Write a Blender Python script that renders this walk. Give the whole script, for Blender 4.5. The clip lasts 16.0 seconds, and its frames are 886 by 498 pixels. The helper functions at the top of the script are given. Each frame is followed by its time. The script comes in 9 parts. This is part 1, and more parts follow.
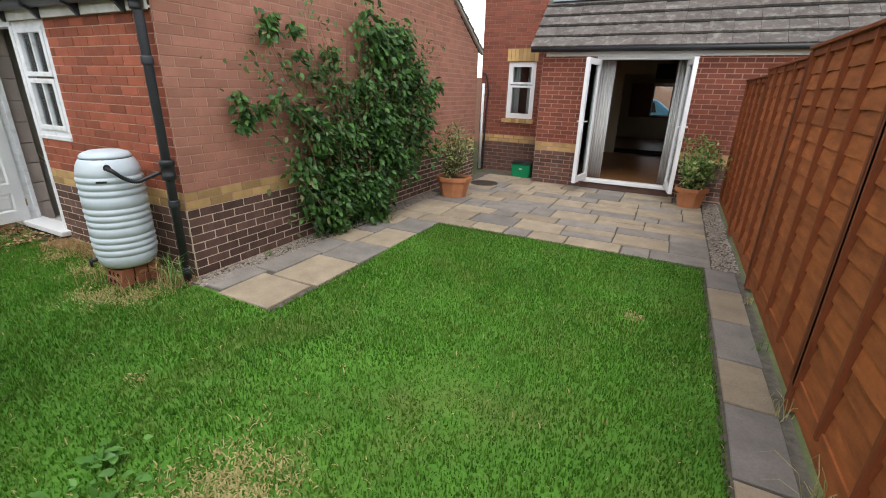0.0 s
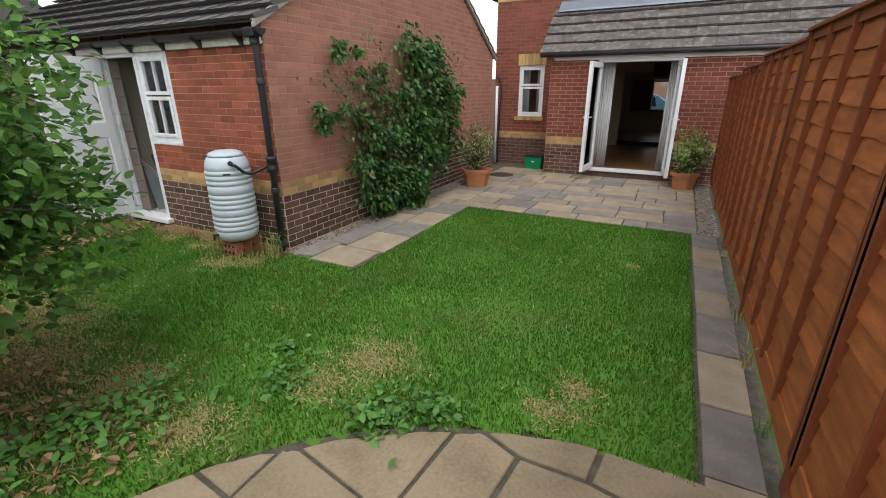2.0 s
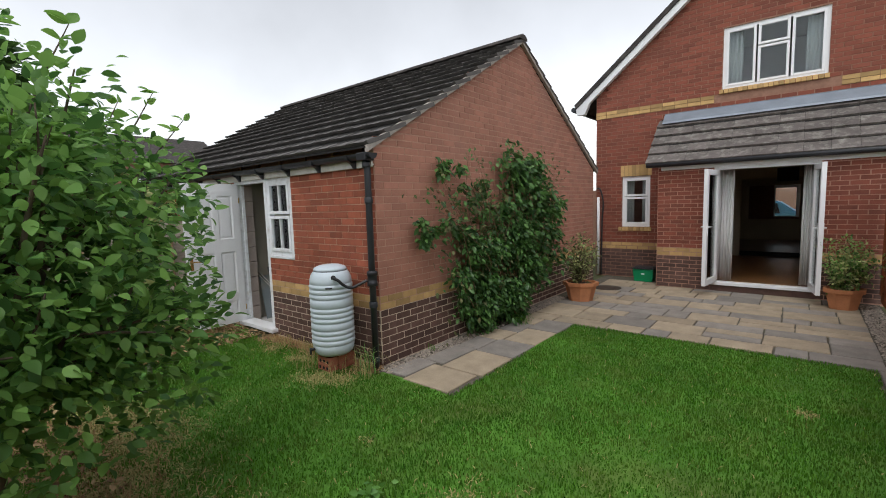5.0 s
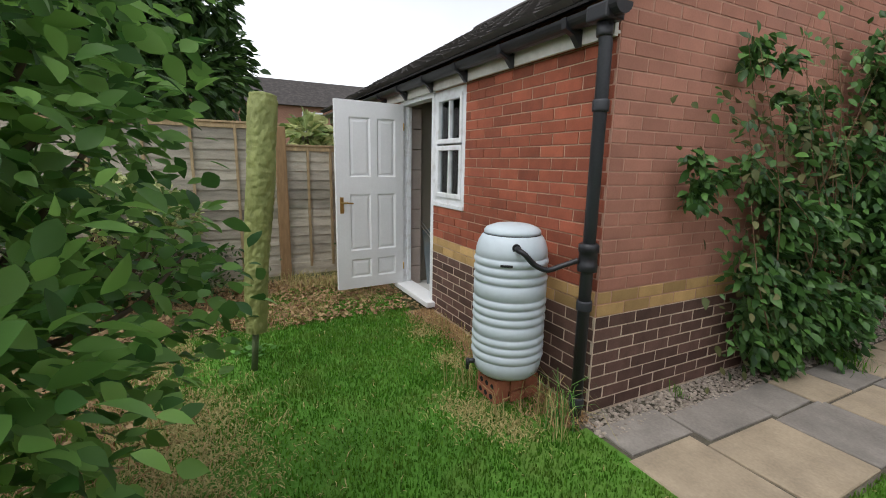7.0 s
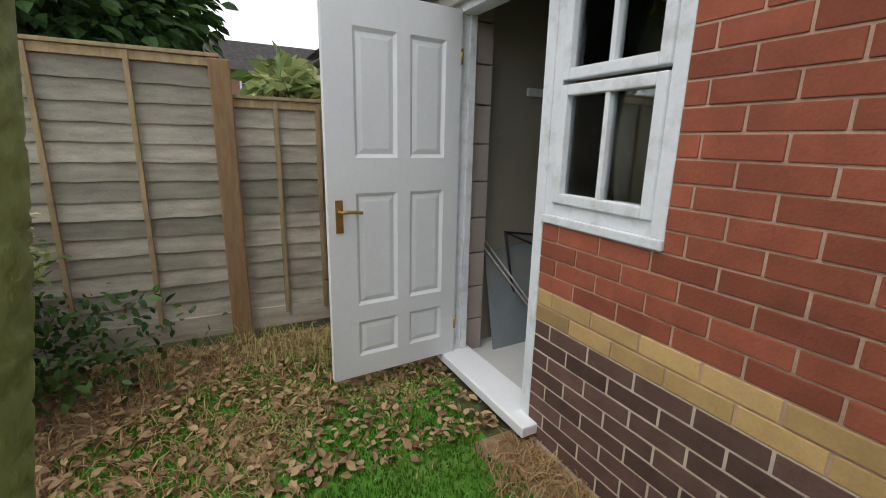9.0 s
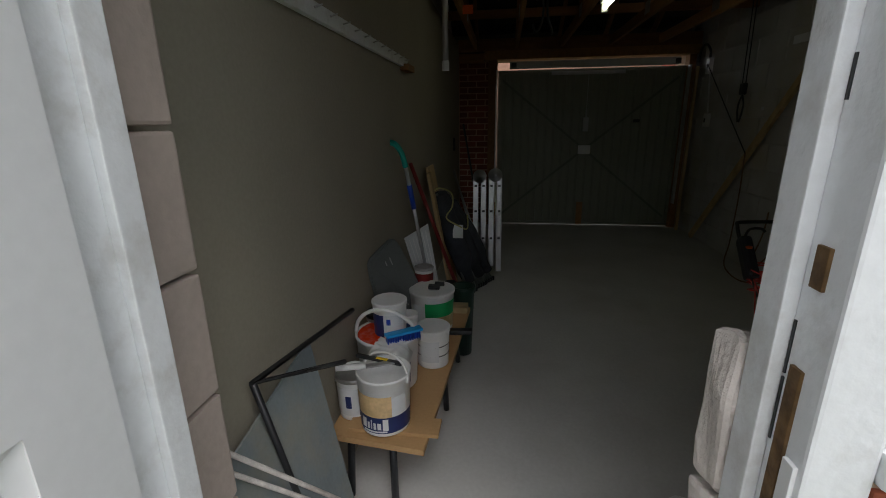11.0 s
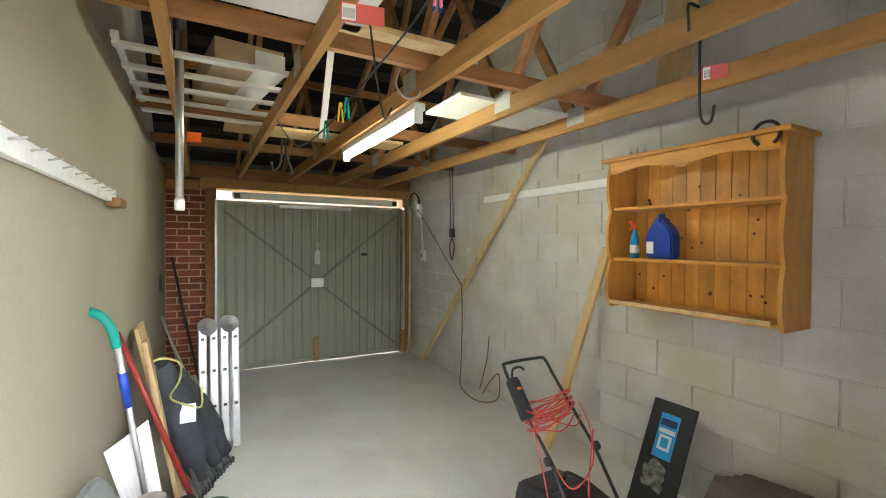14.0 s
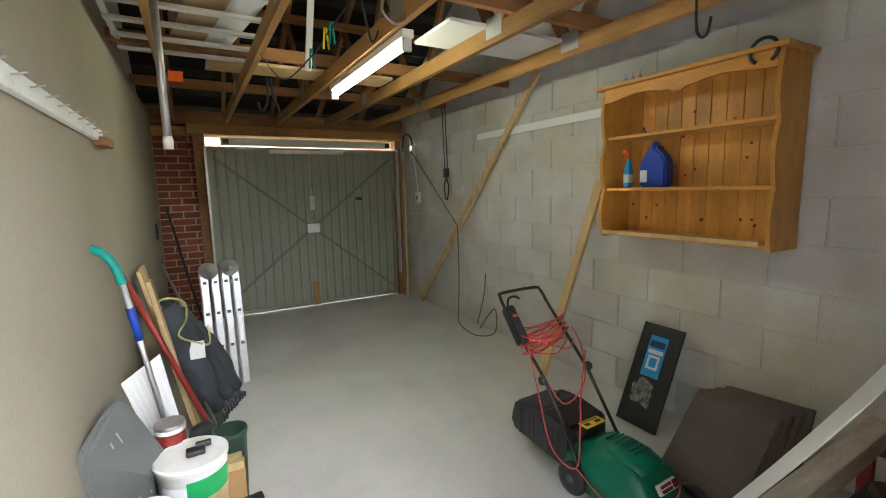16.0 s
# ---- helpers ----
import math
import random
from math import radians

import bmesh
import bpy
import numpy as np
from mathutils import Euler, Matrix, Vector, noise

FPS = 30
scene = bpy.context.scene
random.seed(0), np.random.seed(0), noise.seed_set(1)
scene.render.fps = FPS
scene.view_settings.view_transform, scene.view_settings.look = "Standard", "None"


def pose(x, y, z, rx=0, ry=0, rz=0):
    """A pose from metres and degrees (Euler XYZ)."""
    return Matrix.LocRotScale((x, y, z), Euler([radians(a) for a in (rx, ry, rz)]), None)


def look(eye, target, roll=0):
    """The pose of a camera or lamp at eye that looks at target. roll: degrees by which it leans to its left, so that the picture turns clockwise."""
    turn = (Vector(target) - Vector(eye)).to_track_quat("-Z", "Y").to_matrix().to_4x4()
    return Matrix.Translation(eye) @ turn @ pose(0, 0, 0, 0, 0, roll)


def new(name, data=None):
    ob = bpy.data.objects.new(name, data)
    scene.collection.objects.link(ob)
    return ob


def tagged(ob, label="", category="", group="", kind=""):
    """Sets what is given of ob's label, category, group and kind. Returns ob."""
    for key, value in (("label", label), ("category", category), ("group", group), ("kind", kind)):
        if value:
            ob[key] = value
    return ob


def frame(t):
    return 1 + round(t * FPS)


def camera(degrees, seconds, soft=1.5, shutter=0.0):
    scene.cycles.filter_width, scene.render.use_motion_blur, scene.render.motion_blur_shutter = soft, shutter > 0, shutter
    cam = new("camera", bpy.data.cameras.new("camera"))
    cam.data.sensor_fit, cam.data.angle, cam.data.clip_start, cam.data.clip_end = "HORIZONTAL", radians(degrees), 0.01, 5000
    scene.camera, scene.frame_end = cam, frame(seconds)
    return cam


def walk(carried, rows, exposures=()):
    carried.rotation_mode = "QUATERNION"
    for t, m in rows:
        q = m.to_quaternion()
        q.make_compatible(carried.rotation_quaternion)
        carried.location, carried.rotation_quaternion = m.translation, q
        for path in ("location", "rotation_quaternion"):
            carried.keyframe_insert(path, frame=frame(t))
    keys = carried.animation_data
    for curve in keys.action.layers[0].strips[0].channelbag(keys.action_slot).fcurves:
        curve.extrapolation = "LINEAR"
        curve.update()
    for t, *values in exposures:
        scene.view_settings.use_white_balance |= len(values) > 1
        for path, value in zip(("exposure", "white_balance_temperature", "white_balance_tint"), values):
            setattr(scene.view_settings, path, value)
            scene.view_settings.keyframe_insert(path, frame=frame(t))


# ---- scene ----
cam = camera(90.4, 16.0, soft=1.0)
PATH = [
    (0, (3.52, -2.215, 1.619), (2.679, -0.534, 0.936), 1.6),
    (0.5, (3.589, -2.565, 1.649), (2.795, -0.862, 0.963), 0.4),
    (1, (3.685, -2.844, 1.664), (2.875, -1.148, 0.98), 0.2),
    (1.5, (3.659, -3.13, 1.675), (2.831, -1.442, 0.994), 0.2),
    (2, (3.685, -3.354, 1.688), (2.82, -1.685, 1.004), -0.2),
    (2.5, (3.701, -3.484, 1.718), (2.769, -1.845, 1.052), 0.0),
    (3, (3.736, -3.579, 1.758), (2.659, -1.934, 1.398), -1.4),
    (3.2, (3.767, -3.608, 1.771), (2.643, -1.974, 1.512), -1.6),
    (5.3, (3.264, -2.908, 1.672), (1.935, -1.424, 1.493), -1.6),
    (5.5, (3.145, -2.776, 1.651), (1.729, -1.375, 1.47), -1.0),
    (6, (2.731, -2.44, 1.594), (1.137, -1.255, 1.359), 0.7),
    (6.5, (2.264, -2.121, 1.492), (0.57, -1.093, 1.22), 0.7),
    (7, (1.735, -1.883, 1.451), (-0.011, -0.984, 1.071), 1.1),
    (7.5, (1.185, -1.753, 1.421), (-0.554, -0.861, 1.002), 0.6),
    (8, (0.615, -1.531, 1.398), (-1.157, -0.707, 0.974), 1.3),
    (8.2, (0.363, -1.493, 1.396), (-1.403, -0.662, 0.958), 1.4),
    (10.3, (-2.039, -0.722, 1.365), (-3.333, 0.72, 0.868), -0.2),
    (10.5, (-2.201, -0.636, 1.391), (-3.271, 0.974, 0.879), 0.7),
    (11, (-2.482, -0.38, 1.379), (-2.747, 1.523, 0.824), -0.8),
    (11.5, (-2.587, -0.149, 1.385), (-2.217, 1.72, 0.779), 2.8),
    (12, (-2.677, 0.008, 1.4), (-1.898, 1.741, 0.774), 1.6),
    (12.5, (-2.725, 0.099, 1.399), (-1.828, 1.76, 0.741), 2.6),
    (13, (-2.741, 0.104, 1.398), (-1.825, 1.75, 0.725), 3.1),
    (13.5, (-2.748, 0.074, 1.468), (-1.818, 1.782, 1.003), 2.0),
    (14, (-2.745, 0.041, 1.531), (-1.779, 1.792, 1.499), 0.5),
    (14.5, (-2.747, 0.02, 1.552), (-1.774, 1.761, 1.7), -0.7),
    (15, (-2.749, 0.021, 1.555), (-1.762, 1.752, 1.728), -1.7),
    (15.5, (-2.742, 0.033, 1.509), (-1.75, 1.769, 1.515), -1.7),
    (16, (-2.754, 0.015, 1.462), (-1.783, 1.742, 1.191), -1.3),
]
EXPOSURES = [(0, 1.25), (0.6, 1.15), (1.0, 0.9), (1.5, 0.9), (2.0, 1.0), (2.5, 0.95), (3.0, 0.7), (6.0, 0.72), (7.0, 0.92), (7.5, 1.0), (8.2, 0.72), (10.3, 0.85), (11.0, 1.15), (11.4, 2.6), (11.8, 3.9), (12.1, 4.5), (13.0, 4.8), (13.5, 4.9), (13.9, 5.4), (14.6, 5.75), (15.1, 5.75), (15.6, 5.65), (16, 4.95)]
walk(cam, [(t, look(eye, target, roll)) for t, eye, target, roll in PATH], EXPOSURES)

# ---- light ----
world = bpy.data.worlds.new("overcast_sky")
scene.world = world
world.use_nodes = True
wn, wl = world.node_tree.nodes, world.node_tree.links
wn.clear()
w_out = wn.new("ShaderNodeOutputWorld")
w_bg = wn.new("ShaderNodeBackground")
w_sky = wn.new("ShaderNodeTexSky")
w_sky.sky_type = 'NISHITA'
w_sky.sun_disc = False
w_sky.sun_elevation, w_sky.sun_rotation = radians(60), radians(158)
w_sky.air_density, w_sky.dust_density, w_sky.ozone_density = 1.0, 1.2, 1.0
w_hsv = wn.new("ShaderNodeHueSaturation")
w_hsv.inputs["Saturation"].default_value = 0.2
w_noise = wn.new("ShaderNodeTexNoise")
w_noise.inputs["Scale"].default_value = 2.6
w_noise.inputs["Detail"].default_value = 6.0
w_ramp = wn.new("ShaderNodeMapRange")
w_ramp.inputs["From Min"].default_value, w_ramp.inputs["From Max"].default_value = 0.3, 0.7
w_ramp.inputs["To Min"].default_value, w_ramp.inputs["To Max"].default_value = 0.86, 1.08
w_mul = wn.new("ShaderNodeVectorMath")
w_mul.operation = 'SCALE'
wl.new(w_sky.outputs[0], w_hsv.inputs["Color"])
wl.new(w_noise.outputs["Fac"], w_ramp.inputs["Value"])
wl.new(w_hsv.outputs[0], w_mul.inputs[0])
wl.new(w_ramp.outputs[0], w_mul.inputs["Scale"])
wl.new(w_mul.outputs[0], w_bg.inputs["Color"])
wl.new(w_bg.outputs[0], w_out.inputs[0])
w_bg.inputs["Strength"].default_value = 0.15
sun_data = bpy.data.lights.new("sun", 'SUN')
sun_data.energy, sun_data.angle, sun_data.color = 0.6, radians(40), (1.0, 0.98, 0.95)
sun = new("sun", sun_data)
sun.matrix_world = look((0, 0, 20), (-3.6, 8.8, 0))


# ---- materials ----
def material(name, colour, rough=0.7, metal=0.0, vary=0.25, scale=8.0, fine=90.0, bump=0.2, tint=None, spec=0.4,
             stain=0.0, stain_col=(0.1, 0.08, 0.05), stain_scale=1.3, spread=(0.66, 1.3), random_src="", stretch=None, depth=0.01, alpha=None):
    """A procedural surface: base colour varied at two scales, relief, and a random tone for each piece."""
    m = bpy.data.materials.new(name)
    m.use_nodes = True
    n, l = m.node_tree.nodes, m.node_tree.links
    b = n["Principled BSDF"]
    b.inputs["Roughness"].default_value, b.inputs["Metallic"].default_value = rough, metal
    b.inputs["Specular IOR Level"].default_value = spec
    co = n.new("ShaderNodeTexCoord").outputs["Object"]
    geo = n.new("ShaderNodeNewGeometry")
    src = geo.outputs["Position"]
    if stretch:
        mp = n.new("ShaderNodeMapping")
        mp.inputs["Scale"].default_value = stretch
        l.new(src, mp.inputs["Vector"])
        src = mp.outputs[0]
    big = n.new("ShaderNodeTexNoise")
    big.inputs["Scale"].default_value, big.inputs["Detail"].default_value = scale, 5.0
    l.new(src, big.inputs["Vector"])
    small = n.new("ShaderNodeTexNoise")
    small.inputs["Scale"].default_value, small.inputs["Detail"].default_value = fine, 3.0
    l.new(src, small.inputs["Vector"])
    c2 = tint or tuple(min(1, c * (1 + vary)) for c in colour)
    c1 = tuple(c * (1 - vary) for c in colour) if not tint else colour
    ramp = n.new("ShaderNodeValToRGB")
    ramp.color_ramp.elements[0].position, ramp.color_ramp.elements[1].position = 0.32, 0.7
    ramp.color_ramp.elements[0].color, ramp.color_ramp.elements[1].color = (*c1, 1), (*c2, 1)
    mixf = n.new("ShaderNodeMath")
    mixf.operation = 'MULTIPLY_ADD'
    mixf.inputs[1].default_value = 0.35
    l.new(small.outputs["Fac"], mixf.inputs[0])
    half = n.new("ShaderNodeMath")
    half.operation = 'MULTIPLY'
    half.inputs[1].default_value = 0.65
    l.new(big.outputs["Fac"], half.inputs[0])
    l.new(half.outputs[0], mixf.inputs[2])
    l.new(mixf.outputs[0], ramp.inputs["Fac"])
    out = ramp.outputs["Color"]
    if random_src:
        r = n.new("ShaderNodeObjectInfo").outputs["Random"] if random_src == "object" else geo.outputs["Random Per Island"]
        rr = n.new("ShaderNodeMapRange")
        rr.inputs["To Min"].default_value, rr.inputs["To Max"].default_value = spread
        l.new(r, rr.inputs["Value"])
        sc = n.new("ShaderNodeVectorMath")
        sc.operation = 'SCALE'
        l.new(out, sc.inputs[0])
        l.new(rr.outputs[0], sc.inputs["Scale"])
        out = sc.outputs[0]
    if stain:
        sn = n.new("ShaderNodeTexNoise")
        sn.inputs["Scale"].default_value, sn.inputs["Detail"].default_value = stain_scale, 8.0
        sn.inputs["Roughness"].default_value = 0.65
        l.new(geo.outputs["Position"], sn.inputs["Vector"])
        sr = n.new("ShaderNodeMapRange")
        sr.inputs["From Min"].default_value, sr.inputs["From Max"].default_value = 0.5, 0.72
        sr.inputs["To Max"].default_value = stain
        l.new(sn.outputs["Fac"], sr.inputs["Value"])
        mx = n.new("ShaderNodeMix")
        mx.data_type = 'RGBA'
        l.new(sr.outputs[0], mx.inputs["Factor"])
        l.new(out, mx.inputs["A"])
        mx.inputs["B"].default_value = (*stain_col, 1)
        out = mx.outputs["Result"]
    l.new(out, b.inputs["Base Color"])
    if bump:
        bp = n.new("ShaderNodeBump")
        bp.inputs["Strength"].default_value, bp.inputs["Distance"].default_value = bump, depth
        l.new(mixf.outputs[0], bp.inputs["Height"])
        l.new(bp.outputs[0], b.inputs["Normal"])
    return m


def leaf_material(name, dark, light, back=0.25, rough=0.45, patch=None):
    m = bpy.data.materials.new(name)
    m.use_nodes = True
    n, l = m.node_tree.nodes, m.node_tree.links
    b = n["Principled BSDF"]
    geo = n.new("ShaderNodeNewGeometry")
    ramp = n.new("ShaderNodeValToRGB")
    ramp.color_ramp.elements[0].color, ramp.color_ramp.elements[1].color = (*dark, 1), (*light, 1)
    l.new(geo.outputs["Random Per Island"], ramp.inputs["Fac"])
    out = ramp.outputs[0]
    if patch:
        for sc, lo, hi in ((0.9, 0.34, 0.66), (4.5, 0.38, 0.68)):
            pn = n.new("ShaderNodeTexNoise")
            pn.inputs["Scale"].default_value, pn.inputs["Detail"].default_value = sc, 4.0
            l.new(geo.outputs["Position"], pn.inputs["Vector"])
            pr = n.new("ShaderNodeMapRange")
            pr.inputs["From Min"].default_value, pr.inputs["From Max"].default_value = lo, hi
            pr.inputs["To Max"].default_value = 0.75 if sc < 2 else 0.5
            l.new(pn.outputs["Fac"], pr.inputs["Value"])
            mxp = n.new("ShaderNodeMix")
            mxp.data_type, mxp.blend_type = 'RGBA', 'MULTIPLY' if sc < 2 else 'MIX'
            l.new(pr.outputs[0], mxp.inputs["Factor"])
            l.new(out, mxp.inputs["A"])
            mxp.inputs["B"].default_value = (0.5, 0.62, 0.5, 1) if sc < 2 else (*patch, 1)
            out = mxp.outputs["Result"]
    l.new(out, b.inputs["Base Color"])
    b.inputs["Roughness"].default_value = rough
    b.inputs["Specular IOR Level"].default_value = 0.35
    tr = n.new("ShaderNodeBsdfTranslucent")
    l.new(out, tr.inputs["Color"])
    mx = n.new("ShaderNodeMixShader")
    mx.inputs[0].default_value = back
    l.new(b.outputs[0], mx.inputs[1])
    l.new(tr.outputs[0], mx.inputs[2])
    l.new(mx.outputs[0], n["Material Output"].inputs["Surface"])
    return m


def glass_material(name, tint=(0.9, 0.95, 0.95), dirt=0.0):
    m = bpy.data.materials.new(name)
    m.use_nodes = True
    n, l = m.node_tree.nodes, m.node_tree.links
    n.remove(n["Principled BSDF"])
    g = n.new("ShaderNodeBsdfGlossy")
    g.inputs["Roughness"].default_value = 0.03
    t = n.new("ShaderNodeBsdfTransparent")
    t.inputs["Color"].default_value = (*tint, 1)
    f = n.new("ShaderNodeFresnel")
    f.inputs["IOR"].default_value = 1.5
    mx = n.new("ShaderNodeMixShader")
    l.new(f.outputs[0], mx.inputs[0])
    l.new(t.outputs[0], mx.inputs[1])
    l.new(g.outputs[0], mx.inputs[2])
    l.new(mx.outputs[0], n["Material Output"].inputs["Surface"])
    return m


RED, DARK, BUFF = (0.315, 0.088, 0.047), (0.118, 0.066, 0.052), (0.48, 0.31, 0.13)
BRICK = {}
for src in ("object", "island"):
    BRICK["red", src] = material("red_brick_" + src, RED, 0.85, vary=0.22, scale=9, fine=120, bump=0.7, depth=0.006, random_src=src, spread=(0.66, 1.2), stain=0.55, stain_col=(0.17, 0.048, 0.032), stain_scale=3.2)
    BRICK["house", src] = material("house_brick_" + src, (0.235, 0.068, 0.042), 0.86, vary=0.2, scale=8, fine=120, bump=0.7, depth=0.006, random_src=src, spread=(0.72, 1.18), stain=0.5, stain_col=(0.16, 0.055, 0.04), stain_scale=2.0)
    BRICK["pale", src] = material("weathered_brick_" + src, (0.375, 0.172, 0.12), 0.88, vary=0.16, scale=5, fine=120, bump=0.7, depth=0.006, random_src=src, spread=(0.86, 1.12), stain=0.45, stain_col=(0.33, 0.19, 0.15), stain_scale=1.2)
    BRICK["dark", src] = material("dark_brick_" + src, DARK, 0.8, vary=0.3, scale=9, fine=120, bump=0.5, depth=0.004, random_src=src)
    BRICK["buff", src] = material("buff_brick_" + src, BUFF, 0.85, vary=0.15, scale=9, fine=120, bump=0.4, depth=0.004, random_src=src)
M_MORTAR_L = material("pale_mortar", (0.60, 0.49, 0.38), 0.95, vary=0.2, scale=14, fine=160, bump=0.5)
M_MORTAR = material("mortar", (0.52, 0.36, 0.26), 0.95, vary=0.2, scale=14, fine=160, bump=0.5)
M_MORTAR_G = material("weathered_mortar", (0.45, 0.26, 0.19), 0.95, vary=0.2, scale=14, fine=160, bump=0.5)
M_MORTAR_RED = material("red_mortar", (0.30, 0.165, 0.115), 0.95, vary=0.2, scale=14, fine=160, bump=0.5)
M_TILE = material("concrete_roof_tile", (0.115, 0.106, 0.102), 0.85, vary=0.25, scale=5, fine=70, bump=0.4, random_src="object", spread=(0.85, 1.12), stain=0.15, stain_col=(0.16, 0.15, 0.12), stain_scale=5)
M_TILE_J = material("concrete_roof_tiles", (0.05, 0.043, 0.041), 0.9, vary=0.35, scale=5, fine=70, bump=0.5, random_src="island", stain=0.25, stain_col=(0.16, 0.15, 0.12), stain_scale=5)
M_TILE_OLD = material("lichen_roof_tiles", (0.115, 0.1, 0.092), 0.95, vary=0.3, scale=6, fine=60, bump=0.5, random_src="island", spread=(0.85, 1.15), stain=0.55, stain_col=(0.36, 0.35, 0.31), stain_scale=9)
M_LEAD = material("lead_flashing", (0.2, 0.23, 0.27), 0.5, metal=0.3, vary=0.15, scale=4, bump=0.2)
M_WHITE = material("white_gloss_paint", (0.78, 0.79, 0.8), 0.35, vary=0.05, scale=3, fine=50, bump=0.08)
M_PEEL = material("peeling_white_paint", (0.76, 0.78, 0.8), 0.5, vary=0.06, scale=4, fine=70, bump=0.35, stain=0.55, stain_col=(0.42, 0.39, 0.35), stain_scale=9)
M_UPVC = material("white_upvc", (0.8, 0.81, 0.82), 0.3, vary=0.03, scale=2, bump=0.03)
M_FASCIA = material("grey_fascia_paint", (0.60, 0.585, 0.54), 0.6, vary=0.12, scale=3, fine=30, bump=0.2, stain=0.4, stain_col=(0.25, 0.24, 0.2), stain_scale=4)
M_BLACKP = material("black_plastic", (0.022, 0.023, 0.026), 0.38, vary=0.25, scale=6, bump=0.08)
M_PIPE = material("faded_black_pipe", (0.035, 0.038, 0.044), 0.45, vary=0.3, scale=4, bump=0.08)
M_GLASS = glass_material("window_glass")
M_ROOM = material("dark_room_paint", (0.55, 0.47, 0.35), 0.85, vary=0.08, scale=2, bump=0.1)
M_BLOCK = material("grey_concrete_block", (0.54, 0.53, 0.52), 0.95, vary=0.16, spread=(0.965, 1.035), scale=3, fine=140, bump=0.6, random_src="object", stain=0.6, stain_col=(0.44, 0.365, 0.19), stain_scale=0.9)
M_BLOCK_J = material("grey_concrete_blocks", (0.56, 0.55, 0.54), 0.95, vary=0.16, spread=(0.9, 1.08), scale=3, fine=140, bump=0.6, random_src="island", stain=0.35, stain_col=(0.46, 0.41, 0.27), stain_scale=0.9)
M_BLOCKP = material("painted_pink_block", (0.46, 0.385, 0.34), 0.9, vary=0.12, scale=4, fine=60, bump=0.5)
M_PLASTER = material("cream_plaster", (0.335, 0.305, 0.245), 0.9, vary=0.1, scale=1.2, fine=90, bump=0.2, stain=0.35, stain_col=(0.38, 0.335, 0.25), stain_scale=1.0)
M_FLOOR = material("concrete_floor", (0.60, 0.595, 0.58), 0.7, vary=0.1, scale=2.0, fine=60, bump=0.15, stain=0.55, stain_col=(0.43, 0.415, 0.385), stain_scale=0.9)
M_TIMBER = material("roof_timber", (0.34, 0.17, 0.075), 0.75, vary=0.3, scale=4, fine=60, bump=0.25, stretch=(6, 1, 6), random_src="object")
M_TIMBER_X = material("cross_timber", (0.35, 0.17, 0.07), 0.75, vary=0.3, scale=4, fine=60, bump=0.25, stretch=(1, 6, 6), random_src="object")
M_FELT = material("black_roof_felt", (0.018, 0.017, 0.016), 0.95, vary=0.3, scale=3, bump=0.3)
M_LAWNBED = material("soil_under_lawn", (0.075, 0.085, 0.03), 0.95, vary=0.35, scale=6, fine=60, bump=0.6)
M_DEBRIS = material("dry_leaf_litter", (0.25, 0.17, 0.09), 0.95, vary=0.4, scale=20, fine=120, bump=0.8)


# ---- helpers for meshes ----
def part(name, bm, mat, parent=None, label="", smooth=False):
    me = bpy.data.meshes.new(name)
    bm.normal_update()
    bm.to_mesh(me)
    bm.free()
    for m in (mat if isinstance(mat, (list, tuple)) else [mat]):
        me.materials.append(m)
    if smooth:
        for p in me.polygons:
            p.use_smooth = True
    ob = new(name, me)
    if parent:
        ob.parent = parent
    if label:
        ob["label"] = label
    return ob


def thing(name, loc=(0, 0, 0), label="", category="", group="", kind="", rz=0):
    ob = new(name)
    ob.empty_display_size = 0.1
    ob.matrix_world = pose(*loc, 0, 0, rz)
    return tagged(ob, label, category, group, kind)


def box(bm, x0, x1, y0, y1, z0, z1, bevel=0.0, m=None, mat=0):
    r = bmesh.ops.create_cube(bm, size=1.0)
    vs = r["verts"]
    for v in vs:
        v.co = Vector((x0 + (v.co.x + 0.5) * (x1 - x0), y0 + (v.co.y + 0.5) * (y1 - y0), z0 + (v.co.z + 0.5) * (z1 - z0)))
    fs = {f for v in vs for f in v.link_faces}
    if bevel:
        es = {e for v in vs for e in v.link_edges}
        r2 = bmesh.ops.bevel(bm, geom=list(es), offset=bevel, segments=2, affect='EDGES', profile=0.6)
        vs = list({v for f in r2["faces"] for v in f.verts} | {v for v in vs if v.is_valid})
        fs = {f for v in vs for f in v.link_faces}
    if m is not None:
        bmesh.ops.transform(bm, matrix=m, verts=list(vs))
    if mat:
        for f in fs:
            f.material_index = mat
    return vs


def bar(bm, a, b, w, h, bevel=0.0, up=(0, 0, 1), mat=0):
    """A square bar from a to b, w across and h along up."""
    a, b, up = Vector(a), Vector(b), Vector(up)
    d = (b - a)
    ln = d.length
    d.normalize()
    side = d.cross(up).normalized()
    top = side.cross(d).normalized()
    m = Matrix((side, d, top)).transposed().to_4x4()
    m.translation = a
    return box(bm, -w / 2, w / 2, 0, ln, -h / 2, h / 2, bevel, m, mat)


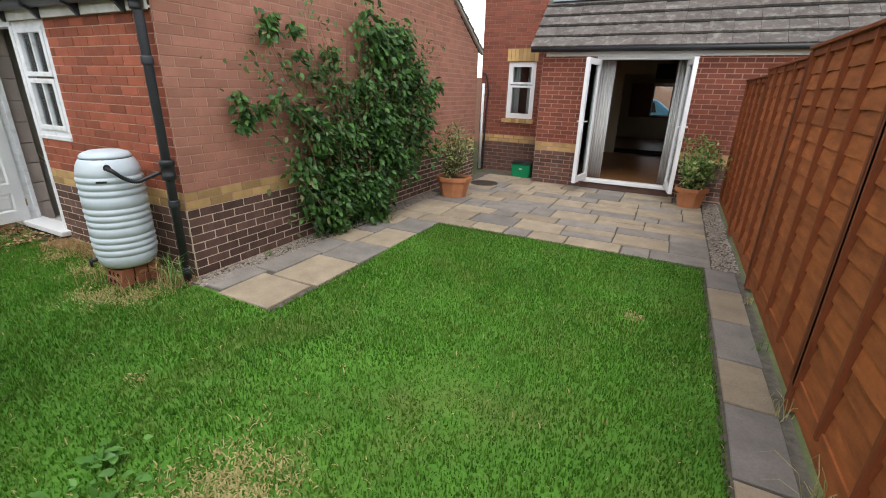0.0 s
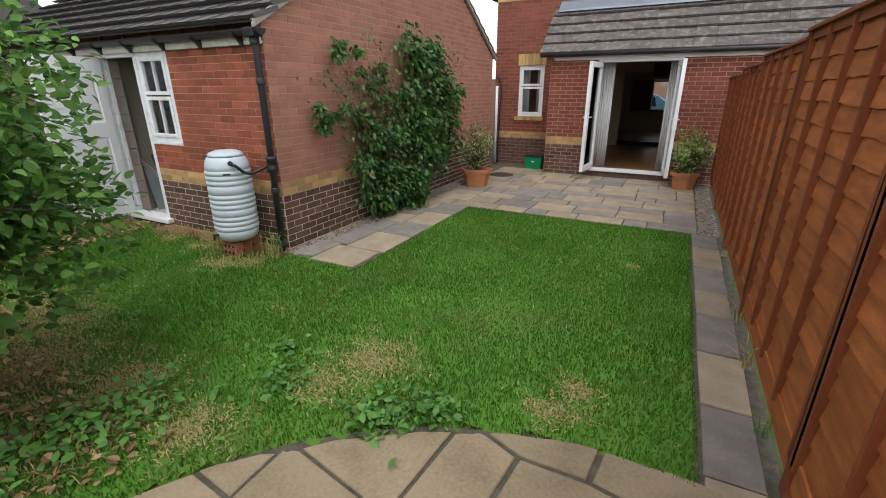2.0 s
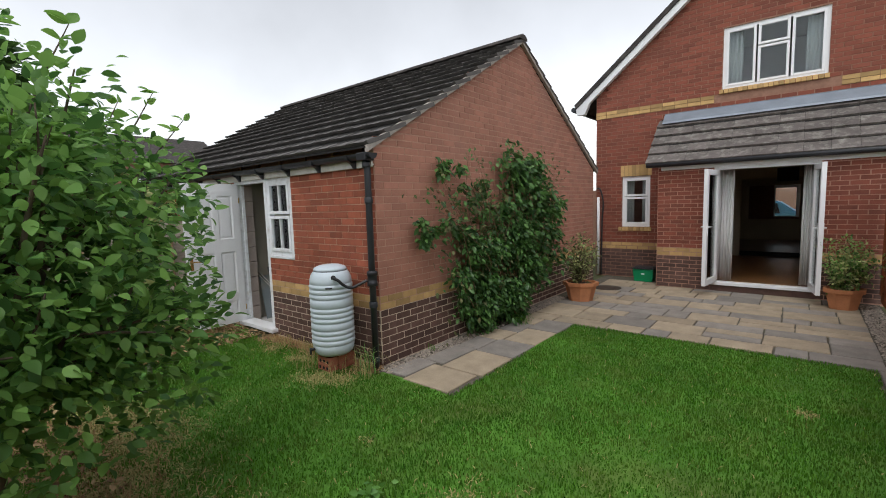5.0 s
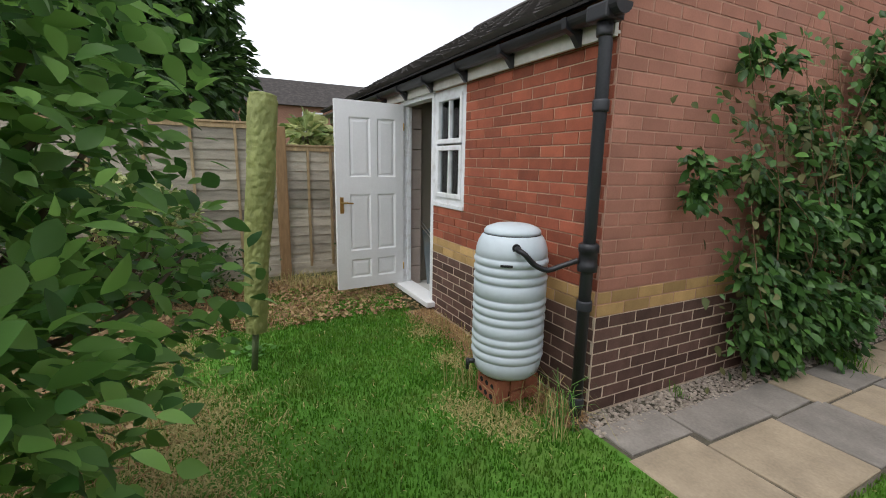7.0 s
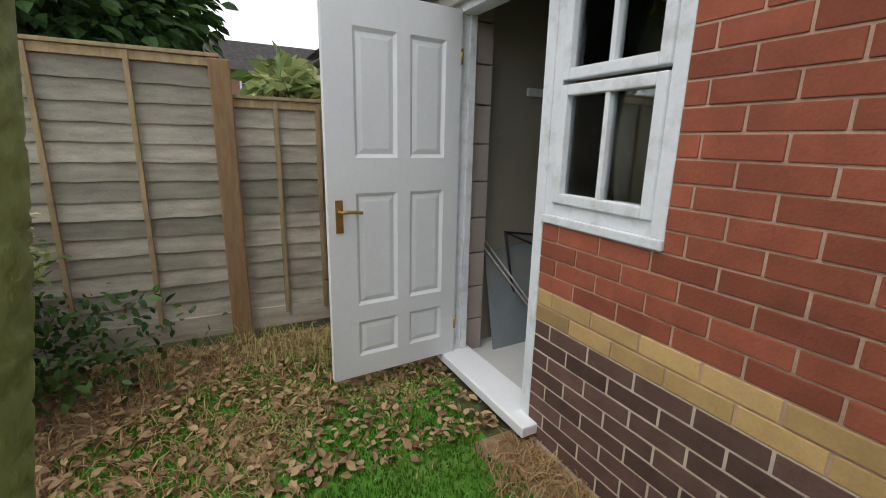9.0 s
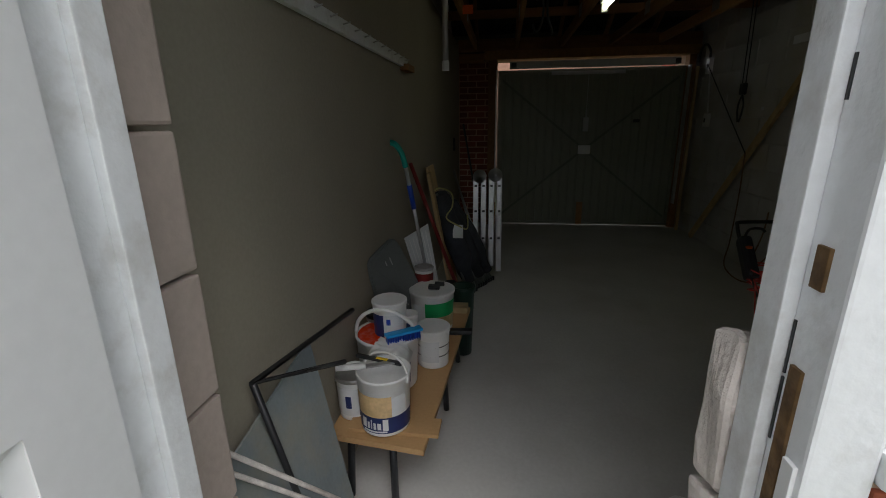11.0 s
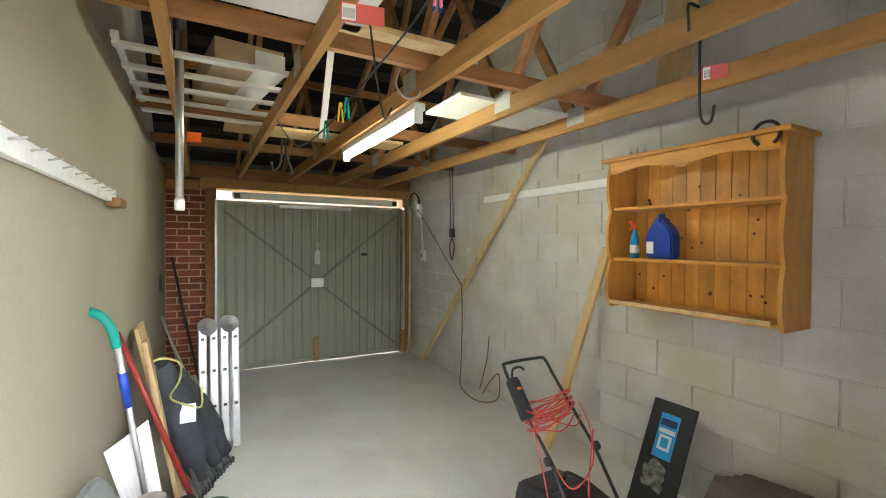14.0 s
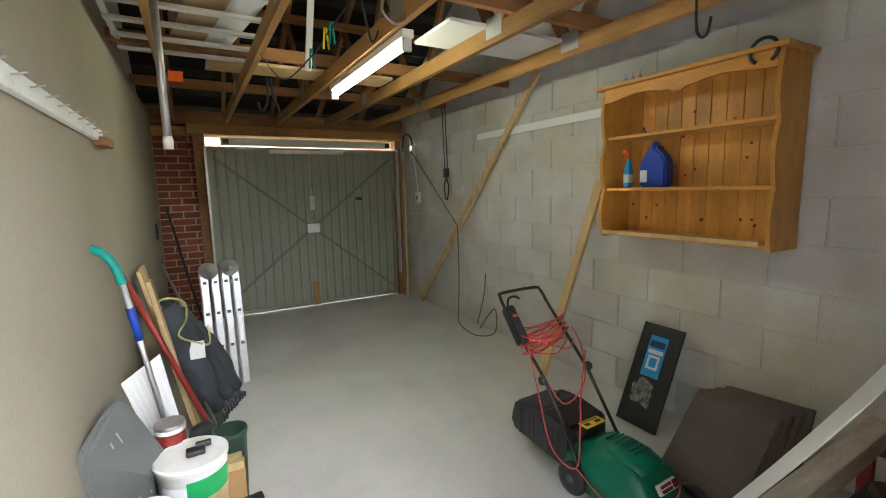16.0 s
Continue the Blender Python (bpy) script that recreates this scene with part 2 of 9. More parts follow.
def tube(bm, pts, r, seg=8, cap=True, mat=0):
    """A round tube along a line of points; r is one radius or one for each point."""
    pts = [Vector(p) for p in pts]
    rs = r if isinstance(r, (list, tuple)) else [r] * len(pts)
    rings = []
    ref = Vector((0.13, 0.27, 0.95))
    for i, p in enumerate(pts):
        d = (pts[min(i + 1, len(pts) - 1)] - pts[max(i - 1, 0)]).normalized()
        s = d.cross(ref)
        if s.length < 0.05:
            s = d.cross(Vector((1, 0, 0)))
        s.normalize()
        u = s.cross(d)
        rings.append([bm.verts.new(p + (s * math.cos(k * math.tau / seg) + u * math.sin(k * math.tau / seg)) * rs[i]) for k in range(seg)])
    for a, b in zip(rings, rings[1:]):
        for k in range(seg):
            f = bm.faces.new((a[k], a[(k + 1) % seg], b[(k + 1) % seg], b[k]))
            f.smooth, f.material_index = True, mat
    if cap:
        for ring in (rings[0][::-1], rings[-1]):
            bm.faces.new(ring).material_index = mat
    return rings


def lathe(bm, profile, seg=32, centre=(0, 0, 0), mat=0, squash=1.0):
    """A turned shape from (radius, z) pairs."""
    cx, cy, cz = centre
    rings = []
    for r, z in profile:
        rings.append([bm.verts.new((cx + r * math.cos(k * math.tau / seg), cy + squash * r * math.sin(k * math.tau / seg), cz + z)) for k in range(seg)])
    for a, b in zip(rings, rings[1:]):
        for k in range(seg):
            f = bm.faces.new((a[k], a[(k + 1) % seg], b[(k + 1) % seg], b[k]))
            f.smooth, f.material_index = True, mat
    for ring, flip in ((rings[0], True), (rings[-1], False)):
        if (Vector(ring[0].co) - Vector(ring[seg // 2].co)).length > 1e-4:
            bm.faces.new(ring[::-1] if flip else ring).material_index = mat
    return rings


def prism(bm, outline, along, mat=0):
    """A flat outline (3D points) pushed along a vector."""
    a = [bm.verts.new(p) for p in outline]
    b = [bm.verts.new(Vector(p) + Vector(along)) for p in outline]
    n = len(a)
    fs = [bm.faces.new(a[::-1]), bm.faces.new(b)]
    for i in range(n):
        fs.append(bm.faces.new((a[i], a[(i + 1) % n], b[(i + 1) % n], b[i])))
    for f in fs:
        f.material_index = mat
    bmesh.ops.recalc_face_normals(bm, faces=fs)
    return a + b


def curve(pts, n=24):
    """A smooth line through the points."""
    pts = [Vector(p) for p in pts]
    out = []
    for i in range(len(pts) - 1):
        p0, p1, p2, p3 = pts[max(i - 1, 0)], pts[i], pts[i + 1], pts[min(i + 2, len(pts) - 1)]
        for k in range(n):
            t = k / n
            out.append(0.5 * ((2 * p1) + (p2 - p0) * t + (2 * p0 - 5 * p1 + 4 * p2 - p3) * t * t + (3 * p1 - p0 - 3 * p2 + p3) * t ** 3))
    return out + [pts[-1]]


def mesh_object(name, verts, faces, mat, parent=None, smooth=False):
    me = bpy.data.meshes.new(name)
    me.from_pydata(verts, [], faces)
    me.materials.append(mat)
    if smooth:
        me.polygons.foreach_set("use_smooth", [True] * len(me.polygons))
    me.update()
    ob = new(name, me)
    if parent:
        ob.parent = parent
    return ob


def solid_wall(bm, x0, x1, y0, y1, z0, z1, holes, axis):
    """A wall of real thickness with openings through it. axis 'x': runs along x, holes as (x0, x1, z0, z1); 'y': along y."""
    lo, hi = (x0, x1) if axis == 'x' else (y0, y1)
    us = sorted({lo, hi, *[h[0] for h in holes], *[h[1] for h in holes]})
    us = [u for u in us if lo <= u <= hi]
    for a, b in zip(us, us[1:]):
        mid = (a + b) / 2
        cuts = sorted((h[2], h[3]) for h in holes if h[0] < mid < h[1])
        z = z0
        for c0, c1 in cuts + [(z1, z1)]:
            if c0 > z + 1e-4:
                if axis == 'x':
                    box(bm, a, b, y0, y1, z, min(c0, z1))
                else:
                    box(bm, x0, x1, a, b, z, min(c0, z1))
            z = max(z, c1)


BRICK_JOBS = []
DP, BP = 0.60, 0.75


def brick_face(parent, at, nrm, axis, u0, u1, z0, z1, holes=(), top=None, near=None, bands=True, proud=0.0035):
    """Notes a brick face to lay once the rest stands. at: the plane's coordinate; nrm: +1 or -1; axis: the one that it runs along."""
    BRICK_JOBS.append((parent, at, nrm, axis, u0, u1, z0, z1, holes, top, near, bands, proud))


def lay_bricks():
    shared = {}
    for parent, at, nrm, axis, u0, u1, z0, z1, holes, top, near, bands, proud in BRICK_JOBS:
        rest = {"house": ([], []), "red": ([], []), "pale": ([], []), "dark": ([], []), "buff": ([], [])}
        rows = int(round((z1 - z0) / 0.075))
        for r in range(rows):
            za, zb = z0 + r * 0.075 + 0.004, z0 + (r + 1) * 0.075 - 0.004
            kind = "red"
            if bands:
                kind = "dark" if zb < DP + 0.01 else "buff" if zb < BP + 0.01 else "red"
            if kind == "red" and parent.name == "wall_gable":
                kind = "pale"
            if kind == "red" and parent.name in ("house", "house_extension", "wall_back"):
                kind = "house"
            u = u0 - (0.1125 if r % 2 else 0.0)
            while u < u1 - 0.01:
                a, b = max(u, u0) + 0.005, min(u + 0.225, u1) - 0.005
                u += 0.225
                if b - a < 0.02 or (top and za + 0.012 > max(top(a), top(b))):
                    continue
                pieces = [(a, b)]
                for h in holes:
                    if zb > h[2] + 0.02 and za < h[3] - 0.02:
                        cut = []
                        for p, q in pieces:
                            if q <= h[0] or p >= h[1]:
                                cut.append((p, q))
                            else:
                                if h[0] - 0.005 - p > 0.03:
                                    cut.append((p, h[0] - 0.003))
                                if q - h[1] - 0.005 > 0.03:
                                    cut.append((h[1] + 0.003, q))
                        pieces = cut
                for p, q in pieces:
                    ln, jit = q - p, random.uniform(-0.0015, 0.0015)
                    d0, d1 = at - nrm * 0.02, at + nrm * (proud + jit)
                    zp, zq = (max(za + 0.007, min(zb, top(p))), max(za + 0.007, min(zb, top(q)))) if top else (zb, zb)
                    whole = near and near(p, za)
                    key = (axis, nrm, round(ln, 3), kind, proud)
                    if whole:
                        if key not in shared:
                            bm = bmesh.new()
                            if axis == 'x':
                                box(bm, -ln / 2, ln / 2, min(0, nrm * (0.02 + proud)), max(0, nrm * (0.02 + proud)), -0.0335, 0.0335, 0.003)
                            else:
                                box(bm, min(0, nrm * (0.02 + proud)), max(0, nrm * (0.02 + proud)), -ln / 2, ln / 2, -0.0335, 0.0335, 0.003)
                            me = bpy.data.meshes.new("brick")
                            bm.to_mesh(me)
                            bm.free()
                            me.materials.append(BRICK[kind, "object"])
                            shared[key] = me
                        ob = new("brick", shared[key])
                        ob.parent = parent
                        mid = (p + q) / 2
                        ob.location = (mid, d0 + nrm * jit, (za + zb) / 2) if axis == 'x' else (d0 + nrm * jit, mid, (za + zb) / 2)
                    else:
                        vs, fs = rest[kind]
                        n = len(vs)
                        c = 0.003
                        for uu, zz, dd in ((p, za, d0), (q, za, d0), (q, zq, d0), (p, zp, d0), (p + c, za + c, d1), (q - c, za + c, d1), (q - c, zq - c, d1), (p + c, zp - c, d1)):
                            vs.append((uu, dd, zz) if axis == 'x' else (dd, uu, zz))
                        quads = [(4, 5, 6, 7), (0, 1, 5, 4), (1, 2, 6, 5), (2, 3, 7, 6), (3, 0, 4, 7)]
                        flip = (nrm > 0) == (axis == 'x')
                        fs += [tuple(n + i for i in (qd[::-1] if flip else qd)) for qd in quads]
        for kind, (vs, fs) in rest.items():
            if vs:
                ob = mesh_object("brickwork", vs, fs, BRICK[kind, "island"], parent)
                tagged(ob, kind="stuff")

# ---- ground ----
bm = bmesh.new()
for a, b, c, d in ((-400, 400, -400, 400),):
    vs = [bm.verts.new(p) for p in ((a, c, -0.03), (b, c, -0.03), (b, d, -0.03), (a, d, -0.03))]
    bm.faces.new(vs)
tagged(part("ground", bm, M_LAWNBED), "bare earth and rough grass round the garden", "ground", kind="structure")

# ---- garage ----
GX, GY, EZ, RZ, RY, WT = 0.0, 6.06, 2.29, 4.04, 3.03, 2.17
IN_L, IN_R, IN_F, IN_B, FLOOR_Z = -3.08, -0.24, 0.22, 5.62, 0.03
DOOR = (-2.99, -2.14, 0.0, 2.10)
WIN = (-2.14, -1.55, 1.06, 2.10)
SLOPE = (RZ - EZ) / RY


def roof_z(y):
    return EZ + SLOPE * min(y, 2 * RY - y)


gable = thing("wall_gable", label="red brick garage gable with a buff band over a dark brick plinth", category="wall", kind="structure")
bm = bmesh.new()
prism(bm, [(0, 0, -0.05), (0, GY, -0.05), (0, GY, EZ), (0, RY, RZ), (0, 0, EZ)], (-0.11, 0, 0))
part("wall_core", bm, M_MORTAR_G, gable)
bm = bmesh.new()
prism(bm, [(-0.11, 0.16, -0.05), (-0.11, GY - 0.03, -0.05), (-0.11, GY - 0.03, EZ), (-0.11, RY, RZ - 0.02), (-0.11, 0.16, EZ)], (-0.122, 0, 0))
part("inner_skin", bm, M_BLOCK_J, gable)
bm = bmesh.new()
box(bm, -0.02, 0.0012, 0.021, GY, -0.05, 0.60)
part("plinth_mortar", bm, M_MORTAR_L, gable)
brick_face(gable, 0.0, 1, 'y', 0.0, GY, 0.0, 4.2, top=roof_z, near=lambda u, z: u < 1.0 and z < 2.2)

front = thing("wall_front", label="red brick garage wall with buff band and dark plinth", category="wall", kind="structure")
bm = bmesh.new()
solid_wall(bm, -6.2, -0.112, 0.002, 0.155, -0.05, WT, [(DOOR[0], DOOR[1], -0.05, DOOR[3]), WIN], 'x')
part("wall_core", bm, M_MORTAR, front)
bm = bmesh.new()
box(bm, -6.2, DOOR[0], -0.0012, 0.02, -0.05, 0.60)
box(bm, DOOR[1], 0.0012, -0.0012, 0.02, -0.05, 0.60)
part("plinth_mortar", bm, M_MORTAR_L, front)
brick_face(front, 0.0, -1, 'x', -6.2, 0.0, 0.0, 2.17, holes=[(DOOR[0], DOOR[1], -0.05, DOOR[3] + 0.03), (WIN[0], WIN[1], WIN[2], WIN[3] + 0.03)],
           near=lambda u, z: -2.2 < u)

back = thing("wall_back", label="brick rear wall round the up-and-over garage door", category="wall", kind="structure")
bm = bmesh.new()
solid_wall(bm, -6.2, -0.236, IN_B + 0.02, GY, -0.05, WT, [(-2.62, -0.33, -0.05, 2.13)], 'x')
part("wall_core", bm, M_MORTAR, back)
brick_face(back, IN_B + 0.02, -1, 'x', IN_L, -2.62, 0.0, 2.17, bands=False)
brick_face(back, IN_B + 0.02, -1, 'x', -0.33, IN_R, 0.0, 2.17, bands=False)

party = thing("wall_party", label="smooth cream plastered party wall of the garage", category="wall", kind="structure")
bm = bmesh.new()
box(bm, -3.25, IN_L, 0.157, IN_B + 0.018, -0.05, 2.30)
part("plaster", bm, M_PLASTER, party)
bm = bmesh.new()
prism(bm, [(-3.25, 0.3, 2.30), (-3.25, 5.6, 2.30), (-3.25, RY, RZ - 0.12)], (0.11, 0, 0))
part("upper_wall", bm, M_BLOCK_J, party)
side = thing("wall_neighbour", label="plain end wall of the neighbouring garage", category="wall", kind="structure")
bm = bmesh.new()
prism(bm, [(-6.2, 0.004, -0.05), (-6.2, GY - 0.004, -0.05), (-6.2, GY - 0.004, EZ), (-6.2, RY, RZ), (-6.2, 0.004, EZ)], (-0.2, 0, 0))
part("wall_core", bm, M_MORTAR_RED, side)

bm = bmesh.new()
box(bm, -3.3, -0.2, 0.06, GY - 0.05, -0.05, FLOOR_Z)
tagged(part("floor", bm, M_FLOOR), "dusty pale concrete garage floor with worn stains", "floor", kind="structure")

for nm, y0, y1, z1 in (("front", 0.06, 0.2, 2.325), ("back", GY - 0.2, GY - 0.06, 2.325)):
    bm = bmesh.new()
    box(bm, -6.2, -0.24, y0, y1, WT + 0.001, z1, 0.003)
    tagged(part("wall_plate", bm, M_TIMBER_X), "softwood wall plate along the wall head", "timber", kind="structure")

# inner block skin of the gable


def block_face(parent, at, nrm, u0, u1, z0, z1, top):
    """Concrete blocks 440 by 215 with recessed joints on a wall that runs along y."""
    shared = {}
    for r in range(int((z1 - z0) / 0.225) + 1):
        za, zb = z0 + r * 0.225 + 0.004, z0 + (r + 1) * 0.225 - 0.004
        u = u0 - (0.225 if r % 2 else 0)
        while u < u1:
            a, b = max(u, u0) + 0.004, min(u + 0.45, u1) - 0.004
            u += 0.45
            if b - a < 0.05 or zb > min(top(a), top(b)):
                continue
            key = round(b - a, 3)
            if key not in shared:
                bm = bmesh.new()
                box(bm, 0, nrm * 0.016, -(b - a) / 2, (b - a) / 2, -0.1085, 0.1085, 0.003)
                bmesh.ops.recalc_face_normals(bm, faces=bm.faces)
                me = bpy.data.meshes.new("block")
                bm.to_mesh(me)
                bm.free()
                me.materials.append(M_BLOCK)
                shared[key] = me
            ob = new("block", shared[key])
            ob.parent = parent
            ob.location = (at + random.uniform(-0.001, 0.001), (a + b) / 2, (za + zb) / 2)


# ---- garage roof ----
roof = thing("garage_roof", label="pitched garage roof of dark brown concrete tiles", category="roof", kind="structure")
PITCH = math.atan(SLOPE)
bm = bmesh.new()
for s in (0, 1):
    pts = [(-6.4, -0.12, EZ - 0.12 * SLOPE + 0.06), (-6.4, RY, RZ + 0.06), (-6.4, RY, RZ + 0.075), (-6.4, -0.12, EZ - 0.12 * SLOPE + 0.075)]
    if s:
        pts = [(x, 2 * RY - y, z) for x, y, z in pts]
    prism(bm, pts, (6.42, 0, 0))
part("felt", bm, M_FELT, roof)
LEN = (RY + 0.13) / math.cos(PITCH)
COURSES, GAUGE = 13, LEN / 13
TW = 0.3
bm = bmesh.new()
prism(bm, [(-TW / 2 + 0.003, 0, 0), (-TW / 2 + 0.003, 0, 0.036), (-0.02, 0, 0.04), (0.02, 0, 0.036), (TW / 2 - 0.03, 0, 0.038), (TW / 2 - 0.003, 0, 0.046), (TW / 2 - 0.003, 0, 0)], (0, GAUGE + 0.07, 0))
for v in bm.verts:
    if v.co.z < 0.01 and v.co.y < 0.01:
        v.co.y += 0.03
me_tile = bpy.data.meshes.new("roof_tile")
bm.to_mesh(me_tile)
bm.free()
me_tile.materials.append(M_TILE)
tile_v, tile_f = [], []
for s in (0, 1):
    for c in range(COURSES):
        d = c * GAUGE - 0.13 / math.cos(PITCH)
        y, z = d * math.cos(PITCH), EZ + d * math.sin(PITCH) + 0.085
        for k in range(22):
            x = 0.06 - TW / 2 - k * TW + 0
            if s == 0:
                ob = new("roof_tile", me_tile)
                ob.parent = roof
                ob.matrix_basis = Matrix.Translation((x, y, z + random.uniform(-0.003, 0.003))) @ Euler((PITCH - 0.19, 0, random.uniform(-0.006, 0.006))).to_matrix().to_4x4()
            else:
                m = Matrix.Translation((x, 2 * RY - y, z)) @ Euler((0, 0, math.pi)).to_matrix().to_4x4() @ Euler((PITCH - 0.09, 0, 0)).to_matrix().to_4x4()
                n = len(tile_v)
                tile_v += [tuple(m @ v.co) for v in me_tile.vertices]
                tile_f += [tuple(n + i for i in p.vertices) for p in me_tile.polygons]
tagged(mesh_object("rear_tiles", tile_v, tile_f, M_TILE_J, roof), kind="stuff")
bm = bmesh.new()
for k in range(14):
    x1 = 0.07 - k * 0.46
    ring = [(x1, RY + 0.12 * math.cos(a), RZ + 0.07 + 0.075 * math.sin(a)) for a in [i * math.pi / 8 for i in range(9)]]
    prism(bm, ring, (-0.455, 0, 0))
part("ridge_tiles", bm, M_TILE_J, roof, "half-round ridge tiles")
M_CEMENT = material("verge_cement", (0.36, 0.33, 0.29), 0.95, vary=0.2, scale=12, bump=0.4)
bm = bmesh.new()
for s in (0, 1):
    pts = [(0.008, -0.12, EZ - 0.12 * SLOPE + 0.02), (0.008, RY, RZ + 0.02), (0.008, RY, RZ + 0.085), (0.008, -0.12, EZ - 0.12 * SLOPE + 0.085)]
    if s:
        pts = [(x, 2 * RY - y, z) for x, y, z in pts]
    prism(bm, pts, (0.045, 0, 0))
part("verge", bm, M_CEMENT, roof, "pale cement verge under the tiles")

eave = thing("fascia", label="weathered pale fascia board under the garage eaves", category="trim", kind="structure")
bm = bmesh.new()
box(bm, -6.2, 0.01, -0.05, -0.025, 2.10, 2.235, 0.003)
box(bm, -6.2, 0.008, -0.025, -0.009, 2.115, 2.13)
part("board", bm, M_FASCIA, eave)

# guttering and downpipe
gut = thing("gutter", label="black half-round plastic gutter with brackets along the garage eaves", category="gutter")
bm = bmesh.new()
ang = [math.pi + i * math.pi / 10 for i in range(11)]
outer = [(-6.3, -0.11 + 0.058 * math.cos(a), 2.225 + 0.058 * math.sin(a)) for a in ang]
inner = [(-6.3, -0.11 + 0.053 * math.cos(a), 2.225 + 0.053 * math.sin(a)) for a in ang[::-1]]
prism(bm, outer + inner, (6.40, 0, 0))
prism(bm, [(0.10, y, z) for _, y, z in outer], (0.012, 0, 0))
part("channel", bm, M_BLACKP, gut)
for k in range(9):
    bm = bmesh.new()
    x = -0.25 - k * 0.62
    prism(bm, [(x, -0.051, 2.09), (x, -0.065, 2.09), (x, -0.11, 2.145), (x, -0.17, 2.17), (x, -0.176, 2.225), (x, -0.169, 2.225), (x, -0.16, 2.18), (x, -0.065, 2.18), (x, -0.051, 2.18)], (0.035, 0, 0))
    part("bracket", bm, M_BLACKP, gut)
bm = bmesh.new()
box(bm, -0.075, 0.065, -0.172, -0.048, 2.155, 2.235, 0.012)
lathe(bm, [(0.038, 2.09), (0.041, 2.10), (0.041, 2.16)], 16, (-0.005, -0.105, 0))
part("running_outlet", bm, M_BLACKP, gut, "black moulded gutter outlet")
pipe = thing("downpipe", label="faded black round downpipe with brackets at the garage corner", category="downpipe")
bm = bmesh.new()
PX, PY = -0.005, -0.09
tube(bm, [(PX, -0.11, 2.2), (PX, -0.105, 2.12), (PX, PY, 2.06), (PX, PY, 0.0)], 0.034, 16)
part("pipe", bm, M_PIPE, pipe)
for z in (1.76, 0.685, 0.1):
    bm = bmesh.new()
    lathe(bm, [(0.041, z - 0.03), (0.043, z - 0.02), (0.043, z + 0.02), (0.041, z + 0.03)], 16, (PX, PY, 0))
    bar(bm, (PX - 0.04, PY + 0.05, z), (PX - 0.09, PY + 0.05, z), 0.03, 0.02)
    part("bracket", bm, M_PIPE, pipe)
bm = bmesh.new()
lathe(bm, [(0.044, 0.88), (0.054, 0.885), (0.054, 0.925), (0.05, 0.93), (0.05, 0.99), (0.056, 0.995), (0.056, 1.03), (0.046, 1.04)], 18, (PX, PY, 0))
part("diverter", bm, M_BLACKP, pipe, "black rainwater diverter collar")

# ---- door and window in the front wall ----
M_STRIKE = material("corroded_brass", (0.17, 0.10, 0.045), 0.6, metal=0.5, vary=0.5, scale=40, bump=0.3)
frame_d = thing("door_frame", label="white painted timber frame with peeling paint round garage door", category="door frame", kind="structure")
bm = bmesh.new()
box(bm, -2.99, -2.925, -0.005, 0.09, 0.05, 2.06, 0.004)
box(bm, -2.99, -2.14, -0.012, 0.09, 2.06, 2.125, 0.004)
box(bm, -2.20, -2.14, -0.005, 0.09, 0.05, 2.06, 0.004)
box(bm, -2.925, -2.91, 0.05, 0.09, 0.05, 2.06, 0.002)
box(bm, -2.215, -2.20, 0.05, 0.09, 0.05, 2.06, 0.002)
part("frame", bm, M_PEEL, frame_d)
bm = bmesh.new()
box(bm, -2.98, -2.07, -0.09, 0.12, 0.03, 0.085, 0.008)
part("threshold", bm, M_WHITE, frame_d, "white painted threshold sill")
for z0, z1, x0, m, lab in ((0.88, 1.15, -2.2035, M_STRIKE, "corroded brass strike plate"), (0.94, 1.06, -2.2045, M_WHITE, ""), (1.23, 1.27, -2.2035, M_STRIKE, "")):
    bm = bmesh.new()
    y0 = 0.002 if m is M_WHITE else 0.022
    box(bm, x0, -2.199, y0, y0 + 0.017, z0, z1, 0.001)
    part("strike_plate", bm, m, frame_d, lab)
# short black strips draw the shaded gap where the stop meets the jamb
for k in range(6):
    bm = bmesh.new()
    zz = random.uniform(0.5, 1.9)
    box(bm, -2.2015, -2.1995, 0.0465, 0.0495, zz, zz + random.uniform(0.015, 0.06))
    part("perished_seal", bm, M_BLACKP, frame_d)
M_ROUGH = material("rough_painted_block", (0.66, 0.60, 0.56), 0.9, vary=0.15, scale=12, fine=90, bump=0.8, depth=0.012)
jamb = thing("wall_jamb", label="rough pinkish painted blockwork return beside the door", category="wall", kind="structure")
for k in range(10):
    bm = bmesh.new()
    box(bm, -3.08, -2.97, 0.10, 0.24, 0.03 + k * 0.225, 0.03 + k * 0.225 + 0.217, 0.006)
    part("block", bm, M_BLOCKP, jamb)
for k in range(10):
    bm = bmesh.new()
    z0 = 0.03 + k * 0.225
    z1 = min(z0 + 0.217, 1.135)
    if z1 - z0 > 0.05:
        box(bm, -2.222, -2.07, 0.095, 0.152, z0, z1, 0.008)
        bmesh.ops.subdivide_edges(bm, edges=bm.edges[:], cuts=3, use_grid_fill=True)
        for v in bm.verts:
            v.co += Vector((1, 1, 1)) * 0.012 * noise.noise(v.co * 22)
        part("block", bm, M_ROUGH, jamb)
    else:
        bm.free()


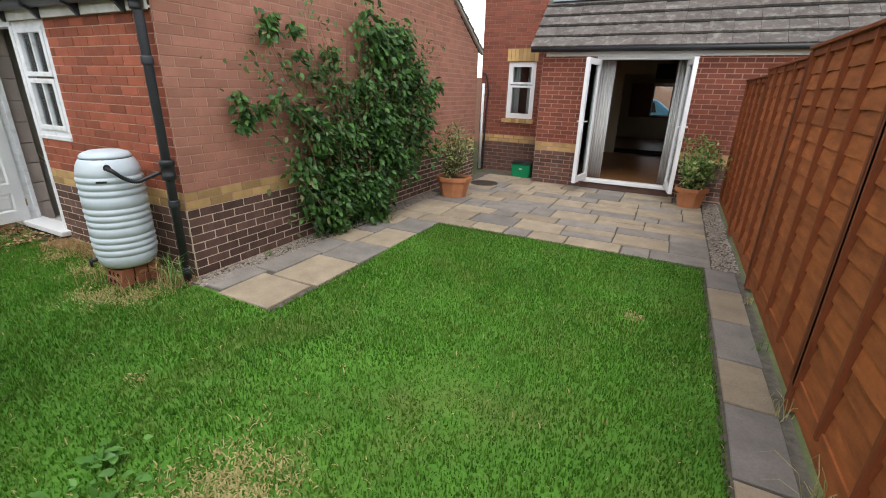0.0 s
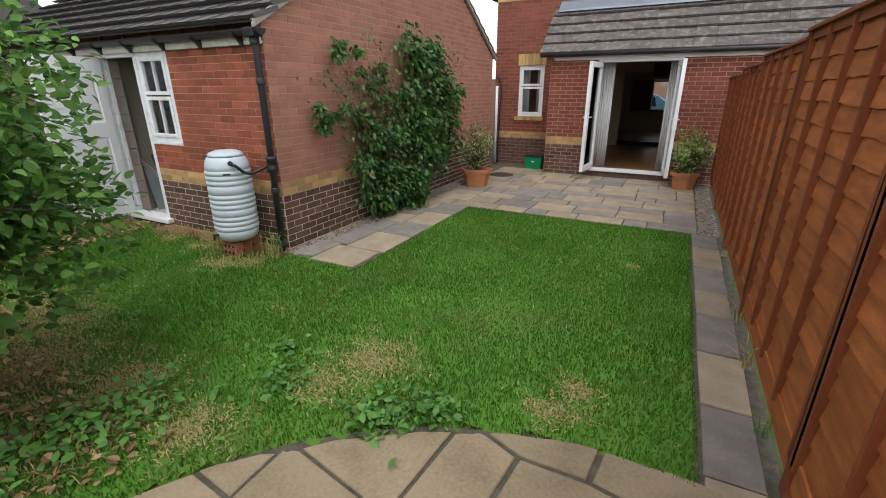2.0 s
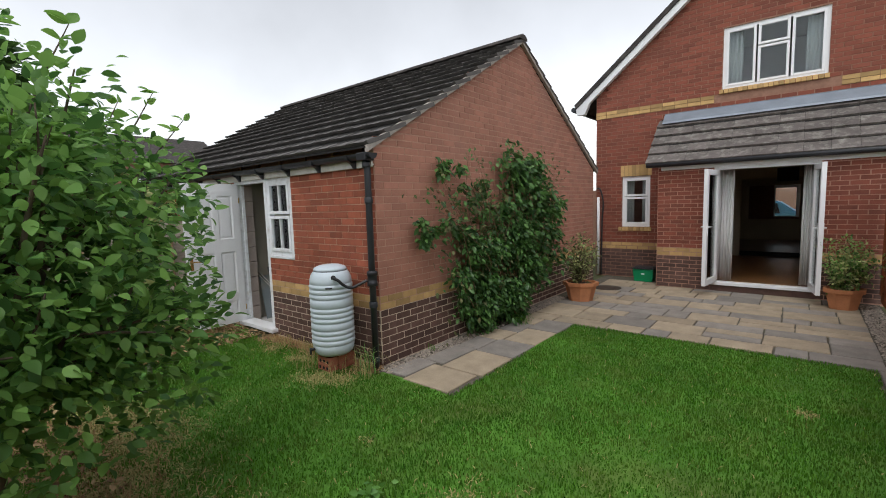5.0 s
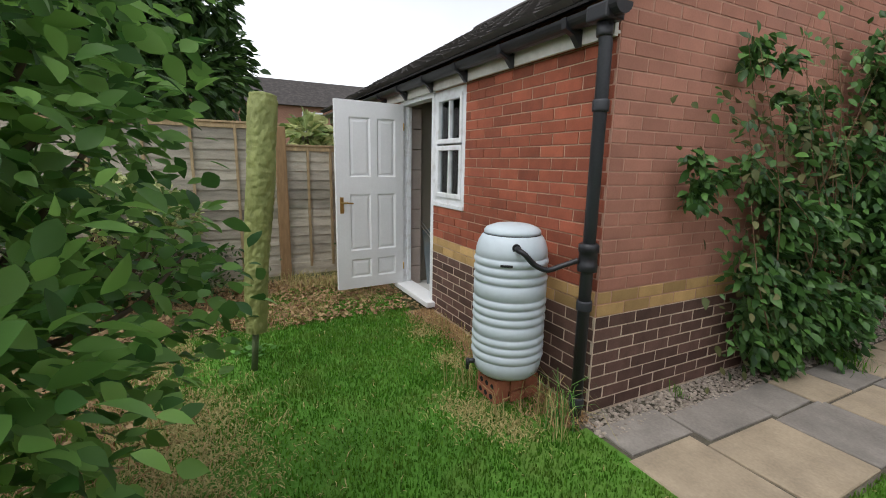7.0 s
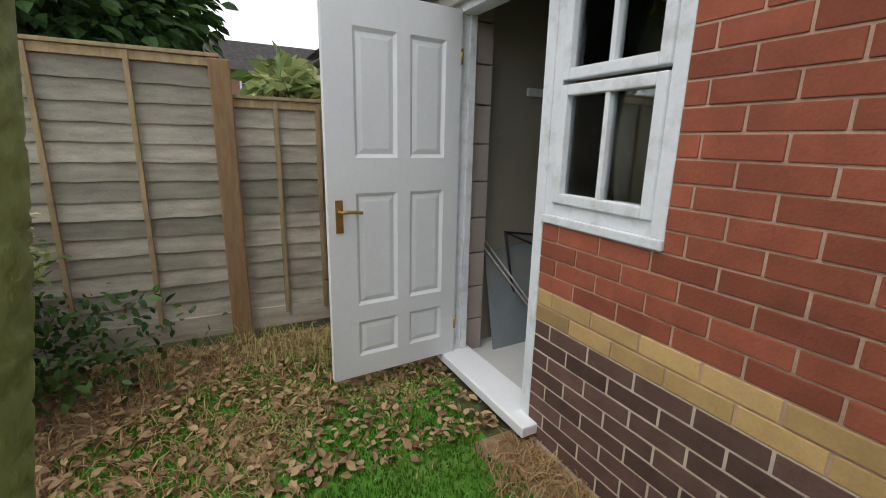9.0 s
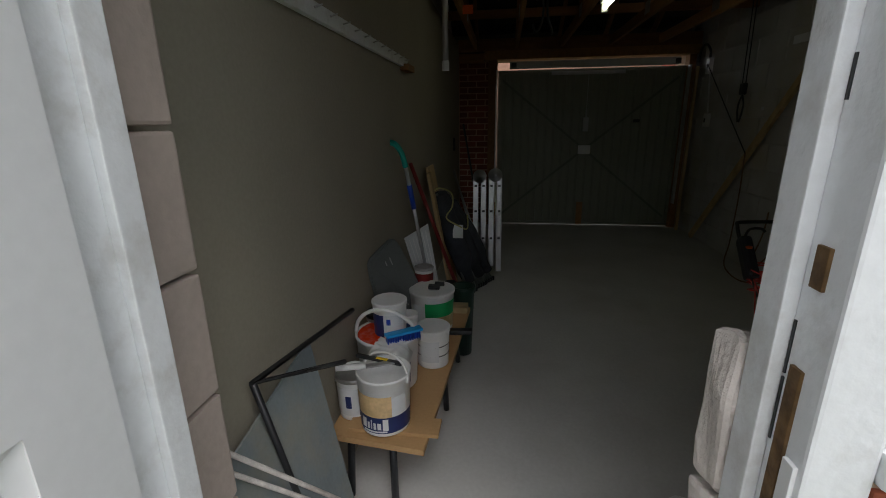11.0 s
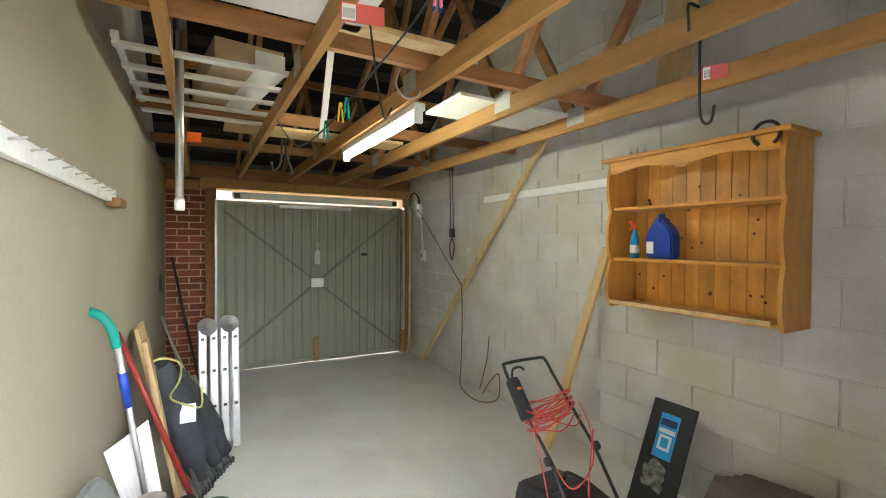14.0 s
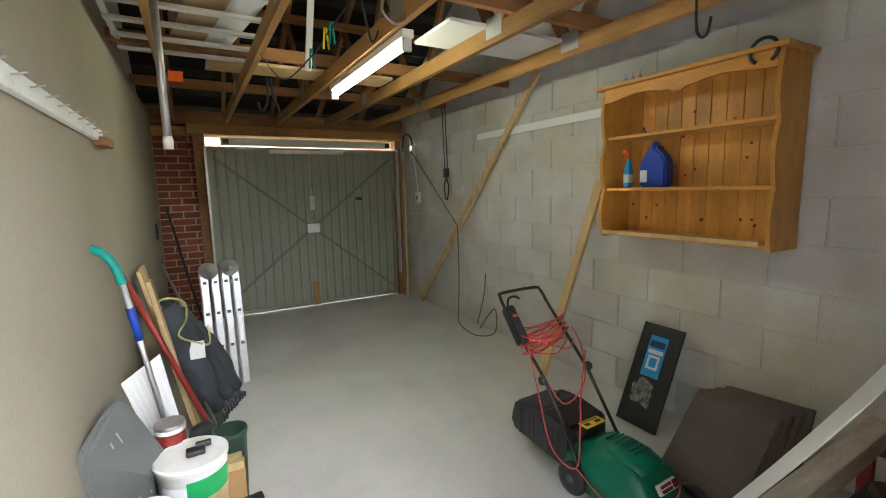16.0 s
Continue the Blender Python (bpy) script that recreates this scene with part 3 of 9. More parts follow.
def window_unit(name, x0, x1, y, z0, z1, lights, mat, label, face=-1, fw=0.055, depth=0.07, bars=None, category="window"):
    """A casement window in a wall that runs along x. lights: (x0, x1, z0, z1) as fractions."""
    w = thing(name, label=label, category=category, kind="structure")
    W, H = x1 - x0, z1 - z0
    bm = bmesh.new()
    for a, b, c, d in ((x0, x0 + fw, z0, z1), (x1 - fw, x1, z0, z1), (x0 + fw, x1 - fw, z0, z0 + fw), (x0 + fw, x1 - fw, z1 - fw, z1)):
        box(bm, a, b, y, y + depth, c, d, 0.004)
    part("window_frame", bm, mat, w)
    for lx0, lx1, lz0, lz1 in lights:
        a, b = x0 + fw + (W - 2 * fw) * lx0, x0 + fw + (W - 2 * fw) * lx1
        c, d = z0 + fw + (H - 2 * fw) * lz0, z0 + fw + (H - 2 * fw) * lz1
        s = 0.042
        bm = bmesh.new()
        for p in ((a, a + s, c, d), (b - s, b, c, d), (a + s, b - s, c, c + s), (a + s, b - s, d - s, d)):
            box(bm, p[0], p[1], y - 0.012, y + depth - 0.02, p[2], p[3], 0.006)
        if bars:
            for k in range(1, bars[0]):
                xm = a + s + (b - a - 2 * s) * k / bars[0]
                box(bm, xm - 0.011, xm + 0.011, y - 0.004, y + depth - 0.03, c + s, d - s, 0.003)
            for k in range(1, bars[1]):
                zm = c + s + (d - c - 2 * s) * k / bars[1]
                box(bm, a + s, b - s, y - 0.003, y + depth - 0.031, zm - 0.011, zm + 0.011, 0.003)
        sash = part("sash", bm, mat, w)
        bm = bmesh.new()
        box(bm, a + s, b - s, y + 0.018, y + 0.022, c + s, d - s)
        pane = part("pane", bm, M_GLASS, sash)
        pane.visible_shadow = False
    return w


gw = window_unit("window_1", WIN[0], WIN[1], 0.0, 1.09, 2.10, [(0, 1, 0, 0.52), (0, 1, 0.54, 1)], M_PEEL, "white timber garage window with peeling paint, two sashes", bars=(2, 1))
bm = bmesh.new()
box(bm, WIN[0], WIN[1] + 0.004, -0.016, 0.06, 1.055, 1.09, 0.005)
part("window_sill", bm, M_PEEL, gw)


# six-panel door
def six_panel_door(width=0.772, height=1.985):
    d = thing("door_1", label="white six-panel timber door standing wide open outward", category="door", kind="structure")
    bm = bmesh.new()
    rows = [(0.12, 0.325), (0.42, 1.03), (1.21, 1.82)]
    cols = [(0.10, 0.315), (0.39, 0.625)]
    t = 0.04
    # stiles and rails
    zs = [0, *[v for r in rows for v in r], height]
    for a, b in ((0, cols[0][0]), (cols[0][1], cols[1][0]), (cols[1][1], width)):
        box(bm, a, b, -t / 2, t / 2, 0, height)
    for a, b in cols:
        for z0, z1 in zip(zs[0::2], zs[1::2]):
            box(bm, a, b, -t / 2, t / 2, z0, z1)
    part("leaf", bm, M_WHITE, d)
    for a, b in cols:
        for z0, z1 in rows:
            bm = bmesh.new()
            for s in (1, -1):
                o = [(a, s * (t / 2 - 0.002), z0), (b, s * (t / 2 - 0.002), z0), (b, s * (t / 2 - 0.002), z1), (a, s * (t / 2 - 0.002), z1)]
                i1 = [(a + 0.018, s * 0.007, z0 + 0.018), (b - 0.018, s * 0.007, z0 + 0.018), (b - 0.018, s * 0.007, z1 - 0.018), (a + 0.018, s * 0.007, z1 - 0.018)]
                i2 = [(a + 0.045, s * 0.014, z0 + 0.045), (b - 0.045, s * 0.014, z0 + 0.045), (b - 0.045, s * 0.014, z1 - 0.045), (a + 0.045, s * 0.014, z1 - 0.045)]
                vo, v1, v2 = ([bm.verts.new(p) for p in q] for q in (o, i1, i2))
                for A, B in ((vo, v1), (v1, v2)):
                    for k in range(4):
                        bm.faces.new((A[k], A[(k + 1) % 4], B[(k + 1) % 4], B[k]))
                bm.faces.new(v2)
            bmesh.ops.recalc_face_normals(bm, faces=bm.faces)
            part("panel", bm, M_WHITE, d)
    brass = material("worn_brass", (0.45, 0.30, 0.10), 0.35, metal=0.9, vary=0.25, scale=20, bump=0.1)
    for s in (1, -1):
        bm = bmesh.new()
        y0 = s * (t / 2)
        box(bm, width - 0.075, width - 0.035, min(y0, y0 + s * 0.006), max(y0, y0 + s * 0.006), 0.83, 1.0, 0.003)
        plate = part("handle", bm, brass, d, "worn brass lever handle on a plate")
        bm = bmesh.new()
        tube(bm, [(width - 0.055, y0 + s * 0.004, 0.94), (width - 0.055, y0 + s * 0.04, 0.94)], 0.009, 10)
        tube(bm, curve([(width - 0.055, y0 + s * 0.04, 0.94), (width - 0.09, y0 + s * 0.045, 0.943), (width - 0.165, y0 + s * 0.042, 0.935)], 6), 0.009, 10)
        lathe(bm, [(0.006, 0), (0.006, 0.004)], 10, (width - 0.055, y0 + s * 0.006, 0.87))
        part("lever", bm, brass, plate)
    for z in (0.2, 1.75):
        bm = bmesh.new()
        tube(bm, [(0.0, t / 2 + 0.004, z - 0.04), (0.0, t / 2 + 0.004, z + 0.04)], 0.007, 8)
        part("hinge", bm, brass, d)
    return d


door = six_panel_door()
door.matrix_world = pose(-2.92, -0.012, 0.088, 0, 0, -85.5)

# ---- house ----
M_CEIL = material("pale_grey_backing", (0.5, 0.5, 0.5), 0.9, vary=0.06, scale=2, bump=0.05)
HY, HX = 6.88, -0.24      # main wall face and its free corner
EY = 6.08                 # front of the single-storey part
EX0, EX1 = 1.24, 8.0
FD = (2.16, 3.60, 0.12, 2.20)
house = thing("house", label="red brick house with buff bands and a lean-to extension", category="house", kind="structure")
bm = bmesh.new()
SW, UW, UW2 = (0.33, 0.90, 1.09, 2.17), (2.13, 3.64, 3.68, 4.78), (5.28, 6.4, 3.68, 4.78)
solid_wall(bm, HX, 8.0, HY + 0.002, HY + 0.28, -0.05, 3.95, [SW, UW, UW2, (1.5, 4.9, 0.1, 2.32)], 'x')
HAX = 3.9
HSL = 0.84


def house_top(x):
    return 3.95 + HSL * (min(x, 2 * HAX - x) - HX + 0.1)


solid_wall(bm, HX, 8.0, HY + 0.002, HY + 0.28, 3.95, 3.9501, [], 'x')
UWT = [(UW[0], UW[1], 3.68, 4.78), (UW2[0], UW2[1], 3.68, 4.78)]
for k in range(34):
    x0 = HX + k * 0.25
    z = house_top(x0)
    solid_wall(bm, x0, x0 + 0.25, HY + 0.002, HY + 0.28, 3.95, max(z, 4.0), [(max(a, x0), min(b, x0 + 0.25), c, d) for a, b, c, d in UWT if a < x0 + 0.25 and b > x0], 'x')
part("wall", bm, M_MORTAR_RED, house)
brick_face(house, HY, -1, 'x', HX, EX0, 0.0, 3.15, holes=[SW, (0.30, 0.93, 2.17, 2.41)])
brick_face(house, HY, -1, 'x', HX, 8.0, 3.15, 7.4, holes=[UW, UW2, (-1, 9, 3.45, 3.6)], top=lambda x: house_top(x) - 0.02, bands=False)
# buff string course and lintel
bm = bmesh.new()
for k in range(37):
    x = HX + k * 0.225
    if not any(h[0] - 0.2 < x < h[1] for h in (UW, UW2)):
        for z in (3.375, 3.45, 3.525)[1:]:
            box(bm, x + 0.004, x + 0.221, HY - 0.016, HY + 0.01, z + 0.004, z + 0.071)
for k in range(8):
    box(bm, 0.30 + k * 0.079, 0.30 + k * 0.079 + 0.072, HY - 0.012, HY + 0.01, 2.175, 2.405)
part("string_course", bm, BRICK["buff", "island"], house, "buff brick string course and lintel")
bm = bmesh.new()
for k in range(9):
    box(bm, 0.27 + k * 0.075, 0.27 + k * 0.075 + 0.067, HY - 0.05, HY + 0.06, 1.005, 1.085, 0.004)
for a, b in ((UW[0] - 0.04, UW[1] + 0.06), (UW2[0] - 0.04, UW2[1])):
    for k in range(int((b - a) / 0.075)):
        box(bm, a + k * 0.075, a + k * 0.075 + 0.067, HY - 0.05, HY + 0.06, 3.60, 3.675, 0.004)
part("brick_sill", bm, BRICK["buff", "island"], house)
# left flank and closing walls
bm = bmesh.new()
box(bm, HX, HX + 0.28, HY + 0.29, 16.0, -0.05, 3.95)
box(bm, 8.0, 8.25, EY, 16.0, -0.05, 3.95)
solid_wall(bm, HX, 8.25, 16.0, 16.25, -0.05, 3.95, [(2.6, 4.2, 0.9, 2.1)], 'x')
part("wall", bm, M_MORTAR_RED, house)
# gable roof slopes and bargeboards
bm = bmesh.new()
for s in (0, 1):
    pts = [(HX - 0.42, HY - 0.16, 3.95 - 0.22), (HAX, HY - 0.16, 3.95 + HSL * (HAX - HX + 0.1) + 0.05), (HAX, HY - 0.16, 3.95 + HSL * (HAX - HX + 0.1) + 0.15), (HX - 0.45, HY - 0.16, 3.95 - 0.13)]
    if s:
        pts = [(2 * HAX - x, y, z) for x, y, z in pts]
    prism(bm, pts, (0, 9.4, 0))
part("roof", bm, M_TILE_J, house)
bm = bmesh.new()
for s in (0, 1):
    pts = [(HX - 0.40, HY - 0.13, 3.95 - 0.36), (HX - 0.22, HY - 0.13, 3.95 - 0.36), (HX - 0.12, HY - 0.13, 3.95 - 0.13), (HAX, HY - 0.13, 3.95 + HSL * (HAX - HX + 0.1) - 0.12), (HAX, HY - 0.13, 3.95 + HSL * (HAX - HX + 0.1) + 0.045), (HX - 0.42, HY - 0.13, 3.95 - 0.225)]
    if s:
        pts = [(2 * HAX - x, y, z) for x, y, z in pts]
    prism(bm, pts, (0, 0.11, 0))
part("bargeboard", bm, M_UPVC, house, "white bargeboard and boxed eave")
bm = bmesh.new()
tube(bm, [(HX - 0.47, HY - 0.16, 3.72), (HX - 0.47, 16, 3.72)], 0.055, 10)
part("gutter", bm, M_BLACKP, house)

# added upstairs room that closes the windows behind; its pale grey imitates sky reflections
bm = bmesh.new()
box(bm, HX + 0.29, 7.95, HY + 0.29, 15.9, 2.56, 2.66)
box(bm, 1.6, 6.5, HY + 2.4, HY + 2.5, 2.66, 5.0)
box(bm, 1.6, 6.5, HY + 0.285, HY + 2.5, 5.0, 5.1)
box(bm, 1.5, 1.6, HY + 0.285, HY + 2.5, 2.66, 5.1)
box(bm, 6.5, 6.6, HY + 0.285, HY + 2.5, 2.66, 5.1)
part("upper_floor", bm, M_CEIL, house)
for a, b_, c_ in ((UW[0] + 0.03, UW[0] + 0.30, 1), (UW[1] - 0.30, UW[1] - 0.03, 1), (SW[0] + 0.03, SW[0] + 0.2, 0), (SW[1] - 0.2, SW[1] - 0.03, 0)):
    bm = bmesh.new()
    z0, z1 = (UW[2], UW[3]) if c_ else (SW[2], SW[3])
    cols = []
    for i in range(17):
        x = a + (b_ - a) * i / 16
        cols.append([bm.verts.new((x, HY + 0.2 + 0.02 * math.sin(i * 1.7), z)) for z in (z0 + 0.02, z1)])
    for p, q in zip(cols, cols[1:]):
        bm.faces.new((p[0], q[0], q[1], p[1])).smooth = True
    cu = part("curtain", bm, M_CEIL, house, "pale curtain behind the glass")
    cu.modifiers.new("thick", 'SOLIDIFY').thickness = 0.006

# extension
ext = thing("house_extension", label="single-storey brick extension with a lichened lean-to tile roof", category="house", kind="structure")
bm = bmesh.new()
solid_wall(bm, EX0, EX1, EY + 0.002, EY + 0.28, -0.05, 2.28, [(FD[0], FD[1], -0.06, FD[3])], 'x')
box(bm, EX0 + 0.002, EX0 + 0.27, EY + 0.282, HY + 0.001, -0.05, 2.28)
prism(bm, [(EX0 + 0.002, EY + 0.002, 2.28), (EX0 + 0.002, HY + 0.001, 2.28), (EX0 + 0.002, HY + 0.001, 3.1)], (0.26, 0, 0))
part("wall", bm, M_MORTAR_G, ext)
brick_face(ext, EY, -1, 'x', EX0, 6.2, 0.0, 2.26, holes=[(FD[0], FD[1], -0.1, FD[3] + 0.03)])
brick_face(ext, EX0, -1, 'y', EY, HY, 0.0, 2.26)
bm = bmesh.new()
prism(bm, [(FD[0] - 0.02, EY - 0.02, 0.0), (FD[1] + 0.02, EY - 0.02, 0.0), (FD[1] + 0.02, EY - 0.02, 0.10), (FD[0] - 0.02, EY - 0.02, 0.10)], (0, 0.3, 0))
part("step", bm, BRICK["dark", "object"], ext)
ESL = math.atan2(3.27 - 2.33, HY - 5.86)
EL = (HY - 5.86) / math.cos(ESL)
bm = bmesh.new()
for c in range(5):
    d0 = c * EL / 5
    k = 0
    x = 1.06
    while x < 8.1:
        w = 0.33
        m = Matrix.Translation((x + w / 2, 5.86 + d0 * math.cos(ESL), 2.33 + d0 * math.sin(ESL))) @ Euler((ESL - 0.14, 0, 0)).to_matrix().to_4x4()
        box(bm, -w / 2 + 0.002, w / 2 - 0.002, -0.01, EL / 5 + 0.05, 0, 0.03 + random.uniform(0, 0.004), 0, m)
        x += w
tagged(part("roof_tiles", bm, M_TILE_OLD, ext, "weathered grey tiles with pale lichen"), kind="stuff")
bm = bmesh.new()
prism(bm, [(1.10, 5.95, 2.31), (1.10, HY, 3.2), (1.10, HY, 3.27), (1.10, 5.9, 2.36)], (6.9, 0, 0))
part("roof_deck", bm, M_FELT, ext)
bm = bmesh.new()
prism(bm, [(1.16, HY - 0.22, 3.15), (1.16, HY - 0.2, 3.19), (1.16, HY - 0.02, 3.36), (1.16, HY - 0.02, 3.32)], (6.9, 0, 0))
box(bm, 1.16, 8.0, HY - 0.03, HY - 0.018, 3.2, 3.37)
part("flashing", bm, M_LEAD, ext, "grey lead flashing along the wall")
bm = bmesh.new()
prism(bm, [(1.13, EY - 0.02, 2.27), (1.13, EY - 0.05, 2.27), (1.13, EY - 0.05, 2.33), (1.13, EY - 0.02, 2.33)], (6.8, 0, 0))
box(bm, 1.3, 8.0, EY - 0.035, EY - 0.016, 2.20, 2.268)
part("fascia", bm, M_UPVC, ext)
bm = bmesh.new()
tube(bm, [(1.08, 5.87, 2.30), (8.1, 5.87, 2.30)], 0.045, 10)
part("gutter", bm, M_BLACKP, ext)

window_unit("window_2", *SW[:2], HY + 0.03, *SW[2:], [(0, 1, 0, 0.6), (0, 1, 0.62, 1)], M_UPVC, "small white upvc window with a net-curtained pane")
window_unit("window_3", *UW[:2], HY + 0.03, *UW[2:], [(0, 0.32, 0, 1), (0.34, 0.66, 0, 0.62), (0.34, 0.66, 0.64, 1), (0.68, 1, 0, 1)], M_UPVC, "white upvc upstairs window with three lights", fw=0.05)
window_unit("window_4", *UW2[:2], HY + 0.03, *UW2[2:], [(0, 0.5, 0, 1), (0.5, 1, 0, 1)], M_UPVC, "white upvc upstairs window of the house", fw=0.05)

# french doors
fdf = thing("door_2", label="white upvc french doors standing open outward", category="french doors", kind="structure")
bm = bmesh.new()
for a, b, c, d in ((FD[0], FD[0] + 0.05, 0.17, FD[3]), (FD[1] - 0.05, FD[1], 0.17, FD[3]), (FD[0] + 0.05, FD[1] - 0.05, FD[3] - 0.05, FD[3])):
    box(bm, a, b, EY + 0.0, EY + 0.07, c, d, 0.004)
box(bm, FD[0] - 0.02, FD[1] + 0.02, EY - 0.06, EY + 0.1, 0.11, 0.17, 0.008)
part("door_frame", bm, M_UPVC, fdf)
for s, ang in ((0, -97), (1, 97)):
    lw, lh = 0.68, 1.97
    hinge = Matrix.Translation((FD[0] + 0.06, EY - 0.01, 0.175)) @ Euler((0, 0, radians(ang))).to_matrix().to_4x4() if s == 0 else Matrix.Translation((FD[1] - 0.06, EY - 0.01, 0.175)) @ Euler((0, 0, radians(ang))).to_matrix().to_4x4() @ Matrix.Diagonal((-1, 1, 1, 1))
    bm = bmesh.new()
    for a, b, c, d in ((0, 0.09, 0, lh), (lw - 0.09, lw, 0, lh), (0.09, lw - 0.09, 0, 0.1), (0.09, lw - 0.09, lh - 0.09, lh)):
        box(bm, a, b, -0.03, 0.03, c, d, 0.005, hinge)
    bmesh.ops.recalc_face_normals(bm, faces=bm.faces)
    leaf = part("leaf", bm, M_UPVC, fdf)
    bm = bmesh.new()
    box(bm, 0.09, lw - 0.09, -0.004, 0.004, 0.1, lh - 0.09, 0, hinge)
    bmesh.ops.recalc_face_normals(bm, faces=bm.faces)
    p = part("pane", bm, M_GLASS, leaf)
    p.visible_shadow = False
    bm = bmesh.new()
    for q in (-1, 1):
        box(bm, lw - 0.06, lw - 0.03, min(q * 0.03, q * 0.038), max(q * 0.03, q * 0.038), 0.85, 1.08, 0.003, hinge)
        box(bm, lw - 0.15, lw - 0.035, min(q * 0.06, q * 0.072), max(q * 0.06, q * 0.072), 1.0, 1.018, 0.004, hinge)
        box(bm, lw - 0.053, lw - 0.037, min(q * 0.03, q * 0.07), max(q * 0.03, q * 0.07), 1.0, 1.018, 0.003, hinge)
    bmesh.ops.recalc_face_normals(bm, faces=bm.faces)
    part("handle", bm, M_UPVC, leaf)

# ---- fences ----
M_FENCE = material("orange_stained_fence", (0.41, 0.125, 0.034), 0.8, vary=0.34, scale=5, fine=60, bump=0.4, stretch=(3, 1, 5), random_src="object", spread=(0.86, 1.14), stain=0.45, stain_col=(0.21, 0.065, 0.02), stain_scale=3)
# batten stain, darkened further to stand in for the shade on their sides
M_FENCE_D = material("shade_darkened_stain", (0.235, 0.064, 0.019), 0.8, vary=0.22, scale=6, fine=60, bump=0.3, stretch=(5, 5, 1), random_src="object", spread=(0.88, 1.1))
M_FENCE_G = material("weathered_grey_fence", (0.37, 0.34, 0.275), 0.9, vary=0.3, scale=5, fine=60, bump=0.45, stretch=(3, 1, 5), random_src="object", stain=0.35, stain_col=(0.16, 0.17, 0.09), stain_scale=2)
M_FENCE_GP = material("weathered_fence_post", (0.38, 0.285, 0.16), 0.9, vary=0.3, scale=5, fine=60, bump=0.45, stretch=(5, 5, 1), random_src="object")


def waney_board(length, h, mat):
    """A waney-edged board along y with a wavering lower edge."""
    bm = bmesh.new()
    n = 30
    ph = [random.uniform(0, 6) for _ in range(3)]
    rows = []
    for i in range(n + 1):
        y = length * i / n
        dz = 0.003 * math.sin(y * 5.3 + ph[0]) + 0.003 * math.sin(y * 11 + ph[1]) + 0.003 * math.sin(y * 37 + ph[2])
        rows.append([bm.verts.new(p) for p in ((0.020, y, dz), (0.002, y, h), (-0.006, y, h), (0.004, y, dz))])
    for a, b in zip(rows, rows[1:]):
        for k in range(4):
            bm.faces.new((a[k], a[(k + 1) % 4], b[(k + 1) % 4], b[k]))
    bm.faces.new(rows[0])
    bm.faces.new(rows[-1][::-1])
    bmesh.ops.recalc_face_normals(bm, faces=bm.faces)
    me = bpy.data.meshes.new("board")
    bm.to_mesh(me)
    bm.free()
    me.materials.append(mat)
    return me


def fence_run(name, label, x, face, panels, mats, low=0.06):
    """Waney-lap panels along y. face: +1 or -1, the side with the battens. panels: (y0, y1, top)."""
    f = thing(name, (x, 0, 0), label=label, category="fence", kind="structure")
    boards = [waney_board(1.0, 0.17, mats[0]) for _ in range(5)]
    for y0, y1, top in panels:
        n = int((top - low - 0.17) / 0.125)
        for k in range(n + 1):
            ob = new("board", boards[(k * 3 + int(y0 * 7)) % 5])
            ob.parent = f
            ob.matrix_basis = Matrix.Translation((0, y0 + 0.02, low + 0.15 + (top - low - 0.33) * k / n)) @ Matrix.Diagonal((face, y1 - y0 - 0.04, 1, 1))
        bm = bmesh.new()
        box(bm, min(0, face * 0.03), max(0, face * 0.03), y0 + 0.01, y1 - 0.01, low, low + 0.15, 0.004)
        part("gravel_board", bm, mats[0], f)
        bm = bmesh.new()
        box(bm, -0.04, 0.05 if face > 0 else 0.04, y0, y1, top - 0.008, top + 0.014, 0.003)
        if face < 0:
            box(bm, -0.058, -0.04, y0, y1, top - 0.008, top + 0.0139, 0.003)
        part("capping", bm, mats[1], f)
        bm = bmesh.new()
        a, b = sorted((face * 0.012, face * 0.031))
        box(bm, a, b, y0 + 0.02, y1 - 0.02, top - 0.06, top - 0.0085, 0.003)
        part("top_rail", bm, mats[1], f)
        for k in range(5):
            bm = bmesh.new()
            y = y0 + 0.035 + (y1 - y0 - 0.07) * k / 4
            a, b = sorted((face * 0.008, face * 0.045))
            hw = 0.024 if k in (0, 4) else 0.014
            box(bm, a, b, y - hw, y + hw, low + 0.1, top - 0.012, 0.003)
            part("batten", bm, mats[1], f)
        bm = bmesh.new()
        box(bm, -0.045, 0.045, y0 - 0.045, y0 + 0.03, 0, top + 0.04, 0.006)
        part("post", bm, mats[1], f)
    return f


fence_run("fence_right", "orange-stained waney-lap garden fence with dark vertical battens", 4.38, -1,
          [(0.47 + 1.83 * k, 0.47 + 1.83 * (k + 1), t) for k, t in ((-4, 2.04), (-3, 2.04), (-2, 2.04), (-1, 2.03), (0, 1.98), (1, 1.92), (2, 1.85))], (M_FENCE, M_FENCE_D))
fence_left = fence_run("fence_left", "weathered grey-brown waney-lap fence beside the garage", -3.86, 1,
          [(-1.18, -0.03, 1.63), (-3.01, -1.18, 1.86), (-4.84, -3.01, 1.86), (-6.5, -4.84, 1.86)], (M_FENCE_G, M_FENCE_GP))
M_POST = material("weathered_fence_post", (0.27, 0.17, 0.085), 0.9, vary=0.25, scale=6, fine=80, bump=0.4, stretch=(6, 6, 1))
bm = bmesh.new()
box(bm, -0.05, 0.085, -1.245, -1.125, 0, 1.84, 0.008)
part("post", bm, M_POST, fence_left, "broad tan timber post")
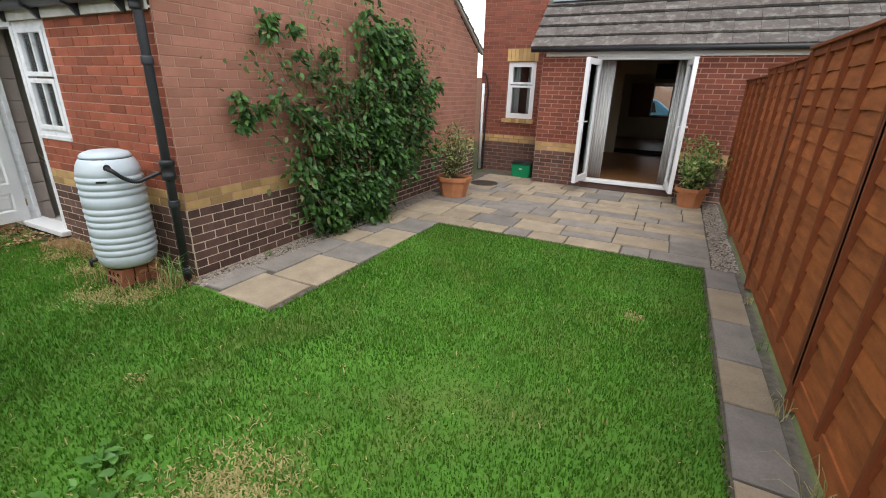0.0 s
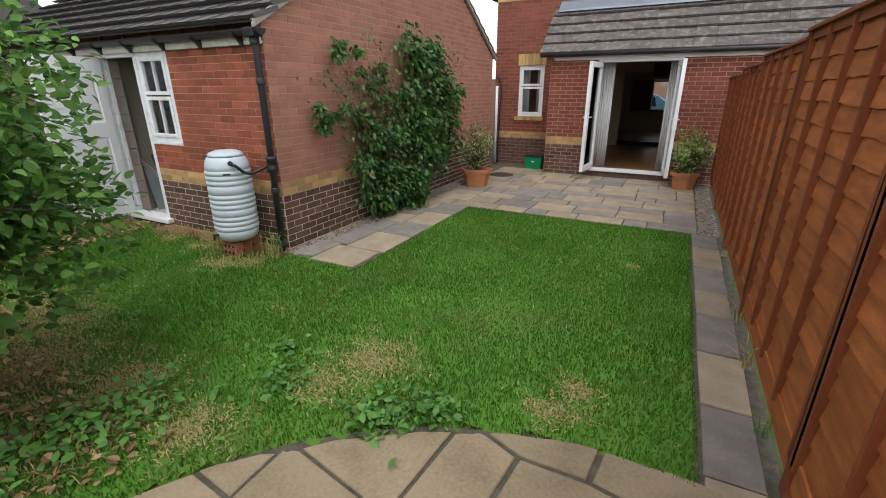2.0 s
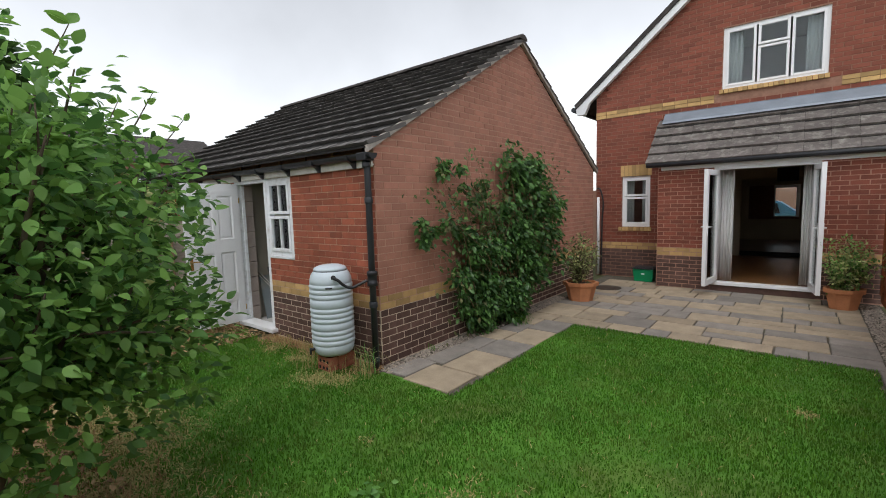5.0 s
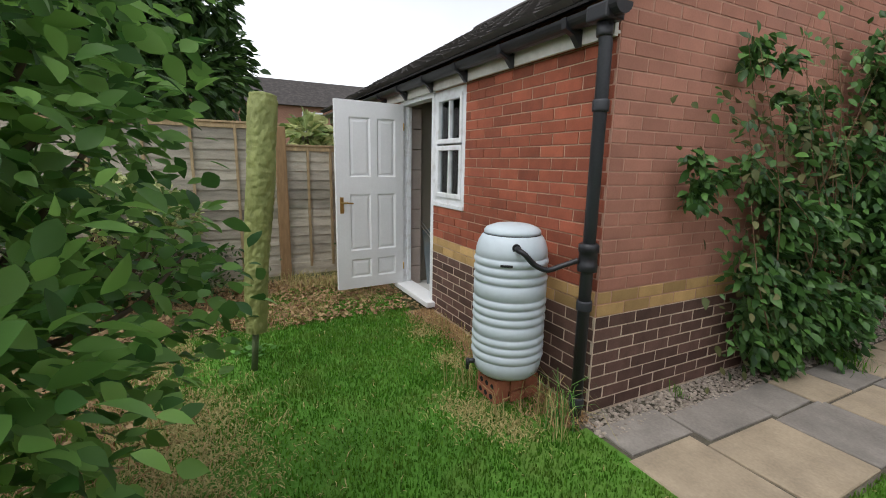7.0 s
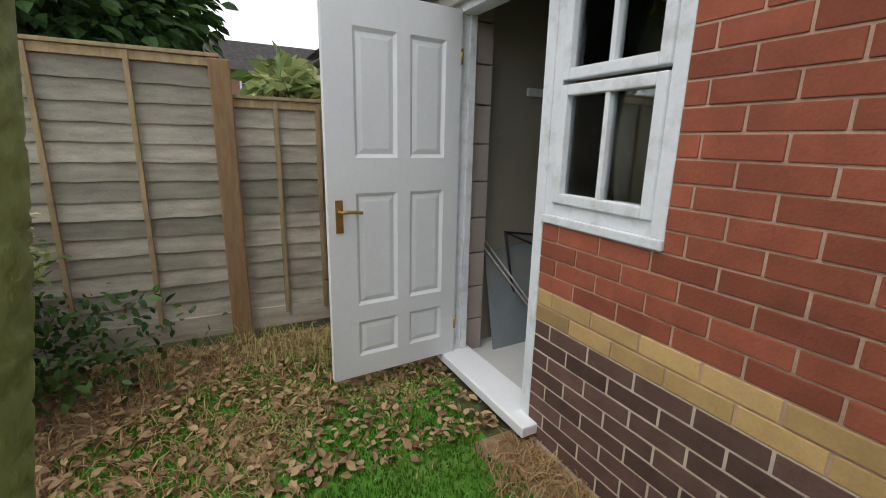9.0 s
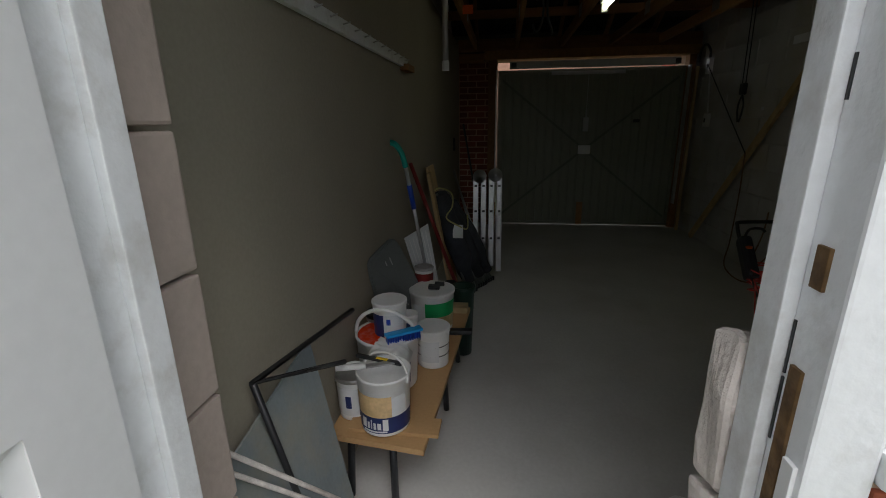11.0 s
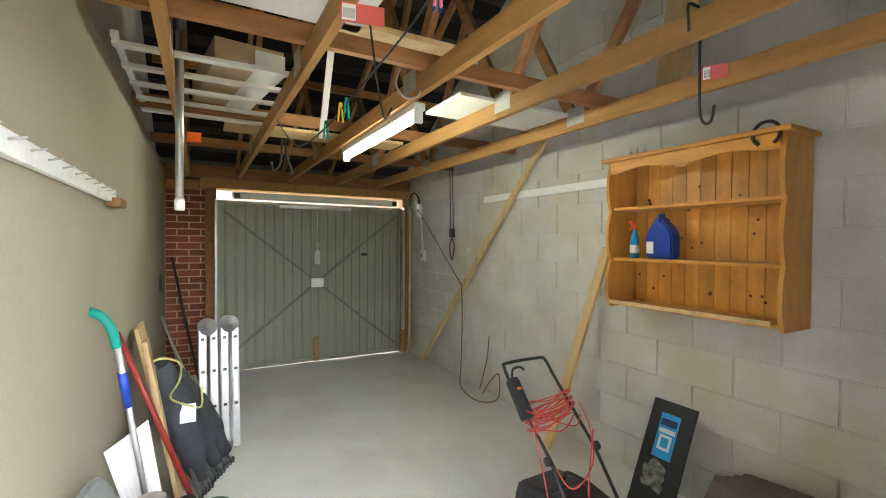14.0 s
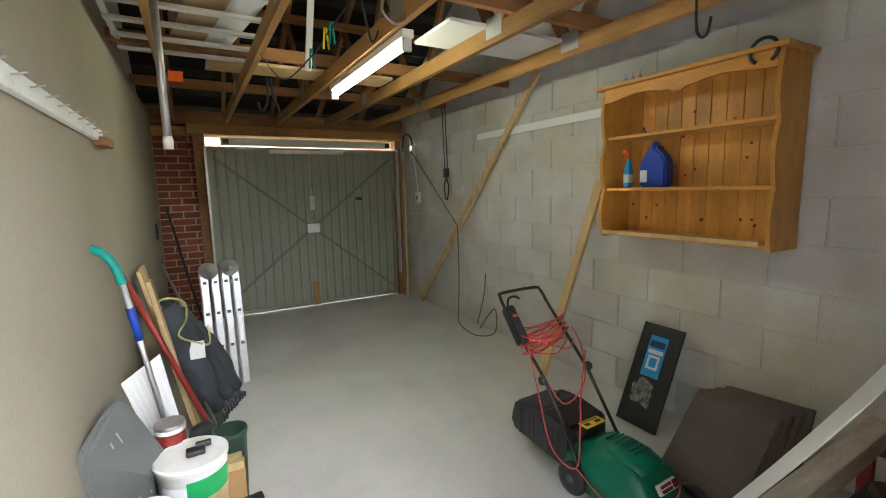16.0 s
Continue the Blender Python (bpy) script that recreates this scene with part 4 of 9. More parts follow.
# added fence out of view: bounds the light and gives the glass a reflection
rear = fence_run("fence_rear", "unseen waney-lap fence added to close the garden and bound its light", 0, 1, [(-4.4 + 1.76 * k, -4.4 + 1.76 * (k + 1), 1.86) for k in range(5)], (M_FENCE_G, M_FENCE_GP))
rear.matrix_world = pose(0.3, -6.5, 0, 0, 0, 90)

# ---- garden ----
def leaf_cloud(name, pos, dirs, sizes, mat, parent=None, width=0.55, fold=0.25, droop=0.25, rounded=True):
    """Many single leaves, each a small folded blade with a pointed tip."""
    n = len(pos)
    pos, dirs = np.asarray(pos, float), np.asarray(dirs, float)
    dirs /= np.linalg.norm(dirs, axis=1)[:, None] + 1e-9
    rnd = np.random.normal(size=(n, 3)) * 0.55 + np.array((0.0, 0.0, 1.0))
    side = np.cross(dirs, rnd)
    side /= np.linalg.norm(side, axis=1)[:, None] + 1e-9
    up = np.cross(side, dirs)
    s = np.asarray(sizes)[:, None]
    w = s * width * 0.5
    if rounded:
        steps = ((0.16, 0.6), (0.38, 1.0), (0.64, 0.86), (0.86, 0.42))
        cols = [pos]
        bend = np.random.uniform(0.2, 1.6, n)[:, None] * droop
        for t, k in steps:
            mid = pos + dirs * s * t - up * s * bend * t * t
            cols += [mid + side * w * k + up * w * fold * k, mid, mid - side * w * k + up * w * fold * k]
        cols.append(pos + dirs * s - up * s * bend)
        pattern = [(0, 1, 2), (0, 2, 3)]
        for q in (1, 4, 7):
            pattern += [(q, q + 3, q + 4), (q, q + 4, q + 1), (q + 1, q + 4, q + 5), (q + 1, q + 5, q + 2)]
        pattern += [(10, 13, 11), (11, 13, 12)]
    else:
        cols = [pos, pos + dirs * s * 0.35 + side * w + up * w * fold, pos + dirs * s * 0.7 + side * w * 0.75 + up * w * fold,
                pos + dirs * s - up * s * droop * 0.3, pos + dirs * s * 0.7 - side * w * 0.75 + up * w * fold, pos + dirs * s * 0.35 - side * w + up * w * fold,
                pos + dirs * s * 0.5]
        pattern = [(0, 1, 6), (1, 2, 6), (2, 3, 6), (3, 4, 6), (4, 5, 6), (5, 0, 6)]
    verts = np.stack(cols, axis=1).reshape(-1, 3)
    base = np.arange(n) * len(cols)
    tris = np.concatenate([np.stack([base + i, base + j, base + k], axis=1) for i, j, k in pattern])
    me = bpy.data.meshes.new(name)
    me.vertices.add(len(verts))
    me.vertices.foreach_set("co", verts.ravel())
    me.loops.add(len(tris) * 3)
    me.loops.foreach_set("vertex_index", tris.ravel().astype(np.int32))
    me.polygons.add(len(tris))
    me.polygons.foreach_set("loop_start", np.arange(0, len(tris) * 3, 3, dtype=np.int32))
    me.polygons.foreach_set("use_smooth", [rounded] * len(tris))
    me.materials.append(mat)
    me.update(calc_edges=True)
    ob = new(name, me)
    if parent:
        ob.parent = parent
    return ob


def unit(v):
    v = Vector(v)
    return v.normalized() if v.length > 1e-6 else Vector((0, 0, 1))


def branches(bm, root, tips, r0, wobble=0.12, seg=6):
    """Tapered limbs from the root to each tip; returns points along them."""
    pts = []
    for tip in tips:
        a, b = Vector(root), Vector(tip)
        mid1 = a.lerp(b, 0.35) + Vector([random.uniform(-wobble, wobble) for _ in range(3)])
        mid2 = a.lerp(b, 0.7) + Vector([random.uniform(-wobble, wobble) for _ in range(3)])
        c = curve([a, mid1, mid2, b], 4)
        tube(bm, c, [r0 * (1 - 0.85 * i / (len(c) - 1)) for i in range(len(c))], seg)
        pts.append(c)
    return pts


M_BARK = material("bark", (0.11, 0.085, 0.06), 0.9, vary=0.35, scale=14, fine=80, bump=0.7, stretch=(1, 1, 0.4))
M_TWIG = material("dry_twig", (0.20, 0.12, 0.07), 0.9, vary=0.3, scale=14, bump=0.3)
M_LEAF_BUSH = leaf_material("apple_leaf", (0.042, 0.125, 0.03), (0.26, 0.48, 0.115), 0.45)
M_LEAF_SHOOT = leaf_material("young_leaf", (0.14, 0.30, 0.06), (0.30, 0.52, 0.11), 0.45)
M_LEAF_IVY = leaf_material("climber_leaf", (0.022, 0.065, 0.018), (0.10, 0.22, 0.05), 0.2, 0.4)
M_LEAF_DRY = leaf_material("faded_climber_leaf", (0.07, 0.09, 0.03), (0.17, 0.17, 0.07), 0.2, 0.7)
M_LEAF_VAR = leaf_material("variegated_leaf", (0.12, 0.2, 0.05), (0.55, 0.58, 0.26), 0.3)
M_LEAF_TREE = leaf_material("tree_leaf", (0.02, 0.052, 0.016), (0.085, 0.17, 0.038), 0.2)
M_GRASS = leaf_material("grass_blade", (0.05, 0.165, 0.010), (0.145, 0.36, 0.028), 0.38, 0.6, patch=(0.15, 0.23, 0.035))
M_STRAW = leaf_material("straw", (0.29, 0.26, 0.09), (0.5, 0.44, 0.2), 0.25, 0.8)
M_WEED = leaf_material("weed_leaf", (0.08, 0.21, 0.045), (0.17, 0.38, 0.08), 0.3)

# lawn: a bed with dry patches and many blades
M_LAWN = material("lawn_turf", (0.075, 0.20, 0.02), 0.95, vary=0.3, scale=1.6, fine=60, bump=0.7, depth=0.02, stain=0.5, stain_col=(0.16, 0.14, 0.05), stain_scale=1.1)
lawn = thing("lawn", label="green lawn with a few dry straw patches", category="grass", kind="stuff")
PATIO_C, PATIO_R = Vector((3.72, -3.62)), 2.13


def on_lawn(x, y):
    """True where turf grows (arrays)."""
    inside = (x > -3.3 + 0.35 * np.sin(y * 2.2)) & (x < 4.02) & (y > -6.2) & (y < 2.66)
    inside &= ~((x < 1.03) & (y > -0.14) & (x > 0.0))
    inside &= ~((x <= 0.06) & (y > -0.20 - 0.05 * np.sin(x * 5.3) - 0.03 * np.sin(x * 17)))
    inside &= ~((x - PATIO_C.x) ** 2 + (y - PATIO_C.y) ** 2 < PATIO_R ** 2)
    inside &= ~((x > 1.03) & (y > 2.64))
    inside &= y > np.interp(x, (-3.5, -2.72, -2.19, -1.88, -1.24, -0.4, 0.5, 1.2, 1.6, 1.7), (-1.45, -1.99, -2.45, -2.57, -3.0, -2.9, -2.75, -3.0, -3.6, -9)) + 0.12 * np.sin(x * 9) + 0.05 * np.sin(x * 23)
    return inside


gv, gf = [], []
nx, ny, cell = 76, 92, 0.1
xs, ys = -3.5 + np.arange(nx + 1) * cell, -6.4 + np.arange(ny + 1) * cell
for j in range(ny + 1):
    for i in range(nx + 1):
        gv.append((xs[i], ys[j], -0.012 + 0.012 * noise.noise((xs[i] * 1.3, ys[j] * 1.3, 0))))
for j in range(ny):
    for i in range(nx):
        cx, cy = xs[i] + cell / 2, ys[j] + cell / 2
        if bool(on_lawn(np.array([cx]), np.array([cy]))[0]):
            a = j * (nx + 1) + i
            gf.append((a, a + 1, a + nx + 2, a + nx + 1))
mesh_object("turf", gv, gf, M_LAWN, lawn, True)
DRY = [(2.1, -1.35, 0.33), (2.0, -1.7, 0.25), (3.4, -1.05, 0.16), (3.3, -1.3, 0.2), (3.5, 1.2, 0.1), (-0.35, -0.62, 0.25), (-0.9, -2.2, 0.55), (-1.9, -2.4, 0.5), (1.0, -1.1, 0.07), (-0.4, -2.1, 0.55), (0.2, -2.4, 0.5), (0.9, -2.2, 0.3), (-2.6, -1.2, 0.3), (-2.9, -0.5, 0.35), (1.6, -2.3, 0.3), (-0.1, -0.5, 0.2), (-1.0, -0.4, 0.16), (-1.6, -0.38, 0.16)]


def blades(name, x, y, h, mat, lean=0.5, w=0.0035):
    n = len(x)
    ang, la = np.random.uniform(0, 6.283, n), np.random.uniform(0.1, lean, n)
    dx, dy = np.cos(ang), np.sin(ang)
    z0 = np.full(n, -0.012)
    px, py = -dy, dx
    tw = np.random.uniform(0.6, 1.3, n) * w
    v = np.stack([np.stack([x - px * tw, y - py * tw, z0], 1), np.stack([x + px * tw, y + py * tw, z0], 1),
                  np.stack([x + dx * h * la * 0.4 + px * tw * 0.8, y + dy * h * la * 0.4 + py * tw * 0.8, z0 + h * 0.6], 1),
                  np.stack([x + dx * h * la * 0.4 - px * tw * 0.8, y + dy * h * la * 0.4 - py * tw * 0.8, z0 + h * 0.6], 1),
                  np.stack([x + dx * h * la, y + dy * h * la, z0 + h * (1 - 0.25 * la)], 1)], axis=1).reshape(-1, 3)
    b = np.arange(n) * 5
    tris = np.concatenate([np.stack([b + i, b + j, b + k], 1) for i, j, k in ((0, 1, 2), (0, 2, 3), (3, 2, 4))])
    me = bpy.data.meshes.new(name)
    me.vertices.add(len(v))
    me.vertices.foreach_set("co", v.ravel())
    me.loops.add(len(tris) * 3)
    me.loops.foreach_set("vertex_index", tris.ravel().astype(np.int32))
    me.polygons.add(len(tris))
    me.polygons.foreach_set("loop_start", np.arange(0, len(tris) * 3, 3, dtype=np.int32))
    me.materials.append(mat)
    me.update(calc_edges=True)
    ob = new(name, me)
    ob.parent = lawn
    return ob


def scatter(n, x0, x1, y0, y1):
    x, y = np.random.uniform(x0, x1, n), np.random.uniform(y0, y1, n)
    k = on_lawn(x, y)
    return x[k], y[k]


gx, gy = scatter(330000, -3.4, 4.04, -4.6, 2.68)
dry = np.zeros(len(gx))
for a, b, r in DRY:
    wob = r * (1 + 0.35 * np.sin(gx * 17 + gy * 11) + 0.3 * np.sin(gy * 29 - gx * 7))
    dry = np.maximum(dry, np.clip(1.25 - np.hypot(gx - a, gy - b) / wob, 0, 1))
keep = np.random.uniform(size=len(gx)) > dry * 0.92
blades("grass", gx[keep], gy[keep], np.random.uniform(0.014, 0.036, keep.sum()), M_GRASS)
ky = np.random.uniform(size=len(gx)) < dry * 0.35 + 0.012
blades("dry_grass", gx[ky], gy[ky], np.random.uniform(0.015, 0.04, ky.sum()), M_STRAW, lean=1.6)

px_, py_ = [], []
for a, b, r in DRY:
    m_ = int(9000 * r * r)
    px_.append(np.random.normal(a, r * 0.42, m_) + 0.05 * np.sin(np.arange(m_)))
    py_.append(np.random.normal(b, r * 0.36, m_))
px_, py_ = np.concatenate(px_), np.concatenate(py_)
on = on_lawn(px_, py_)
blades("straw", px_[on], py_[on], np.random.uniform(0.012, 0.024, on.sum()), M_STRAW, lean=2.4, w=0.005)

# weeds and tufts
for x, y, r, n in ((1.75, -1.75, 0.22, 90), (2.5, -1.78, 0.2, 160), (2.75, -1.62, 0.15, 80), (1.25, -2.35, 0.35, 220), (1.0, -2.9, 0.4, 260), (-1.7, -1.72, 0.12, 60), (1.5, -1.5, 0.08, 25)):
    w = thing("weed", (x, y, 0), label="low leafy weed in the lawn", category="weed", group="lawn weeds")
    p = np.stack([np.random.normal(0, r * 0.5, n), np.random.normal(0, r * 0.5, n), np.random.uniform(0.0, 0.06, n)], 1)
    d = np.stack([np.random.normal(size=n), np.random.normal(size=n), np.random.uniform(0.1, 0.8, n)], 1)
    leaf_cloud("leaves", p, d, np.random.uniform(0.03, 0.07, n), M_WEED, w, 0.6)


def tuft(x, y, r, n, hmax, mat, label, name="grass_tuft"):
    t = thing(name, (x, y, 0), label=label, category="grass tuft", group="tufts along the edges")
    bm = bmesh.new()
    for _ in range(n):
        a, l = random.uniform(0, 6.28), random.uniform(0.4, 1) * hmax
        s = Vector((random.gauss(0, r * 0.4), random.gauss(0, r * 0.4), 0))
        d = Vector((math.cos(a), math.sin(a), 0)) * l * random.uniform(0.3, 1.1)
        c = [s, s + d * 0.3 + Vector((0, 0, l * 0.7)), s + d * 0.75 + Vector((0, 0, l * 0.85)), s + d * 1.1 + Vector((0, 0, l * 0.55))]
        sd = Vector((-math.sin(a), math.cos(a), 0)) * 0.003
        vs = [(bm.verts.new(p - sd * (1 - k / 4)), bm.verts.new(p + sd * (1 - k / 4))) for k, p in enumerate(c)]
        for q, w in zip(vs, vs[1:]):
            bm.faces.new((q[0], q[1], w[1], w[0]))
    tagged(part("stalk", bm, mat, t), kind="stuff")
    return t


for x, y, r, n, h, mt in ((-0.55, -0.15, 0.2, 60, 0.22, M_STRAW), (-0.62, -0.48, 0.14, 26, 0.26, M_STRAW), (-0.2, -0.5, 0.14, 14, 0.2, M_STRAW), (0.1, -0.32, 0.12, 10, 0.34, M_STRAW), (-0.1, -0.2, 0.14, 22, 0.26, M_STRAW), (0.02, -0.22, 0.1, 26, 0.34, M_WEED), (-0.75, -0.25, 0.2, 60, 0.2, M_GRASS),
                          (-1.1, -0.12, 0.3, 70, 0.15, M_STRAW), (-1.6, -0.14, 0.3, 60, 0.12, M_STRAW), (-3.35, -0.75, 0.35, 160, 0.22, M_STRAW), (-3.6, -1.1, 0.35, 130, 0.2, M_STRAW), (-3.3, -0.3, 0.25, 60, 0.14, M_STRAW),
                          (-3.5, -1.7, 0.35, 100, 0.16, M_STRAW), (4.30, -0.35, 0.05, 14, 0.3, M_STRAW), (4.31, 0.35, 0.05, 10, 0.2, M_STRAW), (4.31, 1.1, 0.06, 12, 0.1, M_GRASS), (4.31, 1.9, 0.06, 12, 0.09, M_STRAW), (4.31, -1.0, 0.05, 12, 0.12, M_GRASS), (0.35, 2.3, 0.2, 70, 0.18, M_GRASS), (0.1, 0.7, 0.1, 14, 0.08, M_GRASS)):
    tuft(x, y, r, n, h, mt, "dry straw-coloured grass tuft" if mt is M_STRAW else "green grass tuft by the wall")

# leaf litter along the left fence
litter = thing("leaf_litter", label="brown leaf litter and bare soil along the fence", category="leaf litter", kind="stuff")
bm = bmesh.new()
vs = [bm.verts.new((x, y, -0.018)) for x, y in ((-3.86, -0.02), (-2.95, -0.10), (-2.6, -0.7), (-2.7, -1.5), (-1.7, -2.2), (0.6, -2.4), (1.75, -2.9), (1.75, -6.4), (-3.86, -6.4))]
bm.faces.new(vs)
part("soil", bm, M_DEBRIS, litter)
n = 7500
lx, ly = np.random.uniform(-3.8, -2.2, n), np.random.uniform(-5, -0.1, n)
lx = np.where(np.random.uniform(size=n) < 0.35, np.random.uniform(-2.4, 1.6, n), lx)
ly = np.where(lx > -2.2, np.random.uniform(-4.5, -2.35, n), ly)
d = np.stack([np.random.normal(size=n), np.random.normal(size=n), np.random.normal(0.1, 0.25, n)], 1)
leaf_cloud("dead_leaves", np.stack([lx, ly, np.random.uniform(-0.01, 0.03, n)], 1), d, np.random.uniform(0.03, 0.07, n), leaf_material("dead_leaf", (0.15, 0.085, 0.04), (0.48, 0.34, 0.18), 0.1, 0.8), litter, rounded=False)
tagged(litter.children[1], kind="stuff")

M_HAY = leaf_material("faded_hay", (0.24, 0.13, 0.055), (0.52, 0.36, 0.18), 0.2, 0.85)
hn = 11000
hx_, hy_ = np.random.uniform(-3.8, -2.0, hn), np.random.uniform(-4.0, -0.15, hn)
hx_ = np.where(np.random.uniform(size=hn) < 0.3, np.random.uniform(-2.9, 1.4, hn), hx_)
hy_ = np.where(hx_ > -2.0, np.random.normal(-2.6, 0.3, hn), hy_)
hk = (hx_ < -2.5 + 0.35 * np.sin(hy_ * 3)) | (hx_ > -2.0)
blades("hay", hx_[hk], hy_[hk], np.random.uniform(0.03, 0.075, hk.sum()), M_HAY, lean=3.2, w=0.003).parent = litter
wn_ = 2600
wx_, wy_ = np.random.uniform(-2.15, 0.05, wn_), -0.03 - np.abs(np.random.normal(0, 0.13, wn_))
blades("wall_hay", wx_, wy_, np.random.uniform(0.02, 0.06, wn_), M_HAY, lean=3.0, w=0.003).parent = litter
bm = bmesh.new()
bm.faces.new([bm.verts.new(p) for p in ((-2.2, -0.34, -0.0165), (0.06, -0.34, -0.0165), (0.06, -0.002, -0.0165), (-2.2, -0.002, -0.0165))])
part("soil", bm, M_DEBRIS, litter)

# paving
M_SLAB = material("riven_paving_slab", (0.225, 0.203, 0.180), 0.85, vary=0.26, scale=5, fine=60, bump=0.6, random_src="object", spread=(0.82, 1.16), stain=0.45, stain_col=(0.17, 0.16, 0.14), stain_scale=4)
M_SLAB_B = material("buff_paving_slab", (0.315, 0.255, 0.18), 0.85, vary=0.24, scale=5, fine=60, bump=0.6, random_src="object", spread=(0.8, 1.15), stain=0.45, stain_col=(0.27, 0.22, 0.17), stain_scale=4)
M_SLAB_C = material("weathered_buff_stone", (0.31, 0.245, 0.155), 0.85, vary=0.34, scale=3, fine=50, bump=0.7, random_src="object", spread=(0.78, 1.12), stain=0.6, stain_col=(0.26, 0.21, 0.15), stain_scale=3)
M_JOINT = material("dark_sandy_joint", (0.10, 0.087, 0.066), 0.95, vary=0.45, scale=20, bump=0.6, stain=0.4, stain_col=(0.05, 0.075, 0.02), stain_scale=6)


def slab(parent, x0, x1, y0, y1, mat, z=0.0):
    bm = bmesh.new()
    j = [random.uniform(-0.006, 0.006) for _ in range(8)]
    g = 0.0085
    pts = [(x0 + g + j[0], y0 + g + j[1], z - 0.03), (x1 - g + j[2], y0 + g + j[3], z - 0.03), (x1 - g + j[4], y1 - g + j[5], z - 0.03), (x0 + g + j[6], y1 - g + j[7], z - 0.03)]
    vs = prism(bm, pts, (0, 0, 0.03 + random.uniform(-0.003, 0.004)))
    top = [f for f in bm.faces if f.normal.z > 0.9]
    bmesh.ops.bevel(bm, geom=[e for f in top for e in f.edges], offset=0.006, segments=1, affect='EDGES')
    return part("slab", bm, mat, parent)


patio = thing("patio", label="riven stone patio of mixed grey and buff slabs", category="patio", kind="structure")
bm = bmesh.new()
box(bm, 0.0, 4.36, 2.62, EY + 0.01, -0.06, -0.014)
box(bm, 0.0, EX0 + 0.01, EY, HY + 0.01, -0.06, -0.015)
box(bm, 0.0, 1.04, -0.13, 2.62, -0.06, -0.0142)
box(bm, 4.0, 4.36, -3.0, 2.62, -0.06, -0.0143)
part("joints", bm, M_JOINT, patio)
random.seed(7)
y = 2.64
for depth in (0.32, 0.44, 0.3, 0.45, 0.3, 0.44, 0.3, 0.44, 0.42, 0.3):
    y1 = min(y + depth, EY if y < EY - 0.05 else HY)
    x, xe = 0.24 + random.uniform(-0.0, 0.02), (4.1 if y < EY - 0.05 else EX0)
    while x < xe - 0.05:
        w = random.choice((0.3, 0.44, 0.6, 0.6, 0.75))
        if xe - x - w < 0.22:
            w = xe - x
        m = M_SLAB_B if random.random() < 0.5 else M_SLAB
        if w > 0.45 and depth > 0.4 and random.random() < 0.4:
            slab(patio, x, x + w, y, (y + y1) / 2, m)
            slab(patio, x, x + w, (y + y1) / 2, y1, M_SLAB_B if random.random() < 0.5 else M_SLAB)
        else:
            slab(patio, x, x + w, y, y1, m)
        x += w
    y = y1
    if y >= HY - 0.05:
        break
path = thing("path_gable", label="stepping path of grey and buff slabs along the gable", category="path", kind="structure")
for x0, x1, y0, y1, buff in ((0.13, 0.40, -0.07, 0.42, 0), (0.40, 0.98, -0.13, 0.37, 1), (0.20, 0.50, 0.42, 1.03, 0), (0.50, 1.02, 0.37, 0.98, 1), (0.22, 0.52, 1.03, 1.45, 0), (0.52, 1.02, 0.98, 1.5, 0), (0.24, 0.58, 1.45, 1.86, 1), (0.58, 1.02, 1.5, 2.1, 1), (0.26, 0.58, 1.86, 2.3, 0), (0.58, 1.03, 2.1, 2.63, 0), (0.26, 0.58, 2.3, 2.63, 1)):
    slab(path, x0, x1, y0, y1, M_SLAB_B if buff else M_SLAB)
edge = thing("path_fence", label="single row of grey and buff slabs beside the fence", category="path", kind="structure")
ry = [2.64, 2.12, 1.46, 0.86, 0.35, -0.25, -0.85, -1.41, -2.0]
for k, (a, b) in enumerate(zip(ry, ry[1:])):
    slab(edge, 4.03, 4.30, b, a, M_SLAB_B if k % 2 else M_SLAB)
circle = thing("patio_circle", label="round patio of wedge-cut buff and grey stones", category="patio", kind="structure")
bm = bmesh.new()
prism(bm, [(min(4.35, PATIO_C.x + (PATIO_R + 0.01) * math.cos(k * math.tau / 96)), PATIO_C.y + (PATIO_R + 0.01) * math.sin(k * math.tau / 96), -0.06) for k in range(96) if PATIO_C.x + (PATIO_R + 0.01) * math.cos(k * math.tau / 96) < 4.45], (0, 0, 0.046))
part("joints", bm, M_JOINT, circle)
NODES = {"A": (2.15, 93.3), "B": (1.93, 94.4), "C": (1.977, 104.1), "D": (2.11, 108.8), "E": (2.10, 113.4), "F": (1.64, 122.2), "G": (1.69, 107.7), "H": (2.08, 135.0), "I": (1.68, 125.4), "J": (2.09, 137.8),
         "K": (1.90, 144.1), "L": (2.14, 147.7), "M": (1.74, 141.5), "N": (1.889, 89.1), "O": (2.17, 79.0), "P": (1.87, 79.0), "Q": (2.16, 166.0), "R": (1.56, 166.0), "S": (1.57, 114.0), "T": (1.57, 134.0), "U": (1.57, 103.0), "V": (1.57, 90.0), "W": (1.57, 79.0)}
